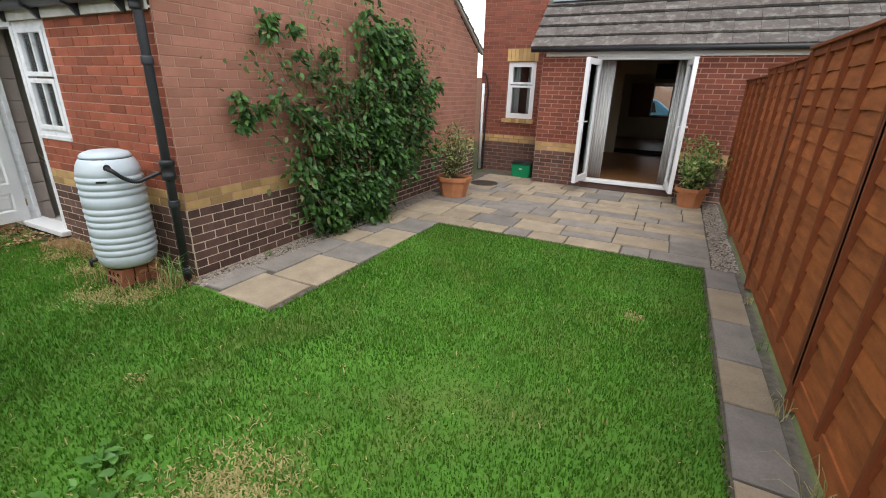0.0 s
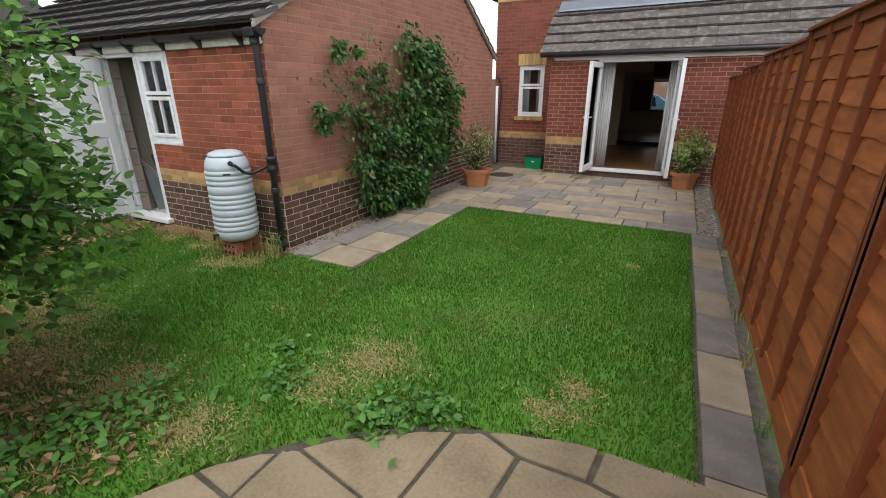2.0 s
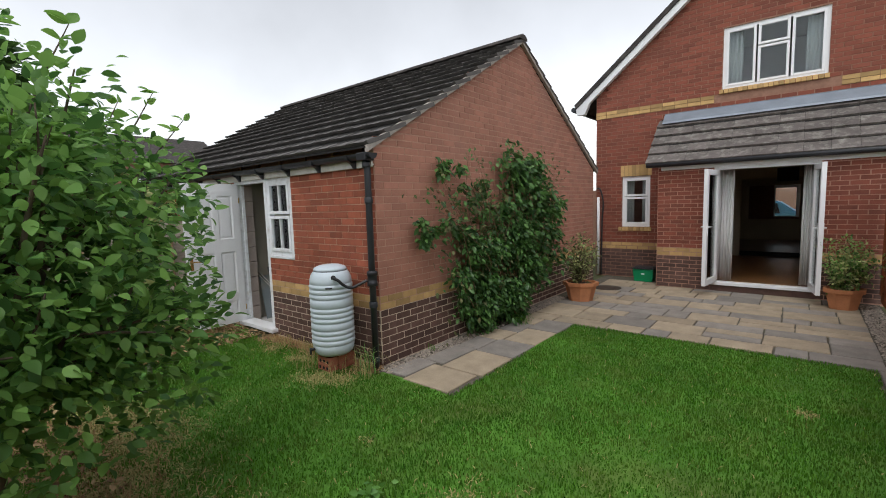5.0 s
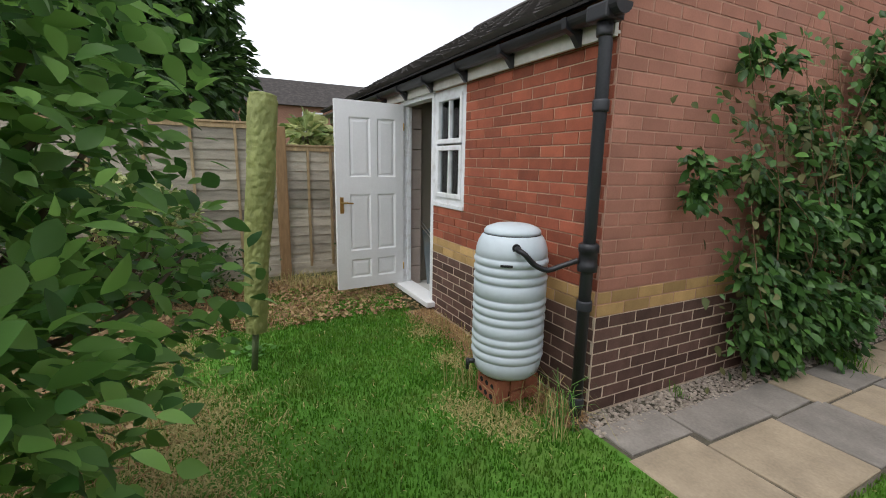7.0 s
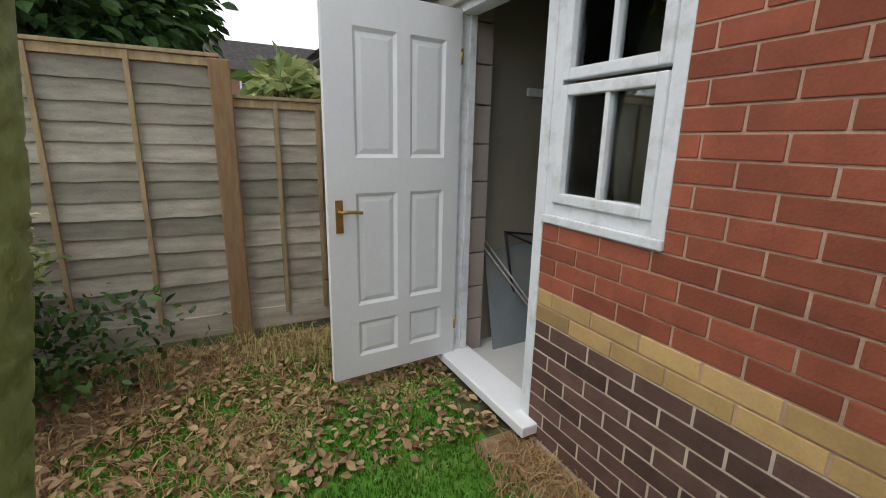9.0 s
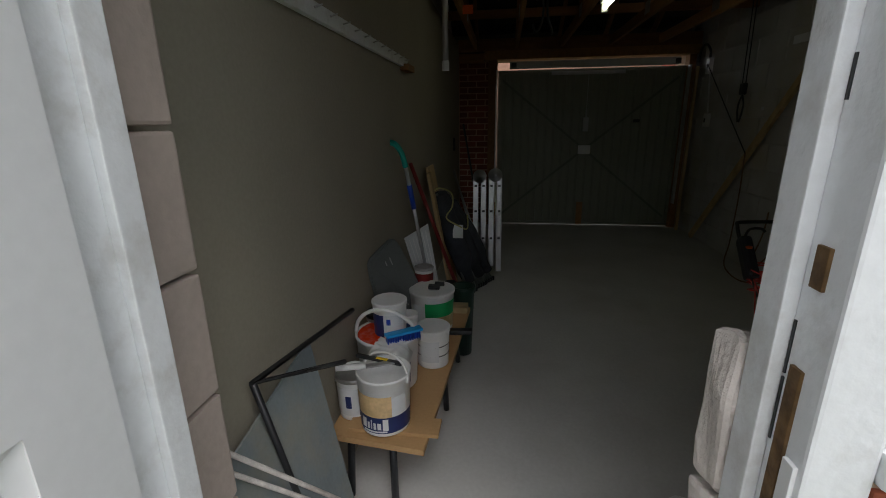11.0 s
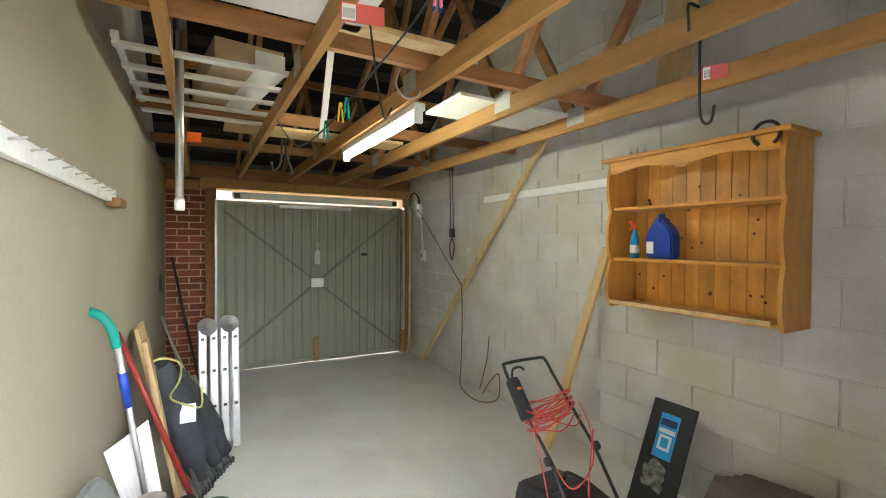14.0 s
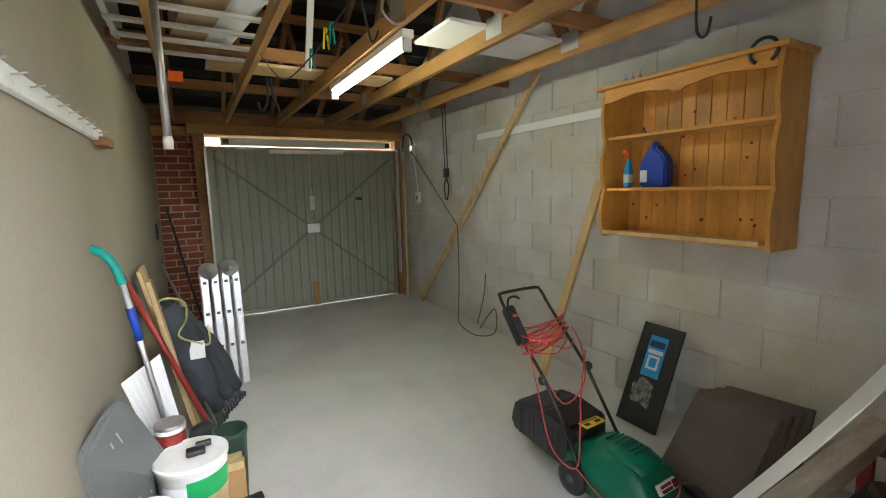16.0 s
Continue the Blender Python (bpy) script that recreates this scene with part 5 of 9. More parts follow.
for names in ("A-DCB", "D-EFSGC", "E-HIF", "H-JKMTI", "J-LK", "L-QRMK", "O-ABNP", "BCGUVN", "PNVW", "FITS"):
    loop = []
    for i, ch in enumerate(names):
        if ch == "-":
            p, q = NODES[names[i - 1]], NODES[names[i + 1]]
            loop += [(p[0] + (q[0] - p[0]) * k / 5 + random.uniform(0.0, 0.02), p[1] + (q[1] - p[1]) * k / 5) for k in range(1, 5)]
        else:
            loop.append(NODES[ch])
    pts = [Vector((PATIO_C.x + r * math.cos(radians(d)), PATIO_C.y + r * math.sin(radians(d)), -0.03)) for r, d in loop]
    mid = sum(pts, Vector()) / len(pts)
    pts = [p + (mid - p).normalized() * 0.016 for p in pts]
    pts = [(min(p.x, 4.33 + 0.002 * i), p.y, p.z) for i, p in enumerate(pts)]
    bm = bmesh.new()
    prism(bm, pts, (0, 0, 0.03 + random.uniform(-0.003, 0.004)))
    bm.normal_update()
    top_f = [f for f in bm.faces if abs(f.normal.z) > 0.9]
    bmesh.ops.bevel(bm, geom=[e for f in top_f for e in f.edges], offset=0.006, segments=1, affect='EDGES')
    part("stone", bm, M_SLAB_C, circle)
for r0, r1, cnt, off in ((1.55, PATIO_R, 19, 0.1), (1.0, 1.55, 14, 0.3), (0.5, 1.0, 9, 0.0), (0.12, 0.5, 4, 0.2)):
    skew = [(random.uniform(-0.09, 0.09) / r1, random.uniform(-0.14, 0.14) / r1) for _ in range(cnt)]
    inner = [random.uniform(-0.05, 0.05) if r0 < 1.5 else random.uniform(-0.06, 0.02) for _ in range(cnt)]
    for k in range(cnt):
        j = (k + 1) % cnt
        g = 0.016
        b0, b1 = off + k * math.tau / cnt, off + (k + 1) * math.tau / cnt
        if r0 > 1.5 and b1 > radians(79) and b0 < radians(166):
            continue
        o0, o1 = b0 + skew[k][0] + g / r1, b1 + skew[j][0] - g / r1
        i0, i1 = b0 + skew[k][1] + g / r0, b1 + skew[j][1] - g / r0
        bm = bmesh.new()
        jj = random.uniform(-0.01, 0.035) if r1 > 2 else -0.05
        ol = [(PATIO_C.x + r * math.cos(a), PATIO_C.y + r * math.sin(a), -0.03) for r, a in [(r0 + 0.016, i0), *[(r1 - 0.012 + jj + random.uniform(-0.008, 0.008), o0 + (o1 - o0) * i / 4) for i in range(5)], (r0 + 0.016, i1), (r0 + 0.016 + inner[k] * 0.3, (i0 + i1) / 2)]]
        if min(p[0] for p in ol) > 4.2:
            bm.free()
            continue
        ol = [(min(x, 4.33 + 0.002 * i), y, z) for i, (x, y, z) in enumerate(ol)]
        prism(bm, ol, (0, 0, 0.03 + random.uniform(-0.003, 0.004)))
        top_f = [f for f in bm.faces if f.normal.z > 0.9]
        bmesh.ops.bevel(bm, geom=[e for f in top_f for e in f.edges], offset=0.007, segments=1, affect='EDGES')
        part("stone", bm, M_SLAB_C, circle)

# pebbles
M_PEBBLE = material("pale_pebbles", (0.31, 0.265, 0.22), 0.8, vary=0.25, scale=30, bump=0.2, random_src="island")


def pebbles(name, areas, count, label):
    g = thing(name, label=label, category="gravel", kind="stuff")
    v, f = [], []
    octa = [(1, 0, 0), (0, 1, 0), (-1, 0, 0), (0, -1, 0), (0, 0, 1), (0.7, 0.7, 0.5), (-0.7, 0.7, 0.5), (-0.7, -0.7, 0.5), (0.7, -0.7, 0.5)]
    fc = [(0, 5, 8), (5, 4, 8), (1, 6, 5), (6, 4, 5), (2, 7, 6), (7, 4, 6), (3, 8, 7), (8, 4, 7), (0, 1, 5), (1, 2, 6), (2, 3, 7), (3, 0, 8)]
    tot = sum((a[1] - a[0]) * (a[3] - a[2]) for a in areas)
    for x0, x1, y0, y1 in areas:
        for _ in range(int(count * (x1 - x0) * (y1 - y0) / tot)):
            c = Vector((random.uniform(x0, x1), random.uniform(y0, y1), -0.014 + random.uniform(0, 0.012)))
            s, a = random.uniform(0.006, 0.017), random.uniform(0, 6.28)
            e = random.uniform(0.6, 1.0)
            n = len(v)
            for p in octa:
                q = Vector((p[0] * math.cos(a) - p[1] * e * math.sin(a), p[0] * math.sin(a) + p[1] * e * math.cos(a), p[2] * 0.8))
                v.append(tuple(c + q * s))
            f += [tuple(n + i for i in t) for t in fc]
    tagged(mesh_object("stones", v, f, M_PEBBLE, g, True), kind="stuff")


pebbles("gravel_gable", [(0.012, 0.24, -0.1, 1.7), (0.012, 0.24, 1.7, 4.2)], 3800, "pale pebble strip along the garage wall")
pebbles("gravel_fence", [(4.11, 4.33, 2.64, 5.9)], 1900, "pale pebble strip at the foot of the fence")

# water butt
M_BUTT = material("pale_blue_plastic", (0.55, 0.63, 0.68), 0.36, vary=0.06, scale=3, fine=40, bump=0.06, stain=0.2, stain_col=(0.34, 0.38, 0.38), stain_scale=3)
M_AIRBRICK = material("red_perforated_brick", (0.36, 0.13, 0.075), 0.9, vary=0.25, scale=12, bump=0.4)
BX, BY, BZ = -0.41, -0.31, 0.165
stand = thing("brick_stand", (BX, BY, 0), label="red perforated bricks under the water butt", category="bricks")
for dx, dy, z in ((-0.01, -0.09, 0.0), (0.01, 0.02, 0.0), (0.0, 0.13, 0.0), (0.0, -0.09, 0.07), (0.0, 0.02, 0.07), (0.0, 0.13, 0.07)):
    bm = bmesh.new()
    box(bm, dx - 0.105, dx + 0.105, dy - 0.05, dy + 0.05, z, z + 0.066 + (0.012 if z else 0), 0.004)
    b = part("brick", bm, M_AIRBRICK, stand)
    # solid black plugs stand in for the shaded insides of the perforations
    for k in range(3):
        bm = bmesh.new()
        tube(bm, [(dx - 0.06 + k * 0.06, dy - 0.052, z + 0.033), (dx - 0.06 + k * 0.06, dy - 0.02, z + 0.033)], 0.017, 10)
        part("hole", bm, M_FELT, b)
butt = thing("water_butt", (BX, BY, BZ), label="pale blue ribbed plastic water butt on bricks", category="water butt")
prof = [(0.135, 0.0), (0.172, 0.006), (0.198, 0.03), (0.21, 0.065), (0.2165, 0.115)]
z = 0.118
for kind, h in (("rib", 0.055), ("rib", 0.052), ("rib", 0.052), ("band", 0.075), ("rib", 0.052), ("rib", 0.052), ("rib", 0.052), ("band", 0.092), ("rib", 0.052), ("rib", 0.052), ("rib", 0.05)):
    if kind == "rib":
        prof += [(0.2135, z), (0.2195, z + 0.006), (0.2245, z + h * 0.35), (0.2255, z + h * 0.5), (0.2245, z + h * 0.65), (0.2195, z + h - 0.006)]
    else:
        prof += [(0.2135, z), (0.2215, z + 0.007), (0.223, z + h * 0.5), (0.2215, z + h - 0.007)]
    z += h
prof += [(0.2135, z), (0.218, z + 0.006), (0.214, z + 0.045), (0.202, z + 0.085), (0.184, z + 0.118), (0.171, z + 0.13)]
top = z + 0.13
bm = bmesh.new()
lathe(bm, prof, 48)
part("barrel", bm, M_BUTT, butt)
bm = bmesh.new()
lathe(bm, [(r * 0.77, top + h) for r, h in ((0.214, 0.002), (0.222, 0.006), (0.222, 0.02), (0.20, 0.038), (0.14, 0.055), (0.06, 0.062), (0.0, 0.063))], 40)
part("lid", bm, M_BUTT, butt, "domed plastic lid")
bm = bmesh.new()
lathe(bm, [(0.168, top - 0.004), (0.1725, top), (0.170, top + 0.003)], 40)
part("seam", bm, M_BLACKP, butt)
bm = bmesh.new()
tube(bm, [(-0.05, -0.19, 0.08), (-0.06, -0.25, 0.08)], 0.016, 10)
tube(bm, [(-0.06, -0.25, 0.10), (-0.06, -0.25, 0.03)], 0.011, 8)
part("tap", bm, M_BLACKP, butt)
bm = bmesh.new()
box(bm, -0.035, 0.035, -0.228, -0.205, top - 0.165, top - 0.15, 0.003, Euler((0, 0, radians(48))).to_matrix().to_4x4())
part("grip", bm, M_BLACKP, butt)
hose = thing("overflow_hose", label="black corrugated hose from water butt to downpipe", category="hose")
hz = BZ + top
line = curve([(BX + 0.155, BY - 0.085, hz - 0.055), (BX + 0.215, BY - 0.11, hz - 0.06), (BX + 0.26, BY - 0.10, hz - 0.075), (BX + 0.275, BY - 0.04, hz - 0.135), (BX + 0.30, BY + 0.03, hz - 0.165), (BX + 0.335, BY + 0.10, hz - 0.14), (PX - 0.02, PY - 0.05, 0.945)], 14)
bm = bmesh.new()
tube(bm, line, [0.0135 + 0.0035 * (i % 2) for i in range(len(line))], 10)
part("corrugated_tube", bm, M_BLACKP, hose)
bm = bmesh.new()
tube(bm, [(BX + 0.145, BY - 0.08, hz - 0.055), (BX + 0.185, BY - 0.1, hz - 0.057)], 0.025, 12)
part("connector", bm, M_BLACKP, hose)

# climber on the gable
climber = thing("climbing_plant", (0.05, 2.3, 0), label="bushy evergreen climber with dry twigs on the gable wall", category="climber")
bm = bmesh.new()
tips = [(random.uniform(0.06, 0.24), random.uniform(-1.6, 1.7), random.uniform(1.2, 2.5)) for _ in range(66)]
stems = []
for k, root in enumerate(((0.06, -0.1, 0.0), (0.05, 0.35, 0.0), (0.05, -0.55, 0.0))):
    stems += branches(bm, root, tips[k::3], 0.008, 0.13)
part("stem", bm, M_TWIG, climber)
P, D, S = [], [], []
clumps = []
for _ in range(46):
    z = random.uniform(0.1, 2.3)
    y = random.uniform(-0.1, 1.3 - 0.75 * max(0, 0.95 - z) - 1.0 * max(0, z - 1.9)) + 0.06 * (z - 1)
    clumps.append(((random.uniform(0.06, 0.32 - 0.06 * abs(z - 1.2)), y, z), random.uniform(0.13, 0.26)))
for _ in range(26):
    y = random.uniform(-1.2, -0.1)
    clumps.append(((random.uniform(0.05, 0.18), y, random.uniform(0.2, 1.25)), random.uniform(0.08, 0.17)))
for _ in range(18):
    clumps.append(((random.uniform(0.04, 0.1), random.uniform(-1.5, -0.1), random.uniform(1.25, 2.15)), random.uniform(0.04, 0.085)))
fuller = random.Random(8)
for _ in range(20):
    clumps.append(((fuller.uniform(0.05, 0.2), fuller.uniform(-1.15, -0.15), fuller.uniform(0.12, 1.25)), fuller.uniform(0.09, 0.16)))
for y, z in ((-1.75, 1.5), (-1.7, 1.38), (1.75, 1.7), (1.9, 1.64), (1.6, 1.5), (-1.72, 1.3)):
    clumps.append(((0.08, y, z), 0.06))
for (cx, cy, cz), r in clumps:
    for _ in range(int(2300 * r * r) + 30):
        d = unit([random.gauss(0, 1) for _ in range(3)])
        q = Vector((cx, cy, cz)) + Vector((d.x, d.y, d.z * 1.25)) * r * random.uniform(0.35, 1.12)
        if q.x > 0.015 and q.z > 0.02:
            P.append(tuple(q)), D.append((d.x * 0.6 + random.uniform(0.1, 0.8), d.y * 0.6 + random.gauss(0, 0.5), random.gauss(-0.5, 0.5))), S.append(random.uniform(0.055, 0.11))
leaf_cloud("leaves", P, D, S, M_LEAF_IVY, climber, 0.5)
P, D, S = [], [], []
for c_ in stems:
    for p in c_[4:]:
        for _ in range(2):
            q = p + Vector([random.gauss(0, 0.075) for _ in range(3)])
            if q.x > 0.0 and q.z > 0.1:
                P.append(tuple(q)), D.append((random.uniform(0, 1), random.gauss(0, 0.7), random.gauss(-0.3, 0.6))), S.append(random.uniform(0.04, 0.08))
for _ in range(950):
    z = random.uniform(0.02, 1.9)
    P.append((random.uniform(0.02, 0.24), random.gauss(-0.6, 0.42) - 0.3 * (z - 0.6), z)), D.append((random.uniform(0, 1), random.gauss(0, 0.7), random.gauss(-0.4, 0.5))), S.append(random.uniform(0.045, 0.09))
leaf_cloud("faded_leaves", P[::3], D[::3], S[::3], M_LEAF_DRY, climber, 0.5)
leaf_cloud("green_leaves", P[1::3] + P[2::3], D[1::3] + D[2::3], S[1::3] + S[2::3], M_LEAF_IVY, climber, 0.5)

# young apple tree beside the walk
TX, TY = 0.42, -2.92
tree = thing("apple_tree", (TX, TY, 0), label="small leafy apple tree with upright young shoots", category="tree")
bm = bmesh.new()
tube(bm, curve([(-0.25, 0.0, -0.03), (-0.2, 0.0, 0.3), (-0.1, 0.02, 0.65), (0, 0, 0.95)], 5), [0.055 - 0.0015 * i for i in range(16)], 10)
tips = []
for k in range(58):
    a, e = random.uniform(0, 6.28), random.uniform(-0.35, 1.25)
    r = random.uniform(0.75, 1.12)
    tips.append((r * math.cos(a) * math.cos(e), r * math.sin(a) * math.cos(e), 1.35 + r * 1.05 * math.sin(e)))
shoots = []
for k in range(38):
    a, r = random.uniform(0, 6.28), random.uniform(0.25, 1.02)
    shoots.append((r * math.cos(a), r * math.sin(a), random.uniform(2.2, 2.78) - 0.35 * r))
limbs = branches(bm, (-0.05, 0, 0.75), tips, 0.022, 0.14)
ups = branches(bm, (0, 0, 1.2), shoots, 0.014, 0.06)
part("trunk", bm, M_BARK, tree, "grey-brown trunk and branches")
P, D, S = [], [], []
for c in limbs:
    for i, p in enumerate(c[3:]):
        for _ in range(14):
            off = Vector([random.gauss(0, 0.085) for _ in range(3)])
            P.append(tuple(p + off)), D.append(tuple(unit(off) + Vector((0, 0, random.uniform(-0.3, 0.7))) + unit((p.x, p.y, 0)) * 0.6)), S.append(random.uniform(0.045, 0.088))
for _ in range(10500):
    a, e = random.uniform(0, 6.28), random.uniform(-1.05, 1.4)
    r = 1.05 * random.uniform(0.5, 1.0) * (1 + 0.22 * noise.noise((math.cos(a) * 2, math.sin(a) * 2, e * 2)))
    p = Vector((r * math.cos(a) * math.cos(e) ** 0.7, r * math.sin(a) * math.cos(e) ** 0.7, 1.33 + r * 0.98 * math.sin(e)))
    P.append(tuple(p)), D.append(tuple(unit((p.x, p.y, -0.1)) + Vector([random.gauss(0, 0.6) for _ in range(3)]))), S.append(random.uniform(0.038, 0.078))
trim_k = [i for i, p in enumerate(P) if math.hypot(p[0], p[1]) < 1.14]
P, D, S = [P[i] for i in trim_k], [D[i] for i in trim_k], [S[i] for i in trim_k]
leaf_cloud("crown", P, D, S, M_LEAF_BUSH, tree, 0.62)
P, D, S = [], [], []
for c in ups:
    for p in c[5:]:
        for _ in range(3):
            P.append(tuple(p)), D.append((random.gauss(0, 1), random.gauss(0, 1), random.uniform(0.0, 1.0))), S.append(random.uniform(0.055, 0.095))
leaf_cloud("young_leaves", P, D, S, M_LEAF_SHOOT, tree, 0.62)

# covered rotary dryer
M_COVER = material("olive_green_cover", (0.24, 0.27, 0.09), 0.6, vary=0.2, scale=9, fine=60, bump=0.4, depth=0.03, stretch=(1.6, 1.6, 0.8))
rotary = thing("rotary_dryer", (-1.50, -1.66, 0), label="folded rotary clothes dryer in an olive green cover", category="clothes dryer")
bm = bmesh.new()
tube(bm, [(0, 0, -0.03), (0, 0, 0.4)], 0.022, 12)
part("pole", bm, material("green_grey_post", (0.12, 0.16, 0.08), 0.6, vary=0.2), rotary)
bm = bmesh.new()
rings = []
NR, NS = 130, 44
for i in range(NR):
    z = 0.27 + 1.62 * i / (NR - 1)
    ring = []
    for k in range(NS):
        a = k * math.tau / NS
        rr = 0.074 + 0.02 * min(1, i / 85)
        if i > NR - 4:
            rr *= 0.93
        p = Vector((math.cos(a) * 1.7, math.sin(a) * 1.7, z * 11))
        crease = abs(noise.noise(p * 1.3)) + 0.6 * abs(noise.noise(p * 2.7 + Vector((3, 1, 7))))
        rr += 0.014 * noise.noise((math.cos(a) * 0.7, math.sin(a) * 0.7, z * 2.2)) - 0.045 * (0.35 - min(0.35, crease))
        ring.append(bm.verts.new((rr * math.cos(a), rr * math.sin(a), z)))
    rings.append(ring)
for a, b in zip(rings, rings[1:]):
    for k in range(NS):
        bm.faces.new((a[k], a[(k + 1) % NS], b[(k + 1) % NS], b[k])).smooth = True
tip = bm.verts.new((0.03, 0, 1.905))
for k in range(NS):
    bm.faces.new((rings[-1][k], rings[-1][(k + 1) % NS], tip)).smooth = True
part("cover", bm, M_COVER, rotary, "wrinkled olive fabric cover")
rotary.matrix_world = pose(-1.44, -1.73, 0, -5.0, -3.0, 0)

# variegated shrub
shrub = thing("variegated_shrub", (-3.15, -2.75, 0), label="rounded yellow-green variegated shrub by the fence", category="shrub")
bm = bmesh.new()
tips = [(random.gauss(0, 0.35), random.gauss(0, 0.4), random.uniform(0.7, 1.2)) for _ in range(24)]
branches(bm, (-0.1, -0.1, -0.03), tips, 0.025, 0.08)
part("stem", bm, M_BARK, shrub)
P, D, S = [], [], []
for _ in range(5200):
    a, e = random.uniform(0, 6.28), random.uniform(-0.45, 1.45)
    r = random.uniform(0.72, 1.0) * (1 + 0.25 * noise.noise((math.cos(a) * 2.2, math.sin(a) * 2.2, e * 2.5)))
    P.append((0.58 * r * math.cos(a) * math.cos(e), 0.72 * r * math.sin(a) * math.cos(e), 0.88 + 0.42 * r * math.sin(e))), D.append((math.cos(a) + random.gauss(0, 0.5), math.sin(a) + random.gauss(0, 0.5), random.gauss(0.4, 0.5))), S.append(random.uniform(0.035, 0.06))
leaf_cloud("leaves", P, D, S, M_LEAF_VAR, shrub, 0.6)
under = thing("undergrowth", (-3.45, -2.1, 0), label="dark ivy undergrowth below the shrub", category="ivy")
n = 900
leaf_cloud("leaves", np.stack([np.random.normal(0, 0.17, n), np.random.normal(-0.2, 0.35, n), np.random.uniform(0.0, 0.55, n)], 1), np.random.normal(size=(n, 3)), np.random.uniform(0.04, 0.08, n), M_LEAF_TREE, under)


# pots
M_TERRA = material("terracotta", (0.46, 0.19, 0.085), 0.8, vary=0.18, scale=8, fine=60, bump=0.25)
M_SOIL = material("potting_soil", (0.05, 0.035, 0.025), 1.0, vary=0.4, scale=40, bump=0.8)


def pot_plant(x, y, w, h, label, leaf_mats, height, count, rz=0, flowers=None, squash=0.8):
    p = thing("potted_plant", (x, y, 0.0), label=label, category="potted plant", group="terracotta pots on the patio", rz=rz)
    bm = bmesh.new()
    lathe(bm, [(w * 0.36, 0.0), (w * 0.47, h * 0.78), (w * 0.53, h * 0.8), (w * 0.55, h), (w * 0.48, h), (w * 0.45, h * 0.86)], 8, squash=squash)
    for f in bm.faces:
        f.smooth = False
    part("pot", bm, M_TERRA, p, "faceted terracotta pot with a rim")
    bm = bmesh.new()
    lathe(bm, [(w * 0.46, h * 0.88), (w * 0.2, h * 0.9), (0.0, h * 0.9)], 12, squash=squash)
    part("soil", bm, M_SOIL, p)
    bm = bmesh.new()
    tips = [(random.gauss(0, w * 0.36), random.gauss(0, w * 0.3), h + random.uniform(0.3, 1.0) * height) for _ in range(16)]
    st = branches(bm, (0, 0, h * 0.85), tips, 0.01, 0.05)
    part("stem", bm, M_BARK, p)
    for m, share in leaf_mats:
        P, D, S = [], [], []
        for c in st:
            for q in c[3:]:
                for _ in range(int(count * share)):
                    off = Vector([random.gauss(0, 0.05) for _ in range(3)])
                    P.append(tuple(q + off)), D.append(tuple(unit(off) + Vector((0, 0, 0.2)))), S.append(random.uniform(0.035, 0.06))
        leaf_cloud("leaves", P, D, S, m, p, 0.6)
    return p


pot_plant(0.52, 4.10, 0.54, 0.32, "faceted terracotta pot with an airy pale-leaved shrub", ((M_LEAF_VAR, 0.5), (M_LEAF_DRY, 0.5)), 0.85, 8, rz=20)
pot_plant(3.92, 5.50, 0.48, 0.30, "square terracotta pot with a variegated shrub by the fence", ((M_LEAF_VAR, 0.7), (M_LEAF_BUSH, 0.5)), 0.68, 12, rz=22)

# recycling box and drain cover
M_GREENP = material("green_plastic", (0.0, 0.22, 0.085), 0.4, vary=0.1, scale=4, bump=0.05)
binbox = thing("recycling_box", (0.93, 6.45, 0.0), label="green plastic recycling box with a dark lid", category="recycling box")
bm = bmesh.new()
prism(bm, [(-0.17, -0.13, 0), (0.17, -0.13, 0), (0.17, 0.13, 0), (-0.17, 0.13, 0)], (0, 0, 0.26))
for v in bm.verts:
    if v.co.z > 0.1:
        v.co.x *= 1.18
        v.co.y *= 1.15
bmesh.ops.bevel(bm, geom=list(bm.edges), offset=0.012, segments=2, affect='EDGES')
part("box", bm, M_GREENP, binbox)
bm = bmesh.new()
box(bm, -0.215, 0.215, -0.165, 0.165, 0.262, 0.285, 0.01)
box(bm, -0.18, 0.18, -0.14, 0.14, 0.285, 0.30, 0.008)
part("lid", bm, M_BLACKP, binbox)
bm = bmesh.new()
box(bm, -0.03, 0.03, -0.152, -0.143, 0.15, 0.18, 0.003)
part("handle", bm, M_WHITE, binbox, "small white label")
drain = thing("drain_cover", (0.55, 5.35, 0.004), label="round dark iron drain cover in the patio", category="drain cover")
bm = bmesh.new()
lathe(bm, [(0.25, -0.012), (0.25, 0.004), (0.23, 0.007), (0.0, 0.007)], 28)
part("plate", bm, material("rusty_iron", (0.06, 0.045, 0.035), 0.7, metal=0.4, vary=0.4, scale=20, bump=0.3), drain)

# small house details beside the passage
rail = thing("side_downpipe", label="white and black pipes at the house corner", category="pipe")
bm = bmesh.new()
tube(bm, [(-0.17, HY - 0.05, 0.0), (-0.17, HY - 0.05, 1.75)], 0.03, 10)
part("pipe", bm, M_UPVC, rail)
bm = bmesh.new()
tube(bm, curve([(-0.1, HY - 0.05, 0.0), (-0.08, HY - 0.06, 1.2), (-0.06, HY - 0.05, 1.6), (-0.12, HY - 0.05, 1.9), (-0.2, HY - 0.05, 1.95)], 6), 0.016, 8)
part("cable", bm, M_BLACKP, rail)
passage = thing("wall_passage", label="closing brick wall at the end of the side passage", category="wall", kind="structure")
bm = bmesh.new()
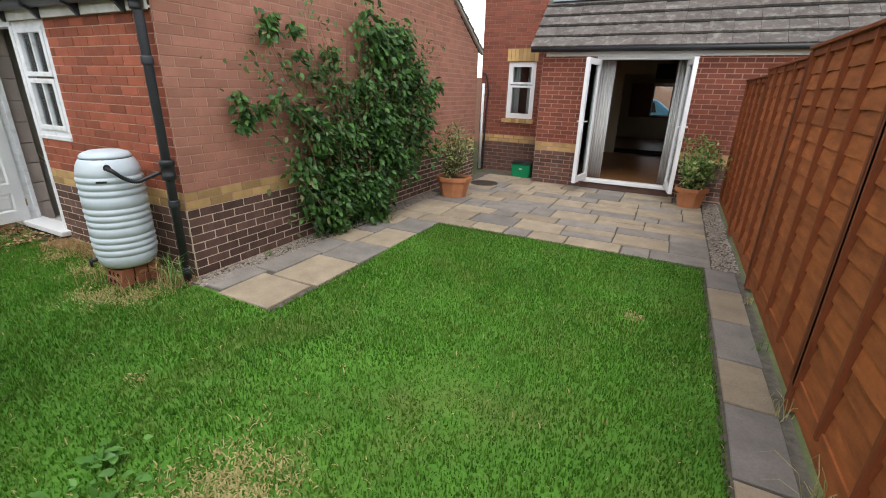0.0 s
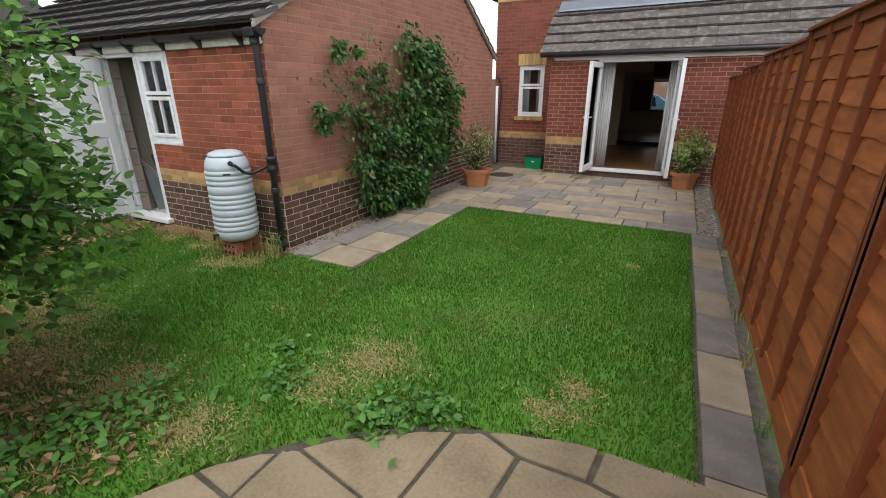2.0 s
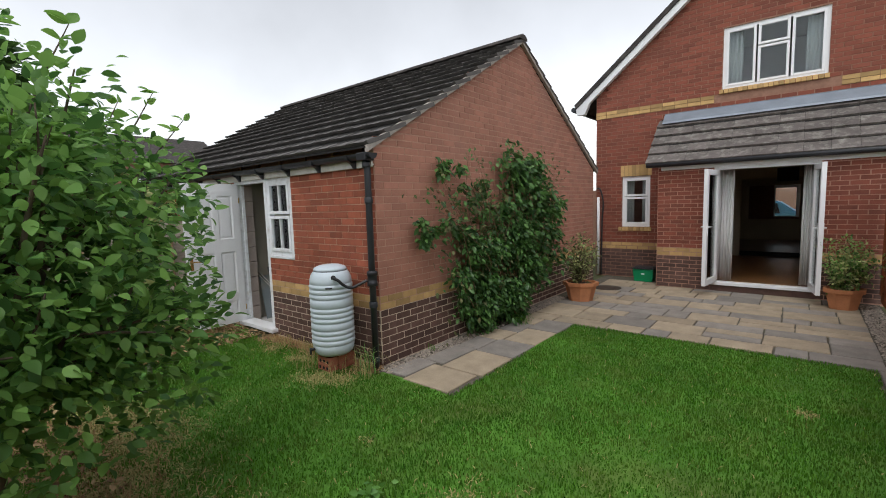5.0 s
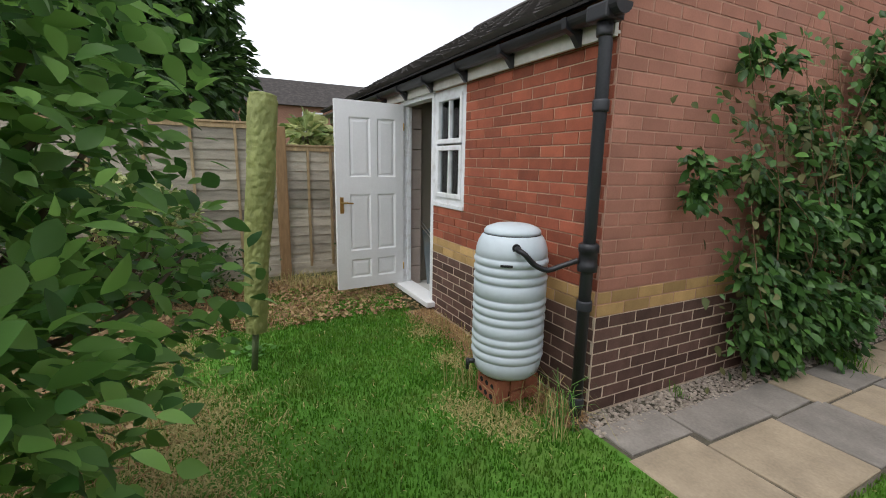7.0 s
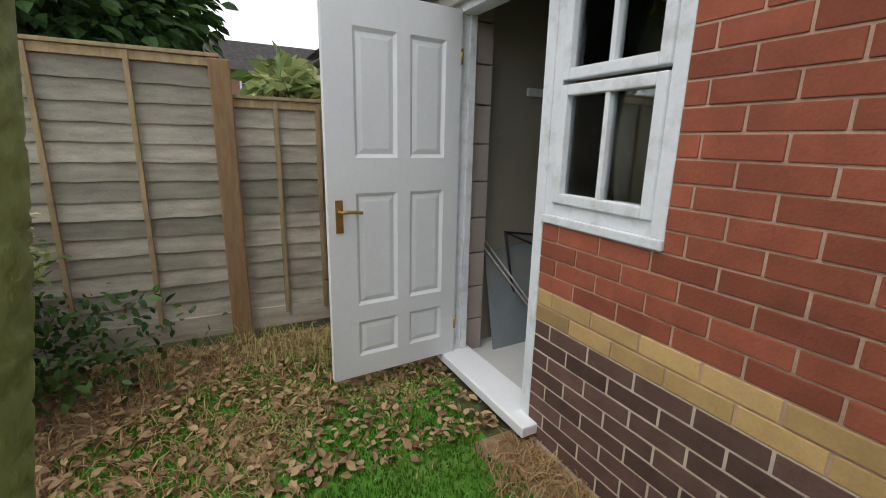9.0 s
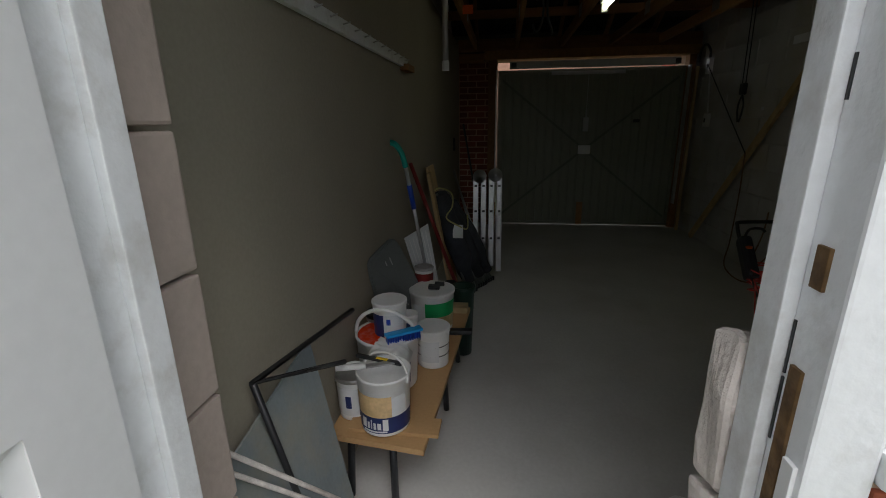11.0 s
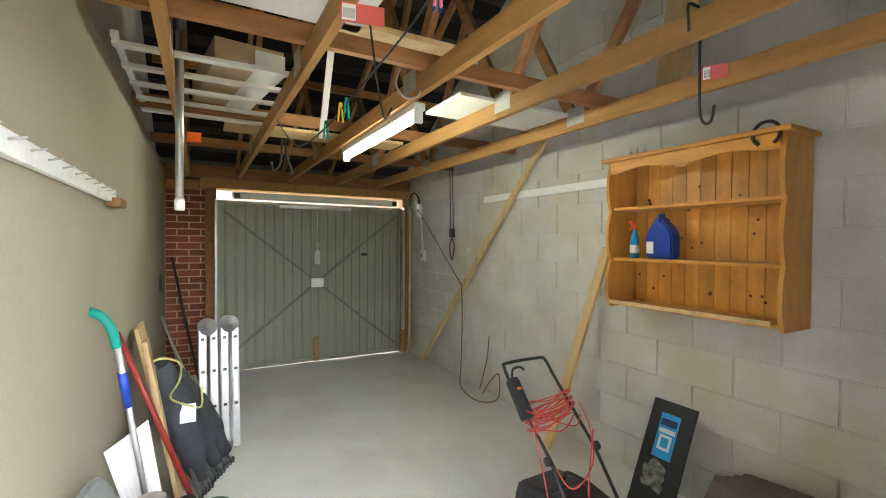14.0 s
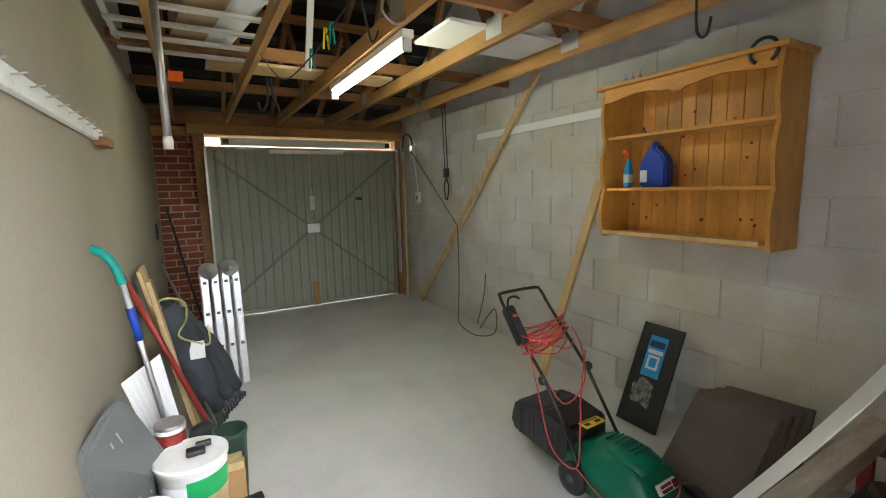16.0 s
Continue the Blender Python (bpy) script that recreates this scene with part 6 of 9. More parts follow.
box(bm, -7.0, HX, 12.0, 12.2, -0.03, 2.0)
part("wall_core", bm, M_MORTAR_RED, passage)

# ---- rooms behind the french doors ----
M_WOODFLOOR = material("polished_wood_floor", (0.25, 0.12, 0.045), 0.28, vary=0.25, scale=5, fine=40, bump=0.05, stretch=(6, 1, 1))
M_CURTAIN = material("white_curtain", (0.7, 0.7, 0.68), 0.9, vary=0.06, scale=6, bump=0.1)
room = thing("room", label="cream living room with wooden floor behind the french doors", category="room", kind="structure")
bm = bmesh.new()
box(bm, 1.5, 4.95, EY + 0.1, 16.0, 0.02, 0.13)
part("floor", bm, M_WOODFLOOR, room)
bm = bmesh.new()
box(bm, 1.45, 1.55, EY + 0.285, 16.0, 0.0, 2.5)
box(bm, 4.9, 5.0, EY + 0.285, 16.0, 0.0, 2.5)
box(bm, 1.45, 5.0, EY + 0.02, HY, 2.30, 2.36)
box(bm, 1.45, 5.0, HY - 0.02, 16.0, 2.42, 2.5)
solid_wall(bm, 1.55, 4.9, 10.6, 10.72, 0.13, 2.42, [(2.15, 3.55, 0.13, 2.1)], 'x')
solid_wall(bm, 1.45, 5.0, 15.85, 15.98, 0.13, 2.42, [(1.9, 3.3, 0.85, 2.0)], 'x')
part("walls", bm, M_ROOM, room)
bm = bmesh.new()
for s, (a, b) in ((0, (FD[0] + 0.02, FD[0] + 0.27)), (1, (FD[1] - 0.2, FD[1] - 0.02))):
    cols = []
    for i in range(25):
        x = a + (b - a) * i / 24
        yy = EY + 0.33 + 0.03 * math.sin(i * 1.5)
        cols.append([bm.verts.new((x, yy, z)) for z in (0.15, 1.2, 2.25)])
    for c, d in zip(cols, cols[1:]):
        for k in range(2):
            bm.faces.new((c[k], d[k], d[k + 1], c[k + 1])).smooth = True
geo_c = part("curtain", bm, M_CURTAIN, room, "white curtains drawn to the sides")
sol = geo_c.modifiers.new("thick", 'SOLIDIFY')
sol.thickness = 0.006
bm = bmesh.new()
box(bm, 2.9, 3.3, 9.9, 10.3, 2.0, 2.3, 0.01)
box(bm, 2.0, 3.5, 10.74, 10.8, 0.13, 0.24)
part("pelmet", bm, M_FELT, room)
window_unit("window_5", 1.9, 3.3, 16.02, 0.85, 2.0, [(0, 0.5, 0, 0.7), (0, 0.5, 0.72, 1), (0.5, 1, 0, 1)], M_UPVC, "far front window of the house", fw=0.05)
# what stands in the street beyond
car = thing("car", (2.1, 19.5, 0), label="pale blue hatchback parked in the street", category="car")
M_CAR = material("pale_blue_car_paint", (0.16, 0.42, 0.62), 0.25, vary=0.04, scale=2, bump=0.0)
bm = bmesh.new()
prism(bm, [(-2.0, -0.85, 0.3), (2.0, -0.85, 0.3), (2.05, -0.85, 0.75), (1.2, -0.85, 0.92), (0.55, -0.85, 1.42), (-1.3, -0.85, 1.45), (-1.95, -0.85, 0.9)], (0, 1.7, 0))
bmesh.ops.bevel(bm, geom=list(bm.edges), offset=0.06, segments=2, affect='EDGES')
part("body", bm, M_CAR, car)
for a, b in ((-1.2, -0.35), (-0.28, 0.5)):
    bm = bmesh.new()
    prism(bm, [(a, -0.86, 0.95), (b + 0.1, -0.86, 0.95), (b, -0.86, 1.33), (a + 0.05, -0.86, 1.33)], (0, 0.02, 0))
    part("side_window", bm, M_BLACKP, car)
for x in (-1.25, 1.3):
    for y in (-0.8, 0.8):
        bm = bmesh.new()
        tube(bm, [(x, y - 0.09, 0.29), (x, y + 0.09, 0.29)], 0.31, 20)
        part("wheel", bm, M_BLACKP, car)
street = thing("street_house", label="red brick house across the street", category="house")
bm = bmesh.new()
box(bm, -6, 12, 30, 36, -0.03, 5)
part("wall", bm, M_MORTAR_RED, street)

# ---- beyond the fences ----
far = thing("far_house", (-29.0, 3.2, 0), label="distant red brick house with grey tiled roof", category="house", rz=0)
bm = bmesh.new()
box(bm, -3, 3, -7, 7, -0.03, 4.7)
part("wall", bm, M_MORTAR_RED, far)
bm = bmesh.new()
prism(bm, [(3.35, -7.4, 4.6), (0, -7.4, 6.5), (-3.35, -7.4, 4.6)], (0, 14.8, 0))
part("roof", bm, M_TILE_J, far)
for y in (-5, -2.3, 0.3, 3.0, 5.4):
    bm = bmesh.new()
    box(bm, 3.0, 3.06, y - 0.6, y + 0.6, 3.1, 4.3, 0.02)
    w = part("window", bm, M_UPVC, far)
    for s in (-1, 1):
        bm = bmesh.new()
        box(bm, 3.055, 3.07, y + s * 0.29 - 0.22, y + s * 0.29 + 0.22, 3.2, 4.2)
        part("pane", bm, M_BLACKP, w)


def far_tree(x, y, height, radius, count, label, mat=None, low=1.0):
    t = thing("tree", (x, y, 0), label=label, category="tree", group="trees beyond the fence")
    bm = bmesh.new()
    tips, clumps = [], []
    for _ in range(30):
        a, e = random.uniform(0, 6.28), random.uniform(-0.5, 1.4)
        r = radius * random.uniform(0.55, 0.95)
        c = Vector((r * math.cos(a) * math.cos(e), r * math.sin(a) * math.cos(e), (height + low) / 2 + (height - low) / 2 * 0.9 * math.sin(e) * random.uniform(0.6, 1)))
        tips.append(tuple(c))
        clumps.append((c, radius * random.uniform(0.25, 0.42)))
    tube(bm, [(0, 0, -0.03), (0.05, 0, height * 0.25), (0, 0.05, height * 0.5)], [0.16, 0.13, 0.08], 10)
    branches(bm, (0, 0, height * 0.3), tips, 0.06, 0.2)
    part("trunk", bm, M_BARK, t)
    P, D, S = [], [], []
    for _ in range(count):
        c, r = random.choice(clumps)
        d = unit([random.gauss(0, 1) for _ in range(3)])
        q = c + d * r * random.uniform(0.5, 1.05)
        P.append(tuple(q)), D.append(tuple(d + Vector((0, 0, -0.4)))), S.append(random.uniform(0.14, 0.26))
    leaf_cloud("crown", P, D, S, mat or M_LEAF_TREE, t, 0.6, rounded=False)
    return t


random.seed(21)
far_tree(-8.4, -3.1, 5.1, 2.3, 16000, "large dark green tree behind the fence", low=1.2)
far_tree(-8.0, -6.4, 6.0, 2.6, 14000, "large dark green tree behind the fence", low=1.2)
far_tree(-5.6, -0.4, 2.1, 0.7, 900, "yellow-green garden bush behind the fence", M_LEAF_VAR, low=0.8)

# ---- garage interior ----
M_GDOOR = material("grey_green_metal_door", (0.235, 0.245, 0.19), 0.5, vary=0.07, scale=3, fine=60, bump=0.05, stain=0.2, stain_col=(0.25, 0.25, 0.19), stain_scale=2)
M_BRACE = material("dull_steel_strip", (0.16, 0.165, 0.135), 0.5, metal=0.2, vary=0.12, scale=8, bump=0.05)
M_STEEL = material("galvanised_steel", (0.5, 0.5, 0.5), 0.4, metal=0.8, vary=0.15, scale=12, bump=0.1)
M_ALU = material("brushed_aluminium", (0.47, 0.48, 0.5), 0.38, metal=0.75, vary=0.1, scale=20, bump=0.08)
M_PINE = material("orange_pine", (0.60, 0.285, 0.055), 0.42, vary=0.26, scale=3.5, fine=50, bump=0.1, stretch=(4, 4, 0.7), random_src="object", spread=(0.85, 1.15), stain=0.3, stain_col=(0.3, 0.12, 0.03), stain_scale=14)
M_PINE_H = material("orange_pine_rail", (0.60, 0.285, 0.055), 0.42, vary=0.26, scale=3.5, fine=50, bump=0.1, stretch=(4, 0.7, 4), random_src="object", spread=(0.9, 1.1))
M_PALEWOOD = material("pale_softwood", (0.52, 0.37, 0.19), 0.7, vary=0.2, scale=5, fine=50, bump=0.15, stretch=(3, 3, 0.6), random_src="object", spread=(0.85, 1.15))
M_GREYWOOD = material("grey_weathered_wood", (0.60, 0.565, 0.53), 0.85, vary=0.3, scale=5, fine=60, bump=0.4, stretch=(0.6, 5, 5), stain=0.3, stain_col=(0.3, 0.17, 0.1), stain_scale=5)
M_MDF = material("brown_board", (0.46, 0.28, 0.13), 0.7, vary=0.12, scale=4, bump=0.08)
M_WPLAS = material("white_plastic", (0.78, 0.78, 0.77), 0.35, vary=0.05, scale=8, bump=0.03, stain=0.2, stain_col=(0.55, 0.54, 0.5), stain_scale=9)
M_NAVY = material("navy_label", (0.015, 0.03, 0.12), 0.4, vary=0.1, bump=0)
M_REDPAINT = material("wet_red_paint", (0.8, 0.06, 0.015), 0.22, vary=0.1, scale=9, bump=0.2, stain=0.5, stain_col=(0.8, 0.45, 0.4), stain_scale=14)
M_GREENLAB = material("green_label", (0.01, 0.3, 0.09), 0.4, vary=0.1, bump=0)
M_TAN = material("tan_label", (0.6, 0.42, 0.22), 0.5, vary=0.25, scale=16, bump=0)
M_INK = material("dark_print", (0.03, 0.03, 0.035), 0.5, vary=0.1, bump=0)
M_BLUEP = material("blue_plastic", (0.01, 0.05, 0.38), 0.35, vary=0.12, scale=6, bump=0.05)
M_CYAN = material("pale_blue_plastic_bottle", (0.02, 0.30, 0.65), 0.3, vary=0.08, bump=0.02)
M_ORANGE = material("orange_plastic", (0.8, 0.13, 0.02), 0.35, vary=0.08, bump=0.02)
M_TEAL = material("teal_grip", (0.0, 0.27, 0.23), 0.5, vary=0.1, bump=0.05)
M_GREYP = material("slate_grey_plastic", (0.15, 0.165, 0.165), 0.5, vary=0.12, scale=5, bump=0.08)
M_MOWER = material("dark_green_plastic", (0.0, 0.125, 0.075), 0.33, vary=0.1, scale=5, bump=0.04)
M_CABLE_R = material("red_cable", (0.62, 0.07, 0.06), 0.45, vary=0.1, bump=0)
M_YELLOW = material("yellow_label", (0.8, 0.55, 0.02), 0.5, vary=0.06, bump=0)
M_CLOTH = material("dark_grey_nylon", (0.04, 0.045, 0.055), 0.8, vary=0.3, scale=12, bump=0.5)
M_RED = material("red_enamel", (0.22, 0.018, 0.016), 0.45, vary=0.2, scale=8, bump=0.1, stain=0.4, stain_col=(0.1, 0.06, 0.04), stain_scale=8)
M_STONE = material("dark_roof_tile_spare", (0.12, 0.095, 0.085), 0.85, vary=0.2, scale=6, fine=80, bump=0.3)
M_CARD = material("cardboard", (0.44, 0.33, 0.21), 0.85, vary=0.1, scale=6, bump=0.1)
M_SHEET = material("white_board", (0.66, 0.67, 0.68), 0.6, vary=0.05, scale=3, bump=0.03)
M_CHORD = material("planed_truss_timber", (0.37, 0.195, 0.062), 0.65, vary=0.25, scale=3.5, fine=50, bump=0.15, stretch=(6, 0.8, 6), random_src="object", spread=(0.75, 1.15))

# trusses
CZ0, CZ1 = 2.225, 2.32
TRUSS_X = (-0.72, -1.27, -1.83, -2.36, -2.86)
t0 = None
for x in TRUSS_X:
    tr = thing("roof_truss", (x, 0, 0), label="softwood roof truss with W webs under the roof", category="roof truss", group="garage roof trusses")
    bm = bmesh.new()
    box(bm, -0.0175, 0.0175, 0.03, 6.02, CZ0, CZ1, 0.002)
    part("bottom_chord", bm, M_CHORD, tr)
    for s in (0, 1):
        def yy(v):
            return 2 * RY - v if s else v
        bm = bmesh.new()
        bar(bm, (0, yy(0.05), roof_z(0.05) - 0.03), (0, yy(RY), RZ - 0.04), 0.035, 0.085, up=(0, 0, 1))
        part("rafter", bm, M_TIMBER, tr)
        for a, b, za, zb in ((2.0, 1.45, 2.3, roof_z(1.45) - 0.06), (2.05, RY - 0.02, 2.3, RZ - 0.1)):
            bm = bmesh.new()
            bar(bm, (0, yy(a), za), (0, yy(b), zb), 0.034, 0.07)
            part("web", bm, M_TIMBER, tr)
        for px in (-0.019, 0.019):
            bm = bmesh.new()
            box(bm, px - 0.001, px + 0.001, yy(2.02) - 0.07, yy(2.02) + 0.07, CZ0 + 0.03, CZ1 + 0.04)
            part("nail_plate", bm, M_STEEL, tr)
for y, z in ((1.87, 2.322), (3.2, 2.322), (4.3, 2.322)):
    bm = bmesh.new()
    box(bm, -3.1, -0.42 if y < 2 else -0.28, y - 0.02, y + 0.02, z, z + 0.075, 0.002)
    b = tagged(part("binder", bm, M_TIMBER_X), "rough timber binder laid across the truss chords", "timber", "garage binders")
for y in (1.5, 4.5):
    bm = bmesh.new()
    box(bm, -3.1, -0.26, y - 0.02, y + 0.02, roof_z(y) - 0.16, roof_z(y) - 0.09)
    tagged(part("binder", bm, M_TIMBER_X), "rough timber binder high in the roof", "timber", "garage binders")
brd = thing("roof_board", label="wide pale board standing against the gable in the roof", category="board")
bm = bmesh.new()
bar(bm, (-0.40, 1.62, 2.40), (-0.36, 1.55, 3.12), 0.03, 0.2, 0.003, up=(0, 1, 0))
part("plank", bm, M_PALEWOOD, brd)

# fluorescent light
lamp = thing("strip_light", (-1.79, 0, 0), label="lit white fluorescent strip light fixed under a chord", category="strip light")
bm = bmesh.new()
box(bm, -0.03, 0.03, 2.02, 3.30, 2.185, 2.222, 0.004)
part("housing", bm, M_WPLAS, lamp)
for y in (2.03, 3.27):
    bm = bmesh.new()
    box(bm, -0.022, 0.022, y, y + 0.025, 2.125, 2.187, 0.003)
    part("end_cap", bm, M_WPLAS, lamp)
M_TUBE = bpy.data.materials.new("lit_fluorescent_tube")
M_TUBE.use_nodes = True
tb = M_TUBE.node_tree.nodes["Principled BSDF"]
tb.inputs["Emission Color"].default_value = (0.93, 0.95, 0.68, 1)
tb.inputs["Emission Strength"].default_value = 1.65
bm = bmesh.new()
tube(bm, [(0, 2.055, 2.155), (0, 3.27, 2.155)], 0.017, 14)
part("tube", bm, M_TUBE, lamp)

# boards and oddments on the chords
def flat(name, label, cat, x0, x1, y0, y1, z0, z1, mat, bevel=0.002, group=""):
    bm = bmesh.new()
    box(bm, x0, x1, y0, y1, z0, z1, bevel)
    return tagged(part(name, bm, mat), label, cat, group)


sh = flat("white_sheet", "white board laid across the truss chords", "board", -2.93, -2.22, 0.5, 1.68, CZ1 + 0.001, CZ1 + 0.02, M_SHEET)
flat("white_board", "white panel laid on chords beside the strip light", "board", -1.52, -0.62, 2.08, 2.5, CZ1 + 0.001, CZ1 + 0.02, M_SHEET)
flat("white_board", "white panel laid across the far truss chords", "board", -2.6, -1.3, 3.35, 3.62, CZ1 + 0.001, CZ1 + 0.022, M_PALEWOOD)
rack = thing("slatted_rack", (0, 0, 0), label="white slatted rack lying on the truss chords", category="rack")
for k in range(5):
    bm = bmesh.new()
    y = 2.25 + k * 0.26
    box(bm, -3.06, -2.3, y, y + 0.045, CZ1 + 0.001, CZ1 + 0.02, 0.003)
    part("slat", bm, M_SHEET, rack)
for x in (-3.06, -2.34):
    bm = bmesh.new()
    box(bm, x, x + 0.03, 2.22, 3.36, CZ1 + 0.02, CZ1 + 0.045, 0.003)
    part("side_rail", bm, M_SHEET, rack)
cb = thing("cardboard_box", (-2.58, 2.75, CZ1 + 0.047), label="flattened cardboard and white packing on the rack", category="box", rz=8)
bm = bmesh.new()
box(bm, -0.16, 0.16, -0.36, 0.36, 0, 0.12, 0.004)
part("box", bm, M_CARD, cb)
bm = bmesh.new()
box(bm, 0.02, 0.165, -0.365, 0.365, -0.002, 0.10, 0.002)
part("label", bm, M_SHEET, cb)
flat("cross_batten", "pale batten laid across the chords", "batten", -2.36, -1.75, 1.62, 1.7, CZ1 + 0.001, CZ1 + 0.025, M_PALEWOOD)
pole = thing("extension_pole", (-2.825, 2.3, 0), label="grey extension pole hanging from a roof chord", category="pole")
bm = bmesh.new()
tube(bm, [(0, 0, 1.70), (0, 0, 2.44)], 0.0165, 12)
part("tube", bm, M_ALU, pole)
bm = bmesh.new()
tube(bm, [(0, 0, 2.44), (0, 0, 2.60)], 0.02, 12)
part("grip", bm, M_BLACKP, pole)
bm = bmesh.new()
lathe(bm, [(0.02, 1.66), (0.021, 1.70), (0.017, 1.715)], 12)
part("tip", bm, M_WPLAS, pole)


def line_thing(name, label, cat, pts, r, mat, n=8, seg=8, sub=None):
    t = thing(name, label=label, category=cat)
    bm = bmesh.new()
    tube(bm, curve(pts, n) if n else pts, r, seg)
    part(sub or "strand", bm, mat, t)
    return t


line_thing("s_hook", "black metal S-hook hanging from a roof chord", "hook", [(-1.30, 0.955, 2.25), (-1.305, 0.955, 2.335), (-1.27, 0.955, 2.345), (-1.238, 0.955, 2.325), (-1.238, 0.953, 2.15), (-1.24, 0.948, 1.99), (-1.235, 0.935, 1.945), (-1.23, 0.915, 1.95), (-1.23, 0.905, 2.0)], 0.0048, M_BLACKP, sub="hook")


def price_tag(x, y, z, w, h, label, rz=0):
    t = thing("price_tag", (x, y, z), label=label, category="tag", group="tags on the chords", rz=rz)
    for nm, a0, a1, m in (("card", -w / 2, w / 2, M_TAGRED), ("barcode_panel", -w / 2 + 0.004, -w / 2 + w * 0.34, M_SHEET)):
        bm = bmesh.new()
        d = 0.0 if nm == "card" else 0.0012
        box(bm, a0, a1, -0.001 - d, 0.001, -h / 2 + d * 4, h / 2 - d * 4)
        p = part(nm, bm, m, t)
    for k in range(6):
        bm = bmesh.new()
        xx = -w / 2 + 0.008 + k * w * 0.045
        box(bm, xx, xx + w * 0.02, -0.0032, -0.0022, -h * 0.3, h * 0.2)
        part("bar", bm, M_INK, p)
    return t


M_TAGRED = material("faded_red_card", (0.52, 0.10, 0.085), 0.6, vary=0.1, bump=0.02)
price_tag(-1.232, 0.905, 2.11, 0.075, 0.05, "faded red and white barcode tag on the hook", rz=-62)
price_tag(-2.335, 1.275, 2.185, 0.125, 0.055, "faded red and white barcode tag under a chord", rz=-12)
flat("price_tag", "orange tag hanging from a chord", "tag", -2.82, -2.74, 3.3, 3.303, 2.16, 2.222, M_ORANGE)
cordr = line_thing("washing_line", "thin dark line with clothes pegs under the roof", "cord", [(-2.26, 0.62, 2.27), (-2.229, 0.867, 2.228), (-2.201, 1.071, 2.201), (-2.195, 1.334, 2.165), (-2.252, 1.729, 2.06), (-2.286, 1.914, 2.004), (-2.33, 2.3, 2.0), (-2.36, 2.75, 2.24)], 0.0035, M_BLACKP)
M_PINKP = material("pink_plastic", (0.75, 0.22, 0.38), 0.4, vary=0.05, bump=0.02)
for px, m in (((-2.205, 1.06, 2.205), M_PINKP), ((-2.20, 1.075, 2.20), M_BLUEP), ((-2.226, 0.885, 2.23), M_TEAL), ((-2.228, 0.865, 2.235), M_YELLOW), ((-2.25, 1.72, 2.07), M_TEAL), ((-2.262, 1.76, 2.06), M_YELLOW), ((-2.284, 1.90, 2.02), M_TEAL)):
    pg = thing("clothes_peg", px, label="small coloured plastic clothes peg on the line", category="peg", group="clothes pegs")
    for s in (-1, 1):
        bm = bmesh.new()
        bar(bm, (s * 0.003, 0, 0.015), (s * 0.010, 0, -0.062), 0.010, 0.006, 0.001, up=(1, 0, 0))
        part("jaw", bm, m, pg)
for pts, lab in (([(-2.20, 3.6, 2.3), (-2.2, 3.6, 2.2), (-2.22, 3.58, 2.1), (-2.26, 3.57, 2.06), (-2.28, 3.56, 2.12)], "black hook"), ([(-2.17, 3.62, 2.3), (-2.16, 3.62, 2.18), (-2.13, 3.62, 2.1), (-2.12, 3.62, 2.05)], "black strap")):
    line_thing("hanging_hook", "black metal hook hung over a roof chord", "hook", pts, 0.009, M_BLACKP, sub="hook")
line_thing("bungee_cord", "dark cord hanging down from the chord", "cord", [(-2.24, 1.5, 2.32), (-2.2, 1.52, 2.1), (-2.16, 1.55, 1.98), (-2.12, 1.58, 2.03)], 0.004, M_BLACKP)
line_thing("cable_loop", "grey curved wire loop hanging from a binder", "wire", [(-1.95, 1.9, 2.32), (-1.97, 1.9, 2.24), (-1.92, 1.9, 2.19), (-1.85, 1.9, 2.22), (-1.84, 1.9, 2.32)], 0.005, M_STEEL)

strip = thing("hanging_strip", label="white plastic strip hanging from a roof chord", category="strip")
bm = bmesh.new()
bar(bm, (-2.215, 2.083, 2.43), (-2.206, 2.3, 2.05), 0.03, 0.012, 0.002, up=(0, 1, 0))
part("strip", bm, M_UPVC, strip)
# garage door
gd = thing("garage_door", (-1.475, 5.60, 0.04), label="grey-green metal up-and-over garage door with diagonal braces", category="garage door")
bm = bmesh.new()
W2, H = 1.105, 1.945
prof = []
n = 21
for k in range(n):
    x0 = -W2 + 2 * W2 * k / n
    w = 2 * W2 / n
    prof += [(x0, 0.0), (x0 + w * 0.72, 0.0), (x0 + w * 0.78, -0.014), (x0 + w * 0.94, -0.014)]
prof.append((W2, 0.0))
vsa = [bm.verts.new((x, y, 0)) for x, y in prof]
vsb = [bm.verts.new((x, y, H)) for x, y in prof]
for k in range(len(prof) - 1):
    bm.faces.new((vsa[k], vsa[k + 1], vsb[k + 1], vsb[k]))
skin = part("panel", bm, M_GDOOR, gd)
sm = skin.modifiers.new("thick", 'SOLIDIFY')
sm.thickness, sm.offset = 0.004, 1
for nm, a, b, w in (("frame_rail", (-W2, -0.03, 0.02), (W2, -0.03, 0.02), 0.035), ("frame_rail", (-W2, -0.03, H - 0.02), (W2, -0.03, H - 0.02), 0.035)):
    bm = bmesh.new()
    bar(bm, a, b, 0.025, w)
    part(nm, bm, M_GDOOR, gd)
for x in (-W2 + 0.015, W2 - 0.015):
    bm = bmesh.new()
    bar(bm, (x, -0.03, 0.04), (x, -0.03, H - 0.04), 0.03, 0.03, up=(0, 1, 0))
    part("frame_stile", bm, M_GDOOR, gd)
for sx in (-1, 1):
    for z in (0.12, H - 0.12):
        bm = bmesh.new()
        bar(bm, (0, -0.028, 0.98), (sx * (W2 - 0.06), -0.028, z), 0.02, 0.028)
        part("brace", bm, M_BRACE, gd)
bm = bmesh.new()
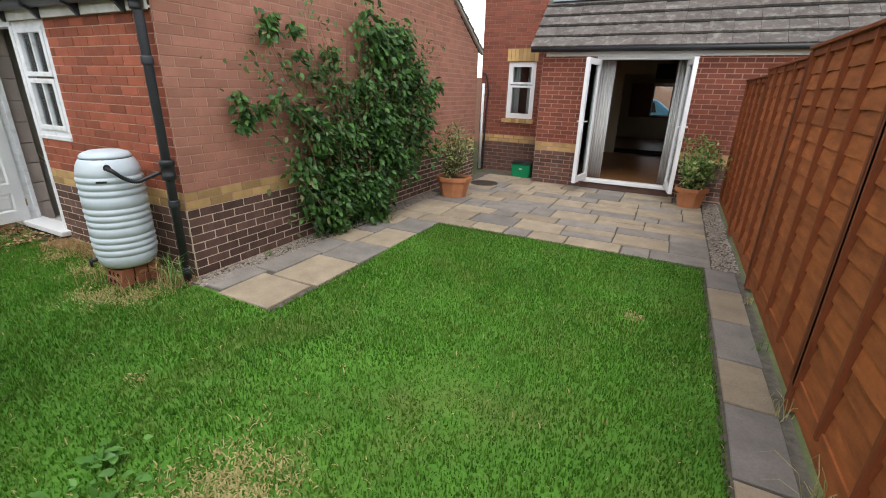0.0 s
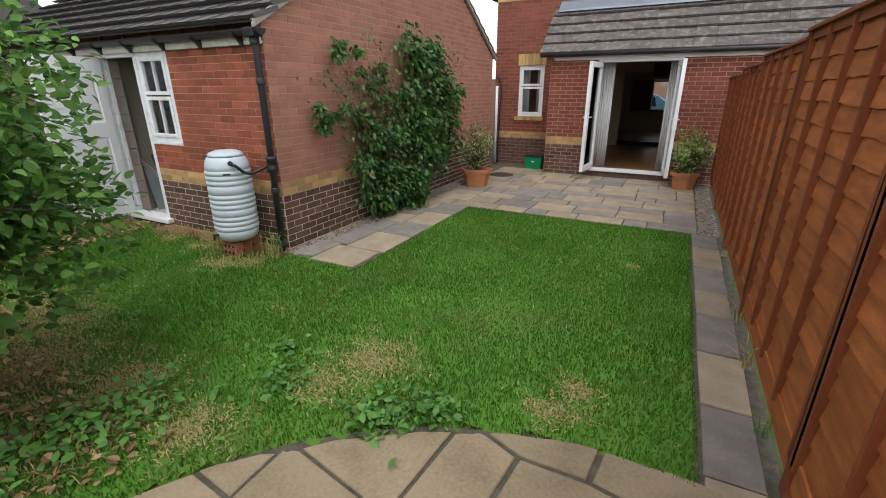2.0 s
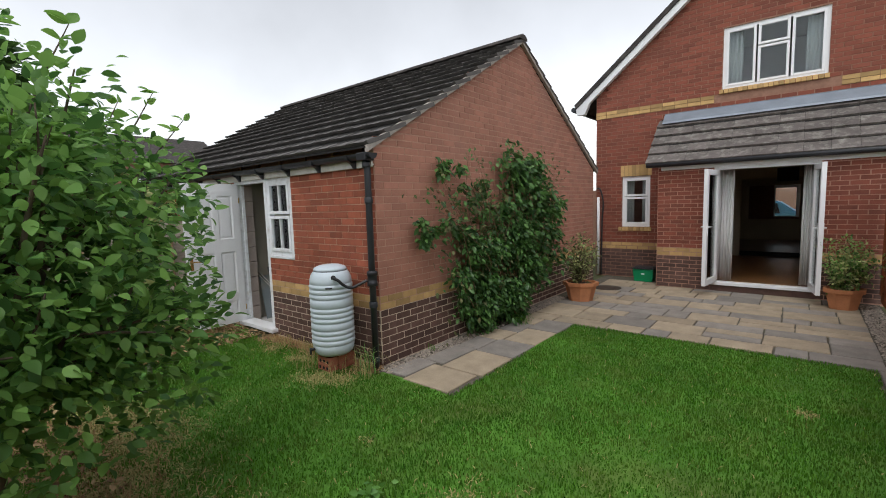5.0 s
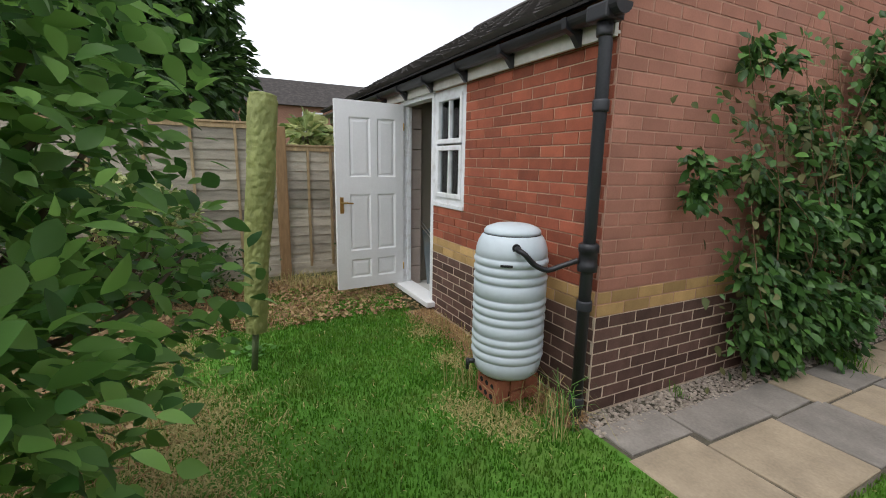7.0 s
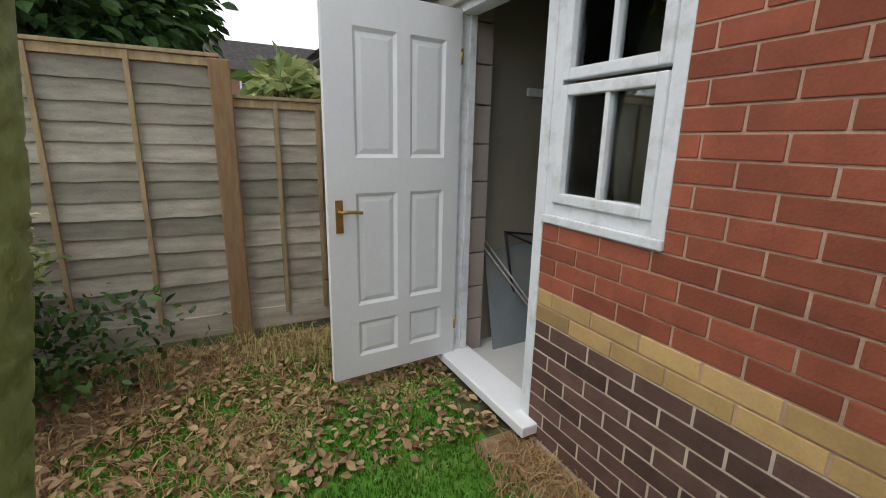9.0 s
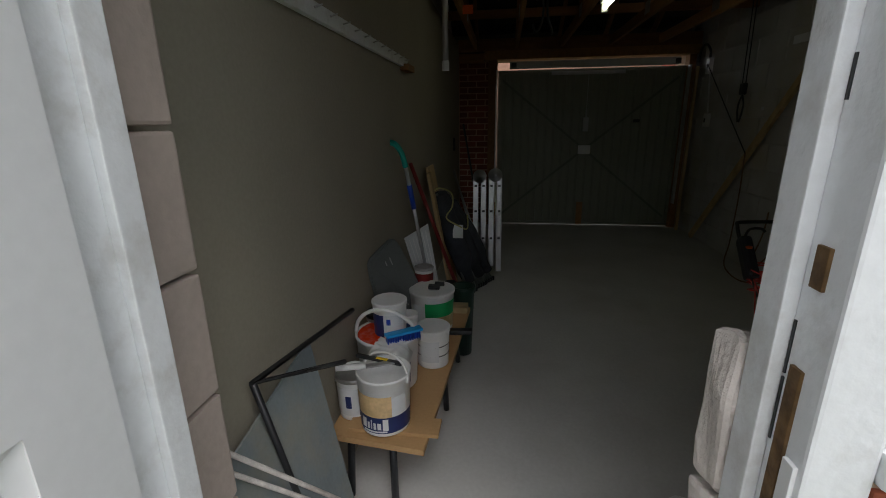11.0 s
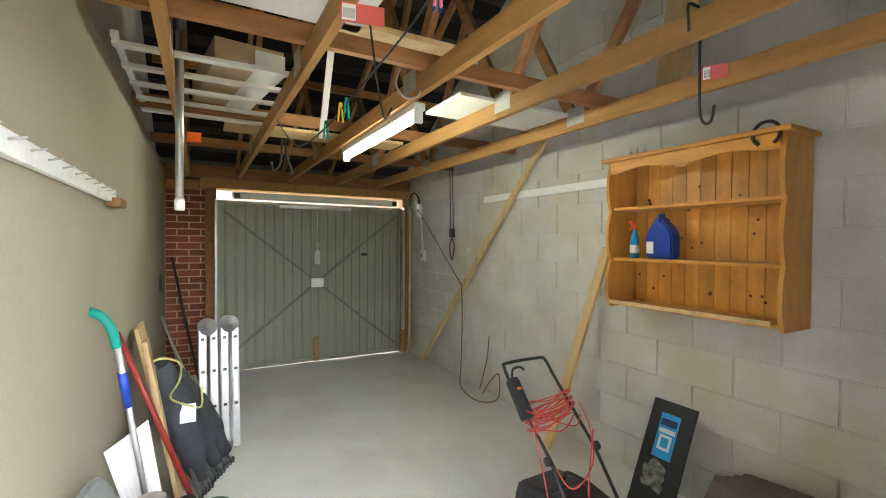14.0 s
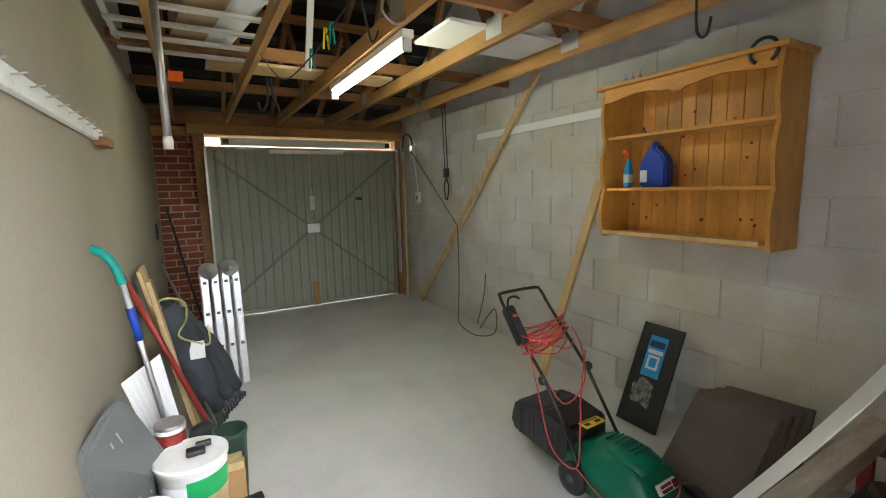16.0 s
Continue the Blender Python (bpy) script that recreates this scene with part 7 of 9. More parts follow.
box(bm, -0.075, 0.075, -0.055, -0.042, 0.92, 1.03, 0.003)
part("centre_plate", bm, M_WPLAS, gd)
bm = bmesh.new()
box(bm, -0.03, 0.03, -0.055, -0.005, 1.2, 1.37, 0.006)
tube(bm, [(0, -0.03, 1.37), (0, -0.03, 1.47)], 0.012, 8)
latch = part("latch", bm, M_STEEL, gd)
bm = bmesh.new()
tube(bm, [(0, -0.02, 1.47), (0, -0.02, 1.9)], 0.004, 6)
part("latch_rod", bm, M_STEEL, latch)
bm = bmesh.new()
box(bm, 0.57, 0.65, -0.02, -0.008, 1.30, 1.34, 0.003)
part("plaque", bm, M_BLACKP, gd)
bm = bmesh.new()
box(bm, -0.45, 0.42, -0.06, -0.035, H - 0.07, H - 0.03, 0.004)
part("pull_bar", bm, M_STEEL, gd)
bm = bmesh.new()
box(bm, -0.045, 0.03, -0.05, -0.03, 0.0, 0.3, 0.002)
part("wood_batten", bm, M_TIMBER, gd, "short wooden batten fixed at the foot")
dfw = thing("garage_door_frame", label="brown timber frame and lintel round the garage door", category="door frame", kind="structure")
for x0, x1, y0, y1, z0, z1, m in ((-2.70, -2.588, 5.50, 5.595, 0.03, 2.10, M_TIMBER), (-0.364, -0.29, 5.50, 5.63, 0.03, 2.10, M_TIMBER), (-2.75, -0.26, 5.46, 5.63, 2.10, 2.20, M_CHORD), (-3.07, -0.26, 5.48, 5.63, 2.20, 2.34, M_TIMBER_X), (-3.07, -2.76, 5.5, 5.62, 2.08, 2.17, M_TIMBER_X)):
    bm = bmesh.new()
    box(bm, x0, x1, y0, y1, z0, z1, 0.003)
    part("beam", bm, m, dfw)
hd = thing("door_gear", label="white door gear housing above the garage door", category="door gear")
bm = bmesh.new()
box(bm, -2.44, -0.5, 5.40, 5.46, 1.985, 2.065, 0.006)
part("housing", bm, M_WPLAS, hd)
for x in (-2.42, -0.55):
    bm = bmesh.new()
    box(bm, x, x + 0.06, 5.395, 5.40, 1.995, 2.05, 0.002)
    part("bracket", bm, M_BLACKP, hd)
for x in (-2.595, -0.36):
    g = thing("door_track", label="galvanised guide track beside the garage door", category="door track", group="garage door tracks")
    bm = bmesh.new()
    box(bm, x - 0.012, x + 0.012, 5.44, 5.50, 0.35, 1.98, 0.002)
    part("channel", bm, M_STEEL, g)
flat("loose_batten", "pale timber batten standing beside the garage door", "batten", -0.325, -0.295, 5.36, 5.395, FLOOR_Z, 1.95, M_PALEWOOD)

# right wall
flat("wall_strip", "white pegged strip screwed to the block wall", "rail", IN_R - 0.028, IN_R - 0.0085, 2.16, 3.70, 1.925, 1.985, M_UPVC)
bra = thing("diagonal_brace", label="rough diagonal timber leaning along the block wall", category="timber")
bm = bmesh.new()
bar(bm, (-0.285, 5.0, 0.05), (-0.285, 2.80, 2.37), 0.03, 0.06, 0.002)
part("plank", bm, M_PALEWOOD, bra)
bra = thing("leaning_plank", label="pale timber plank leaning behind the shelf unit", category="timber")
bm = bmesh.new()
bar(bm, (-0.52, 2.47, FLOOR_Z + 0.0), (-0.275, 2.16, 1.50), 0.03, 0.07, 0.003, up=(0, 1, 0))
part("plank", bm, M_PALEWOOD, bra)
for y, z, h in ((5.16, 1.93, 0.16), (5.04, 1.36, 0.14)):
    sw = thing("switch_box", (IN_R - 0.009, y, z), label="white electrical switch box on the block wall", category="switch", group="wall switches")
    bm = bmesh.new()
    box(bm, -0.045, 0, -0.04, 0.04, -h / 2, h / 2, 0.005)
    part("box", bm, M_WPLAS, sw)
    bm = bmesh.new()
    box(bm, -0.05, -0.045, -0.012, 0.012, -0.025, 0.02, 0.002)
    part("rocker", bm, M_BLACKP, sw)
line_thing("conduit", "white cable conduit between the switch boxes", "conduit", [(-0.262, 5.15, 1.85), (-0.262, 5.06, 1.44)], 0.008, M_WPLAS, 0)
line_thing("black_cable", "black cable looping above the switch", "cable", [(-0.27, 5.18, 2.02), (-0.27, 5.2, 2.1), (-0.28, 5.3, 2.17), (-0.28, 5.42, 2.13), (-0.28, 5.45, 2.0)], 0.013, M_BLACKP)
flat("wall_label", "small white label stuck on the block wall", "label", IN_R - 0.012, IN_R - 0.0085, 3.98, 4.02, 1.44, 1.47, M_SHEET)
for y in (4.17, 4.23):
    line_thing("pulley_rope", "thin grey rope hanging from the roof", "rope", [(-0.36, y, 2.4), (-0.34, y, 1.66)], 0.005, M_BLACKP, 0)
pk = thing("pulley_hook", (-0.34, 4.2, 0), label="black pulley block with a steel hook", category="pulley")
bm = bmesh.new()
box(bm, -0.02, 0.02, -0.035, 0.035, 1.58, 1.68, 0.01)
part("block", bm, M_BLACKP, pk)
for s in (-1, 1):
    bm = bmesh.new()
    tube(bm, curve([(0, 0, 1.58), (0, s * 0.045, 1.50), (0, s * 0.04, 1.42), (0, 0.0 + s * 0.01, 1.34)], 5), 0.008, 8)
    part("hook", bm, M_BLACKP, pk)
line_thing("cord", "thin dark cord stretched along the block wall", "cord", [(-0.30, 5.15, 1.95), (-0.31, 4.6, 1.52), (-0.32, 4.02, 1.07)], 0.005, M_BLACKP, 4)
line_thing("rope", "brown rope hanging down to the garage floor", "rope", [(-0.32, 4.02, 1.07), (-0.31, 4.02, 0.7), (-0.33, 4.0, 0.25), (-0.4, 3.9, 0.08), (-0.45, 3.7, 0.04), (-0.45, 3.45, 0.04), (-0.36, 3.3, 0.10), (-0.31, 3.36, 0.3), (-0.30, 3.5, 0.2), (-0.33, 3.6, 0.05)], 0.006, M_TWIG)
line_thing("rope_end", "stiff brown cord standing against the wall", "rope", [(-0.29, 3.55, 0.62), (-0.29, 3.58, 0.4), (-0.36, 3.6, 0.1)], 0.006, M_TWIG)


def shelf_unit():
    s = thing("wall_shelf", (IN_R - 0.009, 0, 0), label="orange pine wall shelf with scalloped sides and two shelves", category="shelf unit")
    y0, y1, z0, z1, dp = 1.005, 1.965, 1.14, 2.03, 0.27
    for k, y in enumerate((y0, y1 - 0.02)):
        bm = bmesh.new()
        pts = [(0, y, z0), (0, y, z1)]
        zs = np.linspace(z1, z0, 46)
        for z in zs:
            f = (z - z0) / (z1 - z0)
            d = dp - 0.03 + 0.03 * abs(math.sin(math.pi * (3 * f + 0.02))) ** 0.8
            pts.append((-d, y, z))
        prism(bm, pts, (0, 0.02, 0))
        part("side", bm, M_PINE, s)
    for z in (z0 + 0.01, 1.425, 1.735):
        bm = bmesh.new()
        box(bm, -dp + 0.045, -0.012, y0 + 0.02, y1 - 0.02, z, z + 0.018, 0.002)
        part("shelf", bm, M_PINE_H, s)
    bm = bmesh.new()
    box(bm, -dp - 0.02, 0.0, y0 - 0.03, y1 + 0.03, z1, z1 + 0.022, 0.004)
    part("top", bm, M_PINE_H, s)
    bm = bmesh.new()
    pts = [(-dp + 0.012, y0 + 0.02, z1), (-dp + 0.012, y1 - 0.02, z1)]
    for i in range(41):
        u = i / 40
        pts.append((-dp + 0.012, y1 - 0.02 - (y1 - y0 - 0.04) * u, z1 - 0.05 - 0.025 * abs(math.cos(math.pi * 2 * u)) ** 2 - (0.012 if abs(u - 0.5) < 0.03 else 0)))
    prism(bm, pts, (0.018, 0, 0))
    part("cornice", bm, M_PINE_H, s)
    for k in range(11):
        bm = bmesh.new()
        a = y0 + 0.02 + (y1 - y0 - 0.04) * k / 11
        box(bm, -0.011, -0.001, a + 0.0015, a + (y1 - y0 - 0.04) / 11 - 0.0015, z0, z1, 0.0025)
        part("back_board", bm, M_PINE, s)
    rng = random.Random(4)
    for k in range(22):
        bm = bmesh.new()
        y, z = rng.uniform(y0 + 0.05, y1 - 0.05), rng.uniform(z0 + 0.05, z1 - 0.1)
        lathe(bm, [(0.0, 0.0), (rng.uniform(0.006, 0.012), 0.0), (0.004, 0.0006), (0.0, 0.0008)], 10)
        bmesh.ops.transform(bm, matrix=Matrix.Translation((-0.0113, y, z)) @ Euler((0, radians(-90), 0)).to_matrix().to_4x4(), verts=bm.verts)
        part("knot", bm, M_KNOT, s)
    bm = bmesh.new()
    bar(bm, (-dp + 0.02, y0 + 0.05, z0 + 0.035), (-dp + 0.02, y1 - 0.02, z0 + 0.03), 0.012, 0.022)
    part("lip", bm, M_PALEWOOD, s, "pale splintered front lip")
    return s


M_KNOT = material("wood_knot", (0.13, 0.05, 0.018), 0.5, vary=0.3, scale=60, bump=0.0)
shelf_unit()
sb = thing("spray_bottle", (-0.42, 1.83, 1.4435), label="blue spray bottle with orange trigger on the shelf", category="bottle")
bm = bmesh.new()
lathe(bm, [(0.03, 0), (0.033, 0.01), (0.033, 0.10), (0.026, 0.13), (0.013, 0.16), (0.013, 0.175)], 16, squash=0.7)
part("bottle", bm, M_CYAN, sb)
bm = bmesh.new()
lathe(bm, [(0.015, 0.175), (0.015, 0.195), (0.01, 0.2)], 12)
bar(bm, (0.01, 0, 0.205), (-0.045, 0.0, 0.215), 0.018, 0.022, 0.004)
bar(bm, (-0.02, 0, 0.2), (-0.045, 0, 0.165), 0.012, 0.008, 0.002)
part("trigger", bm, M_ORANGE, sb)
bm = bmesh.new()
lathe(bm, [(0.0335, 0.03), (0.0335, 0.08)], 16, squash=0.72)
part("label", bm, M_WPLAS, sb)
jc = thing("jerry_bottle", (-0.41, 1.68, 1.4435), label="dark blue plastic bottle with moulded handle on the shelf", category="bottle")
bm = bmesh.new()
prism(bm, [(0, -0.085, 0.0), (0, 0.085, 0.0), (0, 0.09, 0.13), (0, 0.06, 0.19), (0, 0.03, 0.225), (0, 0.03, 0.245), (0, -0.012, 0.245), (0, -0.012, 0.225), (0, -0.05, 0.2), (0, -0.085, 0.14)], (0.085, 0, 0))
bmesh.ops.bevel(bm, geom=list(bm.edges), offset=0.012, segments=2, affect='EDGES')
part("body", bm, M_BLUEP, jc)
bm = bmesh.new()
lathe(bm, [(0.02, 0.24), (0.02, 0.262), (0.0, 0.262)], 14, (0.042, 0.01, 0))
part("cap", bm, M_BLUEP, jc)
bm = bmesh.new()
box(bm, -0.003, 0.0, 0.03, 0.075, 0.03, 0.1, 0.001)
part("label", bm, M_WPLAS, jc, "torn white label")
hs = thing("horseshoe", (-0.50, 1.08, 2.03), label="dark iron horseshoe hung on the shelf top", category="horseshoe")
bm = bmesh.new()
ring = [(-0.018, 0.055 * math.cos(a), 0.055 * math.sin(a)) for a in [radians(-55 + i * 290 / 20) for i in range(21)]]
tube(bm, ring, 0.008, 8)
part("shoe", bm, M_BLACKP, hs)
for y in (1.82, 1.87, 1.92):
    ins = thing("insulator", (-0.36, y, 2.052), label="small glass insulator standing on the shelf top", category="insulator", group="insulators")
    bm = bmesh.new()
    lathe(bm, [(0.018, 0), (0.02, 0.015), (0.012, 0.03), (0.016, 0.045), (0.006, 0.06), (0.0, 0.062)], 12)
    part("body", bm, M_STEEL, ins)
    bm = bmesh.new()
    tube(bm, [(0, 0, 0.055), (0, 0, 0.085)], 0.003, 6)
    part("pin", bm, M_STEEL, ins)

M_FILM = material("torn_clear_film", (0.2, 0.2, 0.19), 0.2, vary=0.7, scale=30, fine=90, bump=0.8)
# leaning black panel and spare tiles
lp = thing("black_board", label="black glossy panel with a blue label leaning on the wall", category="panel")
lp.matrix_world = Matrix.Translation((-0.56, 1.61, FLOOR_Z)) @ Euler((0, radians(24), 0)).to_matrix().to_4x4()
bm = bmesh.new()
box(bm, -0.02, 0.0, -0.13, 0.13, 0, 0.62, 0.003)
part("panel", bm, M_BLACKP, lp)
bm = bmesh.new()
box(bm, -0.0225, -0.0195, -0.055, 0.06, 0.30, 0.55, 0.001)
lab = part("label", bm, M_CYAN, lp, "blue and white paper label")
for y0, y1, z0, z1, m in ((-0.045, 0.05, 0.48, 0.52, M_NAVY), (-0.035, 0.04, 0.345, 0.43, M_SHEET), (-0.02, 0.025, 0.36, 0.415, M_CYAN), (-0.045, 0.05, 0.44, 0.465, M_SHEET)):
    bm = bmesh.new()
    box(bm, -0.0238 - (0.0006 if m is M_CYAN else 0), -0.0222, y0, y1, z0, z1)
    part("print", bm, m, lab)
bm = bmesh.new()
ol = []
for k in range(22):
    a = k * math.tau / 22
    rr = 0.062 * (1 + 0.55 * noise.noise((math.cos(a) * 2.2, math.sin(a) * 2.2, 5.0)) + 0.2 * noise.noise((a * 3, 0, 1)))
    ol.append((-0.0225, rr * 1.15 * math.cos(a) + 0.02, 0.20 + rr * 1.3 * math.sin(a)))
prism(bm, ol, (-0.002, 0, 0))
part("torn_film", bm, M_FILM, lp, "torn clear film")
for k, (dx, dy, rot) in enumerate(((0.0, 0.0, 0), (0.05, 0.025, 2), (0.1, -0.03, -2), (0.15, -0.06, -3), (0.20, -0.09, -4))):
    tl = thing("spare_tile", label="dark concrete roof tile leaning in a stack", category="roof tile", group="stack of spare tiles")
    tl.matrix_world = Matrix.Translation((-0.83 + dx * 1.1, 1.08 + dy, FLOOR_Z)) @ Euler((radians(rot), radians(42 - k * 2), 0)).to_matrix().to_4x4()
    bm = bmesh.new()
    prism(bm, [(0, -0.19, 0), (0, 0.19, 0), (-0.004, 0.19, 0.02), (-0.004, 0.19, 0.44), (0, 0.16, 0.45), (0, -0.19, 0.45)], (-0.02, 0, 0))
    part("slab", bm, M_STONE, tl)
    bm = bmesh.new()
    box(bm, -0.032, -0.0201, -0.185, -0.15, 0.005, 0.445, 0.004)
    part("edge_roll", bm, M_STONE, tl)
    bm = bmesh.new()
    box(bm, -0.027, -0.0201, -0.14, 0.185, 0.02, 0.035, 0.003)
    part("nib", bm, M_STONE, tl)


# mower
M_RIM = material("grey_wheel_rim", (0.075, 0.078, 0.08), 0.5, vary=0.15, bump=0.03)


def wheel(parent, x, y, r, w):
    bm = bmesh.new()
    lathe(bm, [(r * 0.7, -w / 2), (r * 0.93, -w / 2), (r, -w * 0.3), (r, w * 0.3), (r * 0.93, w / 2), (r * 0.7, w / 2)], 24)
    bmesh.ops.transform(bm, matrix=Matrix.Translation((x, y, r)) @ Euler((0, radians(90), 0)).to_matrix().to_4x4(), verts=bm.verts)
    wh = part("wheel", bm, M_BLACKP, parent)
    bm = bmesh.new()
    for s in range(6):
        a = s * math.tau / 6
        bar(bm, (x, y, r), (x, y + math.cos(a) * r * 0.75, r + math.sin(a) * r * 0.75), w * 0.6, r * 0.22)
    tube(bm, [(x - w * 0.55, y, r), (x + w * 0.55, y, r)], r * 0.25, 12)
    part("rim", bm, M_RIM, wh)


mow = thing("lawn_mower", (-1.145, 1.0, FLOOR_Z), label="dark green electric lawn mower with black grass box", category="lawn mower", rz=2)
mow.scale = (0.9, 0.97, 0.97)
bm = bmesh.new()
secs = []
for y, w, h, zb in ((-0.10, 0.10, 0.10, 0.05), (-0.06, 0.145, 0.13, 0.045), (0.02, 0.16, 0.16, 0.045), (0.07, 0.165, 0.235, 0.045), (0.16, 0.165, 0.27, 0.045), (0.28, 0.17, 0.275, 0.045), (0.38, 0.17, 0.25, 0.045), (0.46, 0.165, 0.22, 0.05)):
    ring = []
    for k in range(16):
        a = math.pi * k / 15
        cx, sz = math.cos(a), math.sin(a)
        ring.append(bm.verts.new((math.copysign(abs(cx) ** 0.6, cx) * w, y, zb + (h - zb) * sz ** 0.55)))
    secs.append(ring)
for a, b in zip(secs, secs[1:]):
    for k in range(15):
        bm.faces.new((a[k], a[k + 1], b[k + 1], b[k])).smooth = True
    bm.faces.new((a[0], b[0], b[-1], a[-1]))
bm.faces.new(secs[0])
bm.faces.new(secs[-1][::-1])
bmesh.ops.recalc_face_normals(bm, faces=bm.faces)
part("deck", bm, M_MOWER, mow)
bm = bmesh.new()
secs = []
for y, w, h in ((0.06, 0.05, 0.20), (0.09, 0.10, 0.265), (0.16, 0.115, 0.295), (0.26, 0.115, 0.30), (0.34, 0.10, 0.285), (0.39, 0.08, 0.24)):
    secs.append([bm.verts.new((math.copysign(abs(math.cos(math.pi * k / 11)) ** 0.7, math.cos(math.pi * k / 11)) * w, y, 0.17 + (h - 0.17) * math.sin(math.pi * k / 11) ** 0.6)) for k in range(12)])
for a, b in zip(secs, secs[1:]):
    for k in range(11):
        bm.faces.new((a[k], a[k + 1], b[k + 1], b[k])).smooth = True
bm.faces.new(secs[0])
bm.faces.new(secs[-1][::-1])
bmesh.ops.recalc_face_normals(bm, faces=bm.faces)
part("motor_cover", bm, M_MOWER, mow, "ribbed green motor cover")
for k in range(7):
    bm = bmesh.new()
    box(bm, -0.05, 0.05, 0.15 + k * 0.025, 0.158 + k * 0.025, 0.28, 0.2985 + 0.003 * math.sin(0.5 * k), 0.002)
    part("vent_rib", bm, M_MOWER, mow)
bm = bmesh.new()
box(bm, -0.06, 0.075, -0.105, -0.085, 0.10, 0.145, 0.008, Matrix.Translation((0, 0.04, 0.035)) @ Euler((radians(-35), 0, 0)).to_matrix().to_4x4())
badge = part("badge", bm, M_WPLAS, mow, "white and red name badge")
for a, b, z0, z1, m in ((-0.045, 0.03, 0.125, 0.137, M_RED), (-0.045, 0.03, 0.106, 0.119, M_INK), (0.038, 0.068, 0.106, 0.138, M_RED)):
    bm = bmesh.new()
    box(bm, a, b, -0.107, -0.1045, z0, z1, 0, Matrix.Translation((0, 0.04, 0.035)) @ Euler((radians(-35), 0, 0)).to_matrix().to_4x4())
    part("print", bm, m, badge)
for x in (-0.175, 0.175):
    wheel(mow, x, 0.0, 0.075, 0.045)
    wheel(mow, x, 0.40, 0.08, 0.045)
bm = bmesh.new()
prism(bm, [(-0.15, 0.44, 0.06), (-0.15, 0.86, 0.10), (-0.15, 0.90, 0.16), (-0.15, 0.86, 0.28), (-0.15, 0.62, 0.33), (-0.15, 0.44, 0.30)], (0.30, 0, 0))
bmesh.ops.bevel(bm, geom=list(bm.edges), offset=0.02, segments=2, affect='EDGES')
gb = part("grass_box", bm, M_BLACKP, mow, "black plastic grass box with vents")
for sx in (-0.153, 0.147):
    for k in range(9):
        bm = bmesh.new()
        box(bm, sx, sx + 0.006, 0.52 + k * 0.035, 0.535 + k * 0.035, 0.11, 0.26, 0.001)
        part("vent_rib", bm, M_BLACKP, gb)
bm = bmesh.new()
tube(bm, curve([(0.03, 0.52, 0.33), (0.03, 0.54, 0.37), (0.03, 0.66, 0.365), (0.03, 0.69, 0.32)], 5), 0.012, 8)
part("grip", bm, M_BLACKP, gb)
bm = bmesh.new()
box(bm, -0.07, 0.08, 0.40, 0.49, 0.262, 0.266, 0.001, Matrix.Translation((0, 0, 0.035)) @ Euler((0, 0, 0)).to_matrix().to_4x4())
wl_ = part("warning_label", bm, M_YELLOW, mow, "yellow warning label")
for a, b, c, d in ((-0.055, 0.03, 0.465, 0.472), (-0.055, 0.06, 0.445, 0.452), (0.02, 0.06, 0.415, 0.435), (-0.055, -0.02, 0.415, 0.435)):
    bm = bmesh.new()
    box(bm, a, b, c, d, 0.301, 0.3022)
    part("print", bm, M_INK, wl_)
HT, HB = (0.93, 0.83), (0.36, 0.16)
for x in (-0.17, 0.17):
    bm = bmesh.new()
    tube(bm, [(x, HB[0], HB[1]), (x * 0.98, 0.60, 0.50), (x, HT[0] - 0.02, HT[1] - 0.03)], 0.0095, 10)
    part("handle_tube", bm, M_BLACKP, mow)
    bm = bmesh.new()
    lathe(bm, [(0.0, -0.012), (0.022, -0.012), (0.024, 0.006), (0.012, 0.014), (0.0, 0.014)], 12)
    bmesh.ops.transform(bm, matrix=Matrix.Translation((x * 1.08, 0.60, 0.50)) @ Euler((0, radians(90), 0)).to_matrix().to_4x4(), verts=bm.verts)
    part("wing_knob", bm, M_BLACKP, mow)
bm = bmesh.new()
tube(bm, curve([(-0.17, HT[0] - 0.02, HT[1] - 0.03), (-0.165, HT[0] + 0.03, HT[1] + 0.03), (-0.13, HT[0] + 0.05, HT[1] + 0.045), (0.13, HT[0] + 0.05, HT[1] + 0.045), (0.165, HT[0] + 0.03, HT[1] + 0.03), (0.17, HT[0] - 0.02, HT[1] - 0.03)], 5), 0.0095, 10)
part("handle_bar", bm, M_BLACKP, mow)
bm = bmesh.new()
tube(bm, curve([(-0.15, HT[0] - 0.02, HT[1] - 0.03), (-0.10, HT[0] + 0.03, HT[1] + 0.01), (-0.04, HT[0] + 0.035, HT[1] + 0.015), (-0.02, HT[0] + 0.02, HT[1])], 5), 0.007, 8)
part("lever", bm, M_BLACKP, mow)
bm = bmesh.new()
bar(bm, (-0.165, HT[0] - 0.17, HT[1] - 0.19), (-0.155, HT[0] - 0.02, HT[1] - 0.02), 0.06, 0.07, 0.02)
sbx = part("switch_box", bm, M_BLACKP, mow)
bm = bmesh.new()
lathe(bm, [(0.016, 0), (0.016, 0.01), (0.0, 0.012)], 12, (-0.16, HT[0] - 0.09, HT[1] - 0.055))
part("button", bm, M_ORANGE, sbx, "red safety button")
cbl = thing("extension_cable", (-1.145, 1.0, FLOOR_Z), label="red mower cable wound round the handle bars", category="cable", rz=2)
cbl.scale = (0.9, 0.97, 0.97)
rng = random.Random(9)
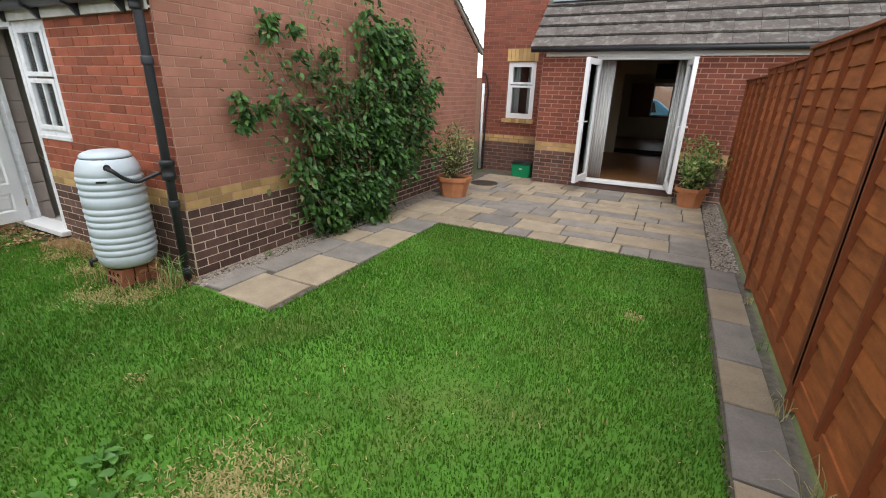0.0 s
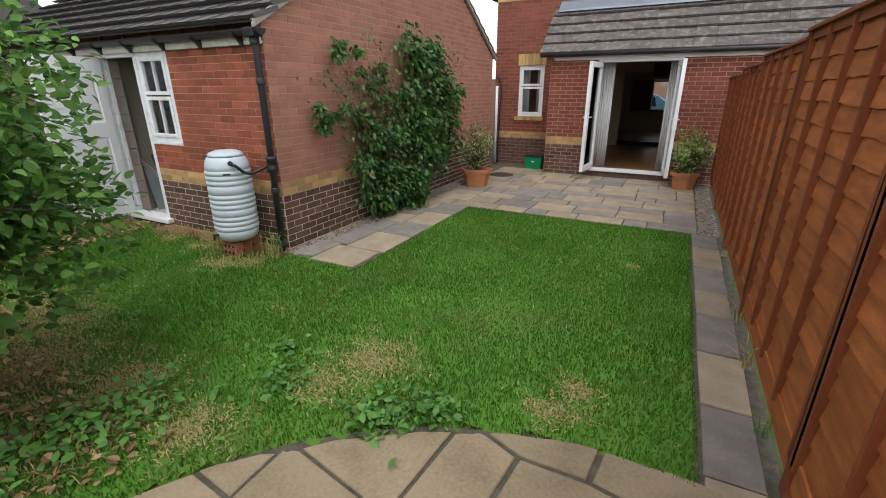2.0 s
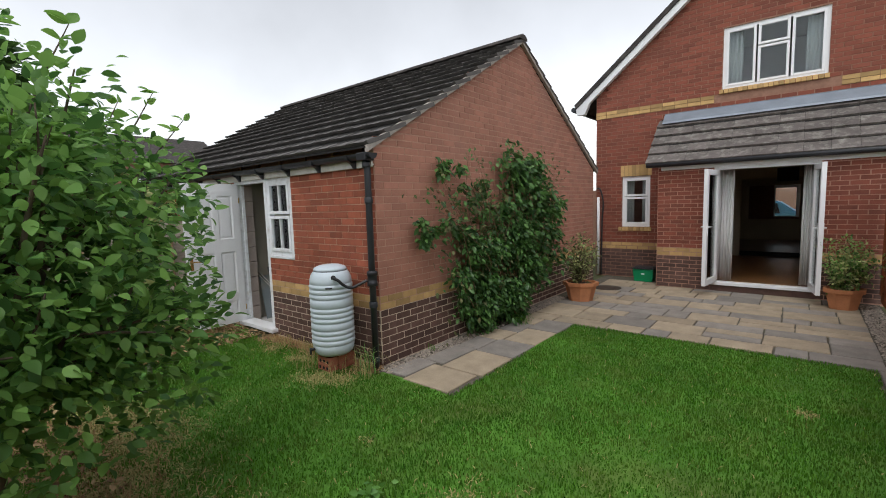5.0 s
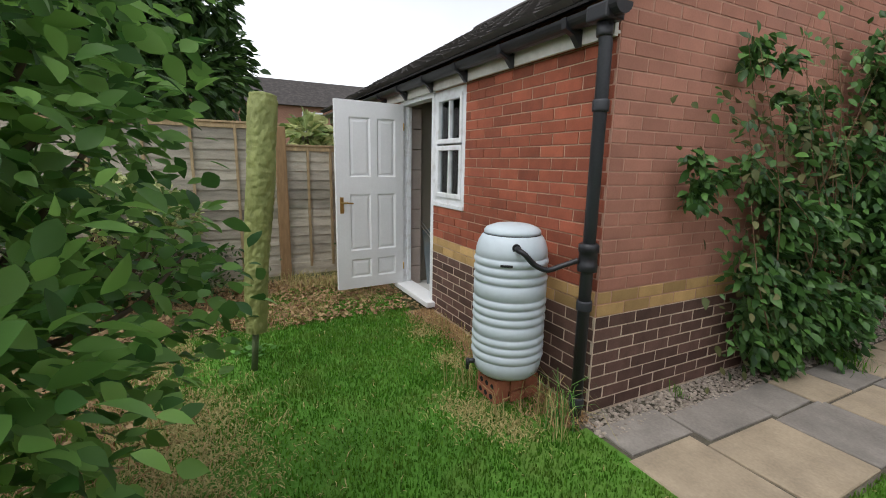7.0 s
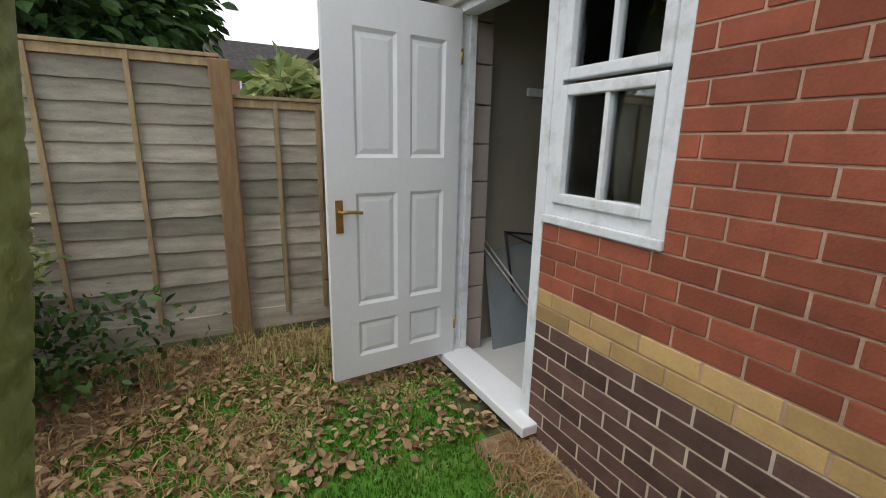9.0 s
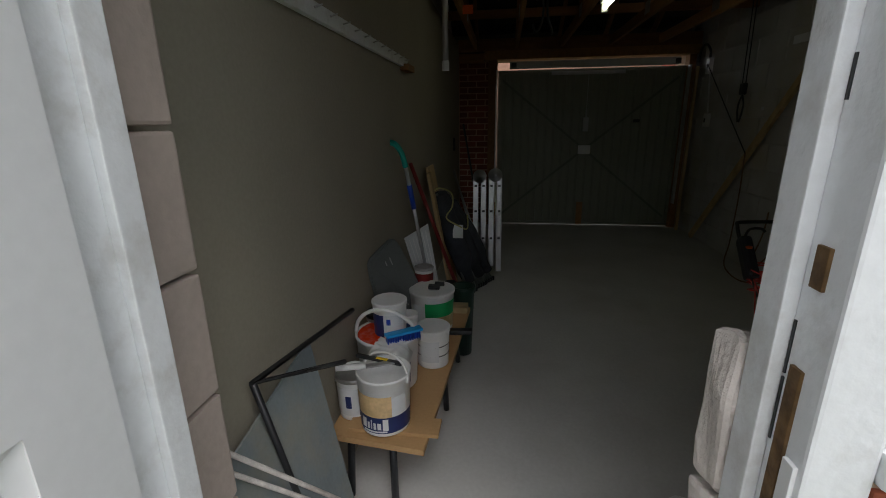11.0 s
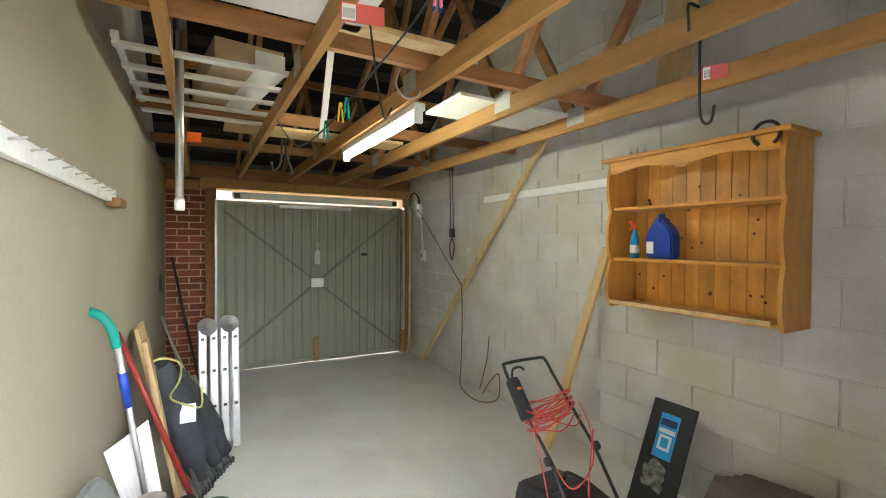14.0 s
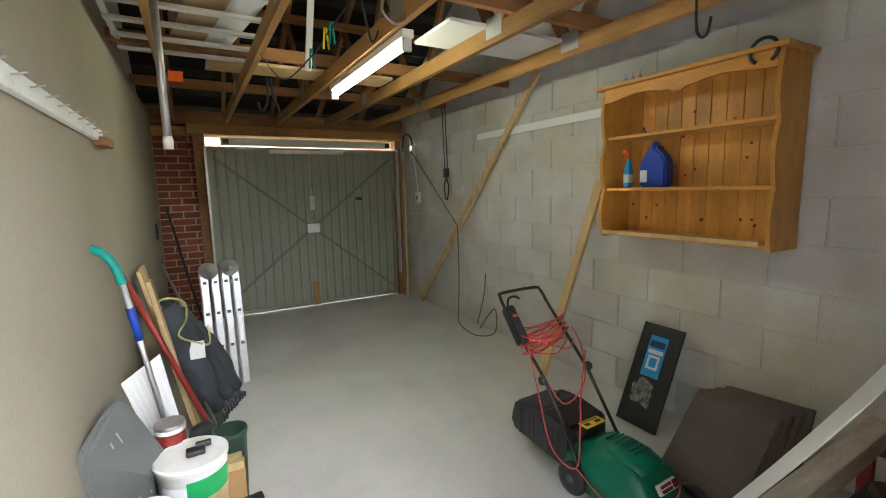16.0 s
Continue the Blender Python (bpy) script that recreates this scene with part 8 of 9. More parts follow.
for k in range(9):
    bm = bmesh.new()
    zc, yc = 0.71 - k * 0.012 + rng.uniform(-0.02, 0.02), 0.785 - k * 0.006
    o = [(-0.185, yc, zc), (-0.1, yc - 0.03 + rng.uniform(-0.02, 0.02), zc - 0.02 + rng.uniform(-0.025, 0.025)), (0.05, yc - 0.03, zc - 0.005 + rng.uniform(-0.03, 0.03)), (0.185, yc + 0.01, zc + 0.03), (0.19, yc + 0.03, zc + 0.02), (0.05, yc + 0.03, zc + rng.uniform(-0.02, 0.03)), (-0.1, yc + 0.03, zc), (-0.188, yc + 0.01, zc)]
    tube(bm, curve(o, 4), 0.0038, 6)
    part("turn", bm, M_CABLE_R, cbl)
for pts in ([(-0.18, 0.76, 0.69), (-0.1, 0.70, 0.66), (0.08, 0.66, 0.60), (0.17, 0.70, 0.63)], [(-0.17, 0.74, 0.65), (-0.16, 0.6, 0.5), (-0.12, 0.5, 0.4), (0.0, 0.48, 0.5), (0.12, 0.6, 0.62), (0.18, 0.72, 0.69)],
            [(-0.17, 0.72, 0.63), (-0.2, 0.62, 0.45), (-0.22, 0.5, 0.2), (-0.2, 0.36, 0.16), (-0.1, 0.42, 0.32), (0.0, 0.5, 0.42), (0.18, 0.62, 0.58)], [(-0.2, 0.36, 0.16), (-0.21, 0.15, 0.1), (-0.17, -0.02, 0.17), (0.0, -0.02, 0.175), (0.15, 0.05, 0.18)]):
    bm = bmesh.new()
    tube(bm, curve(pts, 6), 0.0038, 6)
    part("loop", bm, M_CABLE_R, cbl)


# left side: bench with paint
bench = thing("bench", (0, 0, 0), label="low brown board on black trestle legs holding paint", category="bench")
PZ = 0.345
bm = bmesh.new()
prism(bm, [(-3.06, 0.84, PZ - 0.022), (-2.72, 0.80, PZ - 0.022), (-2.655, 1.97, PZ - 0.022), (-3.05, 1.97, PZ - 0.022)], (0, 0, 0.022))
part("board", bm, M_MDF, bench)
for x, y, x2, y2 in ((-2.86, 0.93, -2.84, 0.86), (-2.74, 1.42, -2.73, 1.45), (-3.02, 0.95, -3.02, 0.9), (-2.74, 1.85, -2.72, 1.9)):
    bm = bmesh.new()
    tube(bm, [(x, y, PZ - 0.022), (x2, y2, FLOOR_Z)], 0.014, 10)
    part("leg", bm, M_BLACKP, bench)
flat("offcut", "short offcut of brown board under the paint tub", "board", -3.0, -2.68, 0.86, 0.95, PZ + 0.0005, PZ + 0.014, M_MDF)
flat("wood_block", "pale wood block at the end of the bench", "wood", -2.76, -2.665, 1.88, 1.96, PZ + 0.0005, PZ + 0.035, M_PALEWOOD)


def paint_tin(name, x, y, z, r, h, label, mats, handle=None, lid=True, category="paint tin", bands=(), taper=0.92, rim=True, rz=0):
    """A tin or tub. bands: (from, to, material, angle0, angle1) wrapped round the side."""
    p = thing(name, (x, y, z), label=label, category=category, rz=rz)
    bm = bmesh.new()
    pr = [(r * taper, 0.0), (r * taper, 0.006), (r, h - 0.012), (r * 1.03, h - 0.01), (r * 1.03, h)]
    if not lid:
        pr += [(r * 0.97, h), (r * 0.93, h * 0.75), (0.0, h * 0.75)]
    lathe(bm, pr, 32)
    part("body", bm, mats[0], p)
    if lid:
        bm = bmesh.new()
        lathe(bm, [(r * 1.045, h - 0.004), (r * 1.05, h + 0.008), (r * 1.0, h + 0.011), (r * 0.95, h + 0.009), (0.0, h + 0.009)], 32)
        bm.normal_update()
        for f in bm.faces:
            f.smooth = abs(f.normal.z) < 0.5
        part("lid", bm, mats[1], p)
    for a, b, m, g0, g1 in bands:
        bm = bmesh.new()
        ra, rb = r * (taper + (1 - taper) * a / h) + 0.0012, r * (taper + (1 - taper) * b / h) + 0.0012
        n = 20
        va = [bm.verts.new((ra * math.cos(radians(g0 + (g1 - g0) * i / n)), ra * math.sin(radians(g0 + (g1 - g0) * i / n)), a)) for i in range(n + 1)]
        vb = [bm.verts.new((rb * math.cos(radians(g0 + (g1 - g0) * i / n)), rb * math.sin(radians(g0 + (g1 - g0) * i / n)), b)) for i in range(n + 1)]
        for i in range(n):
            bm.faces.new((va[i], va[i + 1], vb[i + 1], vb[i])).smooth = True
        part("label", bm, m, p)
    if handle:
        ang, hh, m = handle[:3]
        bm = bmesh.new()
        ca, sa = math.cos(radians(ang)), math.sin(radians(ang))
        pts = []
        for i in range(17):
            t = math.pi * i / 16
            pts.append((ca * r * 1.04 * math.cos(t) - sa * hh[1] * math.sin(t), sa * r * 1.04 * math.cos(t) + ca * hh[1] * math.sin(t), h - 0.03 + hh[0] * math.sin(t)))
        tube(bm, pts, handle[3] if len(handle) > 3 else 0.0045, 8)
        part("handle", bm, m, p)
    return p


T = PZ + 0.0146
tub = paint_tin("paint_tub", -2.875, 0.915, T, 0.092, 0.21, "white paint tub with navy band and tan picture", (M_WPLAS, M_WPLAS), handle=(-20, (0.075, 0.03), M_WPLAS), lid=False,
                bands=((0.012, 0.075, M_NAVY, 180, 360), (0.075, 0.155, M_TAN, 200, 300), (0.076, 0.15, M_SHEET, 300, 335)))
bm = bmesh.new()
n = 0
for g0, g1, a, b in ((228, 240, 0.030, 0.066), (243, 249, 0.030, 0.055), (252, 254.5, 0.030, 0.066), (258, 264, 0.030, 0.055), (267, 275, 0.030, 0.055), (279, 291, 0.026, 0.07), (232, 288, 0.018, 0.024)):
    ra = 0.092 * (0.92 + 0.08 * a / 0.21) + 0.004
    k = 5
    va = [bm.verts.new((ra * math.cos(radians(g0 + (g1 - g0) * i / k)), ra * math.sin(radians(g0 + (g1 - g0) * i / k)), a)) for i in range(k + 1)]
    vb = [bm.verts.new((ra * math.cos(radians(g0 + (g1 - g0) * i / k)), ra * math.sin(radians(g0 + (g1 - g0) * i / k)), b)) for i in range(k + 1)]
    for i in range(k):
        bm.faces.new((va[i], va[i + 1], vb[i + 1], vb[i]))
part("print", bm, M_SHEET, tub, "white mark on the navy band")
paint_tin("paint_tin", -3.005, 0.98, PZ + 0.0005, 0.066, 0.155, "white paint tin with printed label and handle", (M_WPLAS, M_STEEL), handle=(10, (0.06, 0.03), M_WPLAS), bands=((0.02, 0.13, M_SHEET, 200, 330), (0.02, 0.12, M_INK, 300, 308), (0.05, 0.1, M_NAVY, 255, 275)))
buck = paint_tin("paint_bucket", -2.935, 1.20, PZ + 0.0005, 0.125, 0.22, "white bucket smeared with wet red paint inside", (M_WPLAS, M_REDPAINT), handle=(0, (0.15, -0.06), M_WPLAS, 0.008), lid=False, bands=((0.05, 0.1, M_SHEET, 220, 300), (0.03, 0.12, M_NAVY, 300, 330)))
bm = bmesh.new()
lathe(bm, [(0.12, 0.215), (0.117, 0.19), (0.0, 0.17)], 32)
part("paint", bm, M_REDPAINT, buck, "red paint surface")
paint_tin("paint_tin", -2.925, 1.215, PZ + 0.19, 0.068, 0.155, "navy and white paint tin set in the bucket", (M_WPLAS, M_WPLAS), bands=((0.012, 0.12, M_NAVY, 150, 262), (0.012, 0.12, M_SHEET, 262, 330), (0.08, 0.105, M_BLUEP, 272, 286), (0.03, 0.036, M_INK, 266, 300)))
paint_tin("paint_tin", -2.86, 1.275, PZ + 0.19, 0.036, 0.07, "small white sample tin in the bucket", (M_WPLAS, M_WPLAS), bands=((0.02, 0.05, M_NAVY, 240, 290),))
paint_tin("paint_tin", -2.775, 1.36, PZ + 0.0005, 0.074, 0.165, "white paint tin with black bands, drips on lid", (M_WPLAS, M_WPLAS), bands=((0.1, 0.105, M_INK, 0, 360), (0.055, 0.06, M_INK, 0, 360), (0.03, 0.13, M_SHEET, 230, 300)))
paint_tin("paint_tub", -2.835, 1.72, PZ + 0.0005, 0.113, 0.20, "large white tub with green label and lid", (M_WPLAS, M_WPLAS), bands=((0.09, 0.165, M_GREENLAB, 260, 360), (0.02, 0.09, M_TAN, 290, 360), (0.03, 0.15, M_SHEET, 215, 260)))
paint_tin("tin_lid", -3.0, 1.32, PZ + 0.2205, 0.058, 0.02, "dark open tin lid resting on the paint", (M_STEEL, M_BLACKP), taper=1.0, category="tin lid")
paint_tin("paint_tin", -2.90, 1.86, PZ + 0.0005, 0.05, 0.27, "small tin standing behind the tub", (M_WPLAS, M_STEEL), bands=((0.2, 0.25, M_RED, 180, 360),))
cloth = thing("dust_cloth", (-2.90, 1.07, PZ + 0.17), label="crumpled white cloth with printed corner", category="cloth")
bm = bmesh.new()
n = 12
grid = [[bm.verts.new((-0.085 + 0.17 * i / n, -0.06 + 0.12 * j / n, 0.055 - 0.9 * max(0, abs(i / n - 0.5) - 0.3) * 0.3 + 0.018 * noise.noise((i * 0.5, j * 0.5, 3)))) for j in range(n + 1)] for i in range(n + 1)]
for i in range(n):
    for j in range(n):
        bm.faces.new((grid[i][j], grid[i + 1][j], grid[i + 1][j + 1], grid[i][j + 1])).smooth = True
cl = part("cloth", bm, M_WPLAS, cloth)
md = cl.modifiers.new("thick", 'SOLIDIFY')
md.thickness = 0.004
br = thing("brush", (-2.85, 1.13, PZ + 0.25), label="bright blue hand brush lying across the paint tins", category="brush", rz=35)
br.rotation_euler.x = radians(0)
bm = bmesh.new()
box(bm, -0.075, 0.075, -0.018, 0.018, 0, 0.012, 0.004)
part("head", bm, M_CYAN, br)
bm = bmesh.new()
for k in range(14):
    box(bm, -0.07 + k * 0.01, -0.066 + k * 0.01, -0.014, 0.014, -0.03, 0.0)
part("bristle", bm, M_BLUEP, br)
scr = thing("scraper", (-2.9, 0.9, T + 0.215), label="paint scraper with white handle across the tub", category="scraper", rz=12)
bm = bmesh.new()
tube(bm, [(-0.13, 0, 0.012), (-0.03, 0, 0.012)], [0.012, 0.009], 10)
part("handle", bm, M_WPLAS, scr)
bm = bmesh.new()
bar(bm, (-0.03, 0, 0.012), (0.09, 0.02, 0.014), 0.022, 0.006, 0.001)
part("blade", bm, M_STEEL, scr)
kn = thing("knife", (-2.9, 0.93, T + 0.215), label="black and yellow craft knife on the tub rim", category="knife", rz=-15)
bm = bmesh.new()
bar(bm, (-0.09, 0.01, 0.012), (0.09, 0.015, 0.012), 0.016, 0.012, 0.003)
part("body", bm, M_BLACKP, kn)
bm = bmesh.new()
bar(bm, (-0.01, 0.012, 0.0165), (0.035, 0.013, 0.0165), 0.013, 0.006, 0.002)
part("slider", bm, M_YELLOW, kn)
pbr = thing("paint_brush", (-2.70, 1.62, PZ + 0.0005), label="old paint brush with a dark handle on the bench", category="brush")
bm = bmesh.new()
bar(bm, (-0.1, 0.0, 0.015), (0.08, 0.02, 0.015), 0.04, 0.022, 0.005)
part("handle", bm, M_BLACKP, pbr)
clamp = thing("clamp", (-2.82, 1.70, PZ + 0.215), label="black plastic clip lying on the tub lid", category="clip")
bm = bmesh.new()
box(bm, -0.03, 0.03, -0.02, 0.02, 0, 0.02, 0.006)
box(bm, 0.0, 0.05, 0.01, 0.03, 0.01, 0.03, 0.005)
part("body", bm, M_BLACKP, clamp)
frm = thing("folded_stand", label="black folded steel frame leaning by the wall", category="frame")
for pts in ([(-2.99, 0.86, 0.62), (-3.05, 0.45, 0.80), (-3.02, 1.05, 0.72)], [(-3.05, 0.45, 0.80), (-3.0, 0.50, 0.42), (-2.96, 0.62, FLOOR_Z)]):
    bm = bmesh.new()
    tube(bm, pts, 0.009, 8)
    part("tube", bm, M_BLACKP, frm)
gl = thing("glass_sheet", label="grey translucent plastic sheet leaning against the wall", category="sheet")
bm = bmesh.new()
prism(bm, [(-2.90, 0.30, FLOOR_Z), (-2.92, 0.74, FLOOR_Z), (-3.065, 0.78, 0.74), (-3.06, 0.30, 0.66)], (-0.006, 0, 0))
part("pane", bm, material("grey_blue_sheet", (0.25, 0.29, 0.31), 0.25, vary=0.12, scale=4, bump=0.02, stain=0.4, stain_col=(0.4, 0.33, 0.2), stain_scale=3), gl)
for a, b in (((-2.84, 0.78, FLOOR_Z), (-3.06, 0.28, 0.72)), ((-2.83, 0.80, FLOOR_Z), (-3.06, 0.26, 0.80))):
    line_thing("thin_rod", "thin pale rod leaning against the sheet", "rod", [a, b], 0.006, M_GREYWOOD, 0, sub="rod")

# leaning things further along the left wall
lid = thing("storage_lid", label="dark grey plastic storage lid leaning on the wall", category="lid")
LID = [Vector(p) for p in ((-3.065, 1.40, 0.79), (-3.0, 1.66, 0.85), (-2.88, 1.86, 0.43), (-3.05, 1.59, 0.35))]


def lid_at(u, v, out=0.0):
    nrm = (LID[1] - LID[0]).cross(LID[3] - LID[0]).normalized()
    nrm = nrm if nrm.y < 0 else -nrm
    return LID[0].lerp(LID[1], u).lerp(LID[3].lerp(LID[2], u), v) + nrm * out


bm = bmesh.new()
rim = [(0.5 + 0.5 * math.copysign(abs(math.cos(a)) ** 0.32, math.cos(a)), 0.5 + 0.5 * math.copysign(abs(math.sin(a)) ** 0.32, math.sin(a))) for a in [k * math.tau / 40 for k in range(40)]]
back_n = lid_at(0.5, 0.5, -0.02) - lid_at(0.5, 0.5)
prism(bm, [tuple(lid_at(u, v)) for u, v in rim], back_n)
bmesh.ops.bevel(bm, geom=list(bm.edges), offset=0.006, segments=2, affect='EDGES')
part("panel", bm, M_GREYP, lid)
for u in (0.42, 0.56):
    bm = bmesh.new()
    bar(bm, lid_at(u, 0.15, 0.002), lid_at(u, 0.85, 0.002), 0.01, 0.006)
    part("rib", bm, M_STEEL, lid)
wp = thing("ribbed_sheet", label="white ribbed plastic panel leaning on the wall", category="panel")
WPQ = [Vector(p) for p in ((-3.075, 2.16, 0.70), (-2.935, 2.22, 0.78), (-2.87, 2.24, 0.33), (-2.97, 2.18, 0.30))]
bm = bmesh.new()
prism(bm, [tuple(p) for p in WPQ], (0, 0.008, 0))
part("sheet", bm, M_SHEET, wp)
for k in range(7):
    u = 0.1 + 0.13 * k
    bm = bmesh.new()
    bar(bm, WPQ[0].lerp(WPQ[1], u) + Vector((0, -0.003, -0.03)), WPQ[3].lerp(WPQ[2], u) + Vector((0, -0.003, 0.03)), 0.006, 0.004)
    part("rib", bm, M_WPLAS, wp)
brm = thing("broom", label="broom with teal grip, white pole and purple sleeve", category="broom")
A, B = Vector((-3.005, 1.95, 1.17)), Vector((-2.885, 2.25, FLOOR_Z))
for nm, u, v, r, m in (("pole", 0.0, 1.0, 0.0105, M_ALU), ("sleeve", 0.105, 0.225, 0.0145, M_BLUEP)):
    bm = bmesh.new()
    tube(bm, [A.lerp(B, u), A.lerp(B, v)], r, 12)
    part(nm, bm, m, brm)
bm = bmesh.new()
tube(bm, curve([A.lerp(B, 0.02), A + Vector((-0.015, 0, 0.05)), A + Vector((-0.045, 0.0, 0.095)), A + Vector((-0.08, 0.01, 0.11))], 5), 0.0155, 12)
part("grip", bm, M_TEAL, brm)
rd = thing("red_tool", label="red-handled long tool leaning on the wall", category="tool")
bm = bmesh.new()
tube(bm, [(-3.05, 2.3, 1.14), (-2.76, 2.34, 0.30)], 0.0125, 10)
part("handle", bm, M_RED, rd)
pl = thing("leaning_board", label="pale timber board leaning behind the tools", category="board")
bm = bmesh.new()
bar(bm, (-2.80, 2.52, FLOOR_Z + 0.01), (-2.97, 2.50, 1.06), 0.02, 0.085, 0.002, up=(0, 1, 0))
part("board", bm, M_PALEWOOD, pl)
pl = thing("chipboard_square", label="square of pale chipboard leaning on the wall", category="board")
bm = bmesh.new()
bar(bm, (-2.84, 2.95, FLOOR_Z + 0.01), (-3.04, 2.95, 1.06), 0.018, 0.26, 0.002, up=(0, 1, 0))
part("board", bm, M_PALEWOOD, pl)
for k, (x, y, tx, ty) in enumerate(((-2.71, 2.98, -0.22, -0.28), (-2.64, 3.14, -0.28, -0.32), (-2.58, 3.26, -0.30, -0.34))):
    fc = thing("folding_chair", (x, y, FLOOR_Z), label="folded dark camping chair leaning on the wall", category="chair", group="folded camping chairs")
    top = Vector((tx, ty, 0.86 - 0.05 * k))
    for i in range(4):
        bm = bmesh.new()
        o = Vector((0.018 * i - 0.03, -0.04 + 0.03 * i, 0.0))
        tube(bm, [o, o * 0.6 + top + Vector((0, 0.0, -0.04 * i))], 0.0105, 8)
        part("leg", bm, M_GREYP, fc)
        bm = bmesh.new()
        lathe(bm, [(0.014, 0.0), (0.016, 0.03), (0.012, 0.035)], 10, tuple(o))
        part("foot", bm, M_BLACKP, fc)
    bm = bmesh.new()
    pts = [Vector((-0.03, -0.03, 0.12)).lerp(top, i / 8) for i in range(9)]
    rr = [0.046 + 0.032 * math.sin(math.pi * i / 8) + 0.006 * math.sin(i * 3.1) for i in range(9)]
    tube(bm, pts, rr, 14)
    for v in bm.verts:
        v.co += Vector((0.022, 0.022, 0.0)) * noise.noise(v.co * 20)
    part("fabric", bm, M_CLOTH, fc)
flat("paper_tag", "white paper tag tied on a folded chair", "tag", -2.84, -2.765, 2.72, 2.726, 0.56, 0.66, M_SHEET)
M_PALETUBE = material("dull_yellow_tube", (0.42, 0.40, 0.15), 0.5, vary=0.1, bump=0.02)
line_thing("chair_frame", "dull yellow bent tube frame among the folded chairs", "frame", [(-2.98, 2.66, 0.90), (-2.92, 2.62, 0.94), (-2.84, 2.66, 0.90), (-2.84, 2.70, 0.80), (-2.88, 2.68, 0.72), (-2.80, 2.70, 0.66), (-2.74, 2.78, 0.62), (-2.74, 2.8, 0.72)], 0.0055, M_PALETUBE)
bgb = thing("black_bag", (-2.8, 2.2, FLOOR_Z), label="black tool bag and green wellington on the floor", category="bag")
bm = bmesh.new()
lathe(bm, [(0.07, 0), (0.09, 0.05), (0.085, 0.25), (0.06, 0.36), (0.0, 0.38)], 14, squash=1.4)
for v in bm.verts:
    v.co += Vector((0.012, 0.012, 0.012)) * noise.noise(v.co * 15)
part("bag", bm, M_CLOTH, bgb)
wel = thing("bucket", (-2.70, 2.02, FLOOR_Z), label="dark green plastic pot beside the bench", category="pot")
bm = bmesh.new()
lathe(bm, [(0.05, 0), (0.065, 0.40), (0.07, 0.41), (0.07, 0.43), (0.06, 0.43), (0.055, 0.35), (0.0, 0.35)], 18)
part("pot", bm, material("very_dark_green_plastic", (0.01, 0.035, 0.025), 0.4, vary=0.1), wel)

# folding aluminium ladder
lad = thing("folding_ladder", (-2.605, 3.55, FLOOR_Z), label="folded aluminium multi-joint ladder leaning upright", category="ladder", rz=4)
lad.rotation_euler.x = radians(-7)
for k in range(4):
    x = -0.12 + k * 0.071
    for dy in (0.0, 0.11):
        bm = bmesh.new()
        box(bm, x - 0.025, x + 0.025, dy - 0.012, dy + 0.012, 0.0 if k in (3,) else 0.05, 0.86, 0.004)
        st = part("stile", bm, M_ALU, lad)
        # black patches on the uncut stile imitate the shade inside its slots
        for z in (0.3, 0.55, 0.78):
            bm = bmesh.new()
            box(bm, x - 0.012, x + 0.012, dy - 0.0135, dy - 0.0115, z, z + 0.02)
            part("slot", bm, M_BLACKP, st)
    for z in (0.3, 0.55, 0.78):
        bm = bmesh.new()
        tube(bm, [(x, 0.0, z), (x, 0.11, z)], 0.014, 10)
        part("rung", bm, M_ALU, lad)
for k, x in enumerate((-0.0845, 0.0575)):
    for dy in (-0.016, 0.126):
        bm = bmesh.new()
        lathe(bm, [(0.0, -0.01), (0.058, -0.01), (0.061, 0.0), (0.058, 0.01), (0.018, 0.01), (0.018, 0.016), (0.0, 0.016)], 20)
        bmesh.ops.transform(bm, matrix=Matrix.Translation((x, dy, 0.875 + 0.012 * k)) @ Euler((radians(90), 0, 0)).to_matrix().to_4x4(), verts=bm.verts)
        part("hinge", bm, M_ALU, lad)
bm = bmesh.new()
box(bm, 0.081, 0.105, -0.0145, -0.0122, 0.33, 0.52)
part("label", bm, M_SHEET, lad)

# far left corner
line_thing("long_tool", "black long-handled tool in the far corner", "tool", [(-2.75, 5.2, FLOOR_Z), (-3.0, 5.35, 1.35)], 0.013, M_BLACKP, 0, sub="handle")
bm = bmesh.new()
box(bm, -3.079, -3.06, 4.9, 4.97, 1.05, 1.2, 0.004)
tagged(part("black_hook_plate", bm, M_BLACKP), "small black fitting on the plaster wall", "fitting")
for k in range(2):
    line_thing("garden_cane", "thin metal tool leaning in the far corner", "tool", [(-2.72 - 0.05 * k, 4.3, FLOOR_Z), (-3.04, 4.55 + 0.1 * k, 0.85)], 0.01, M_ALU, 0, sub="rod")

# rail on the party wall
rl = thing("tool_rail", (IN_L, 0, 0), label="white wall rail with nails for hanging tools", category="rail")
bm = bmesh.new()
box(bm, 0.001, 0.022, 0.58, 2.36, 1.685, 1.735, 0.003)
part("board", bm, M_PEEL, rl)
for k in range(14):
    bm = bmesh.new()
    y = 0.65 + k * 0.125
    tube(bm, [(0.02, y, 1.715), (0.05, y, 1.722)], 0.0025, 6)
    part("nail", bm, M_STEEL, rl)
bm = bmesh.new()
box(bm, 0.001, 0.05, 2.25, 2.42, 1.665, 1.70, 0.003)
part("bracket", bm, M_TIMBER, rl)

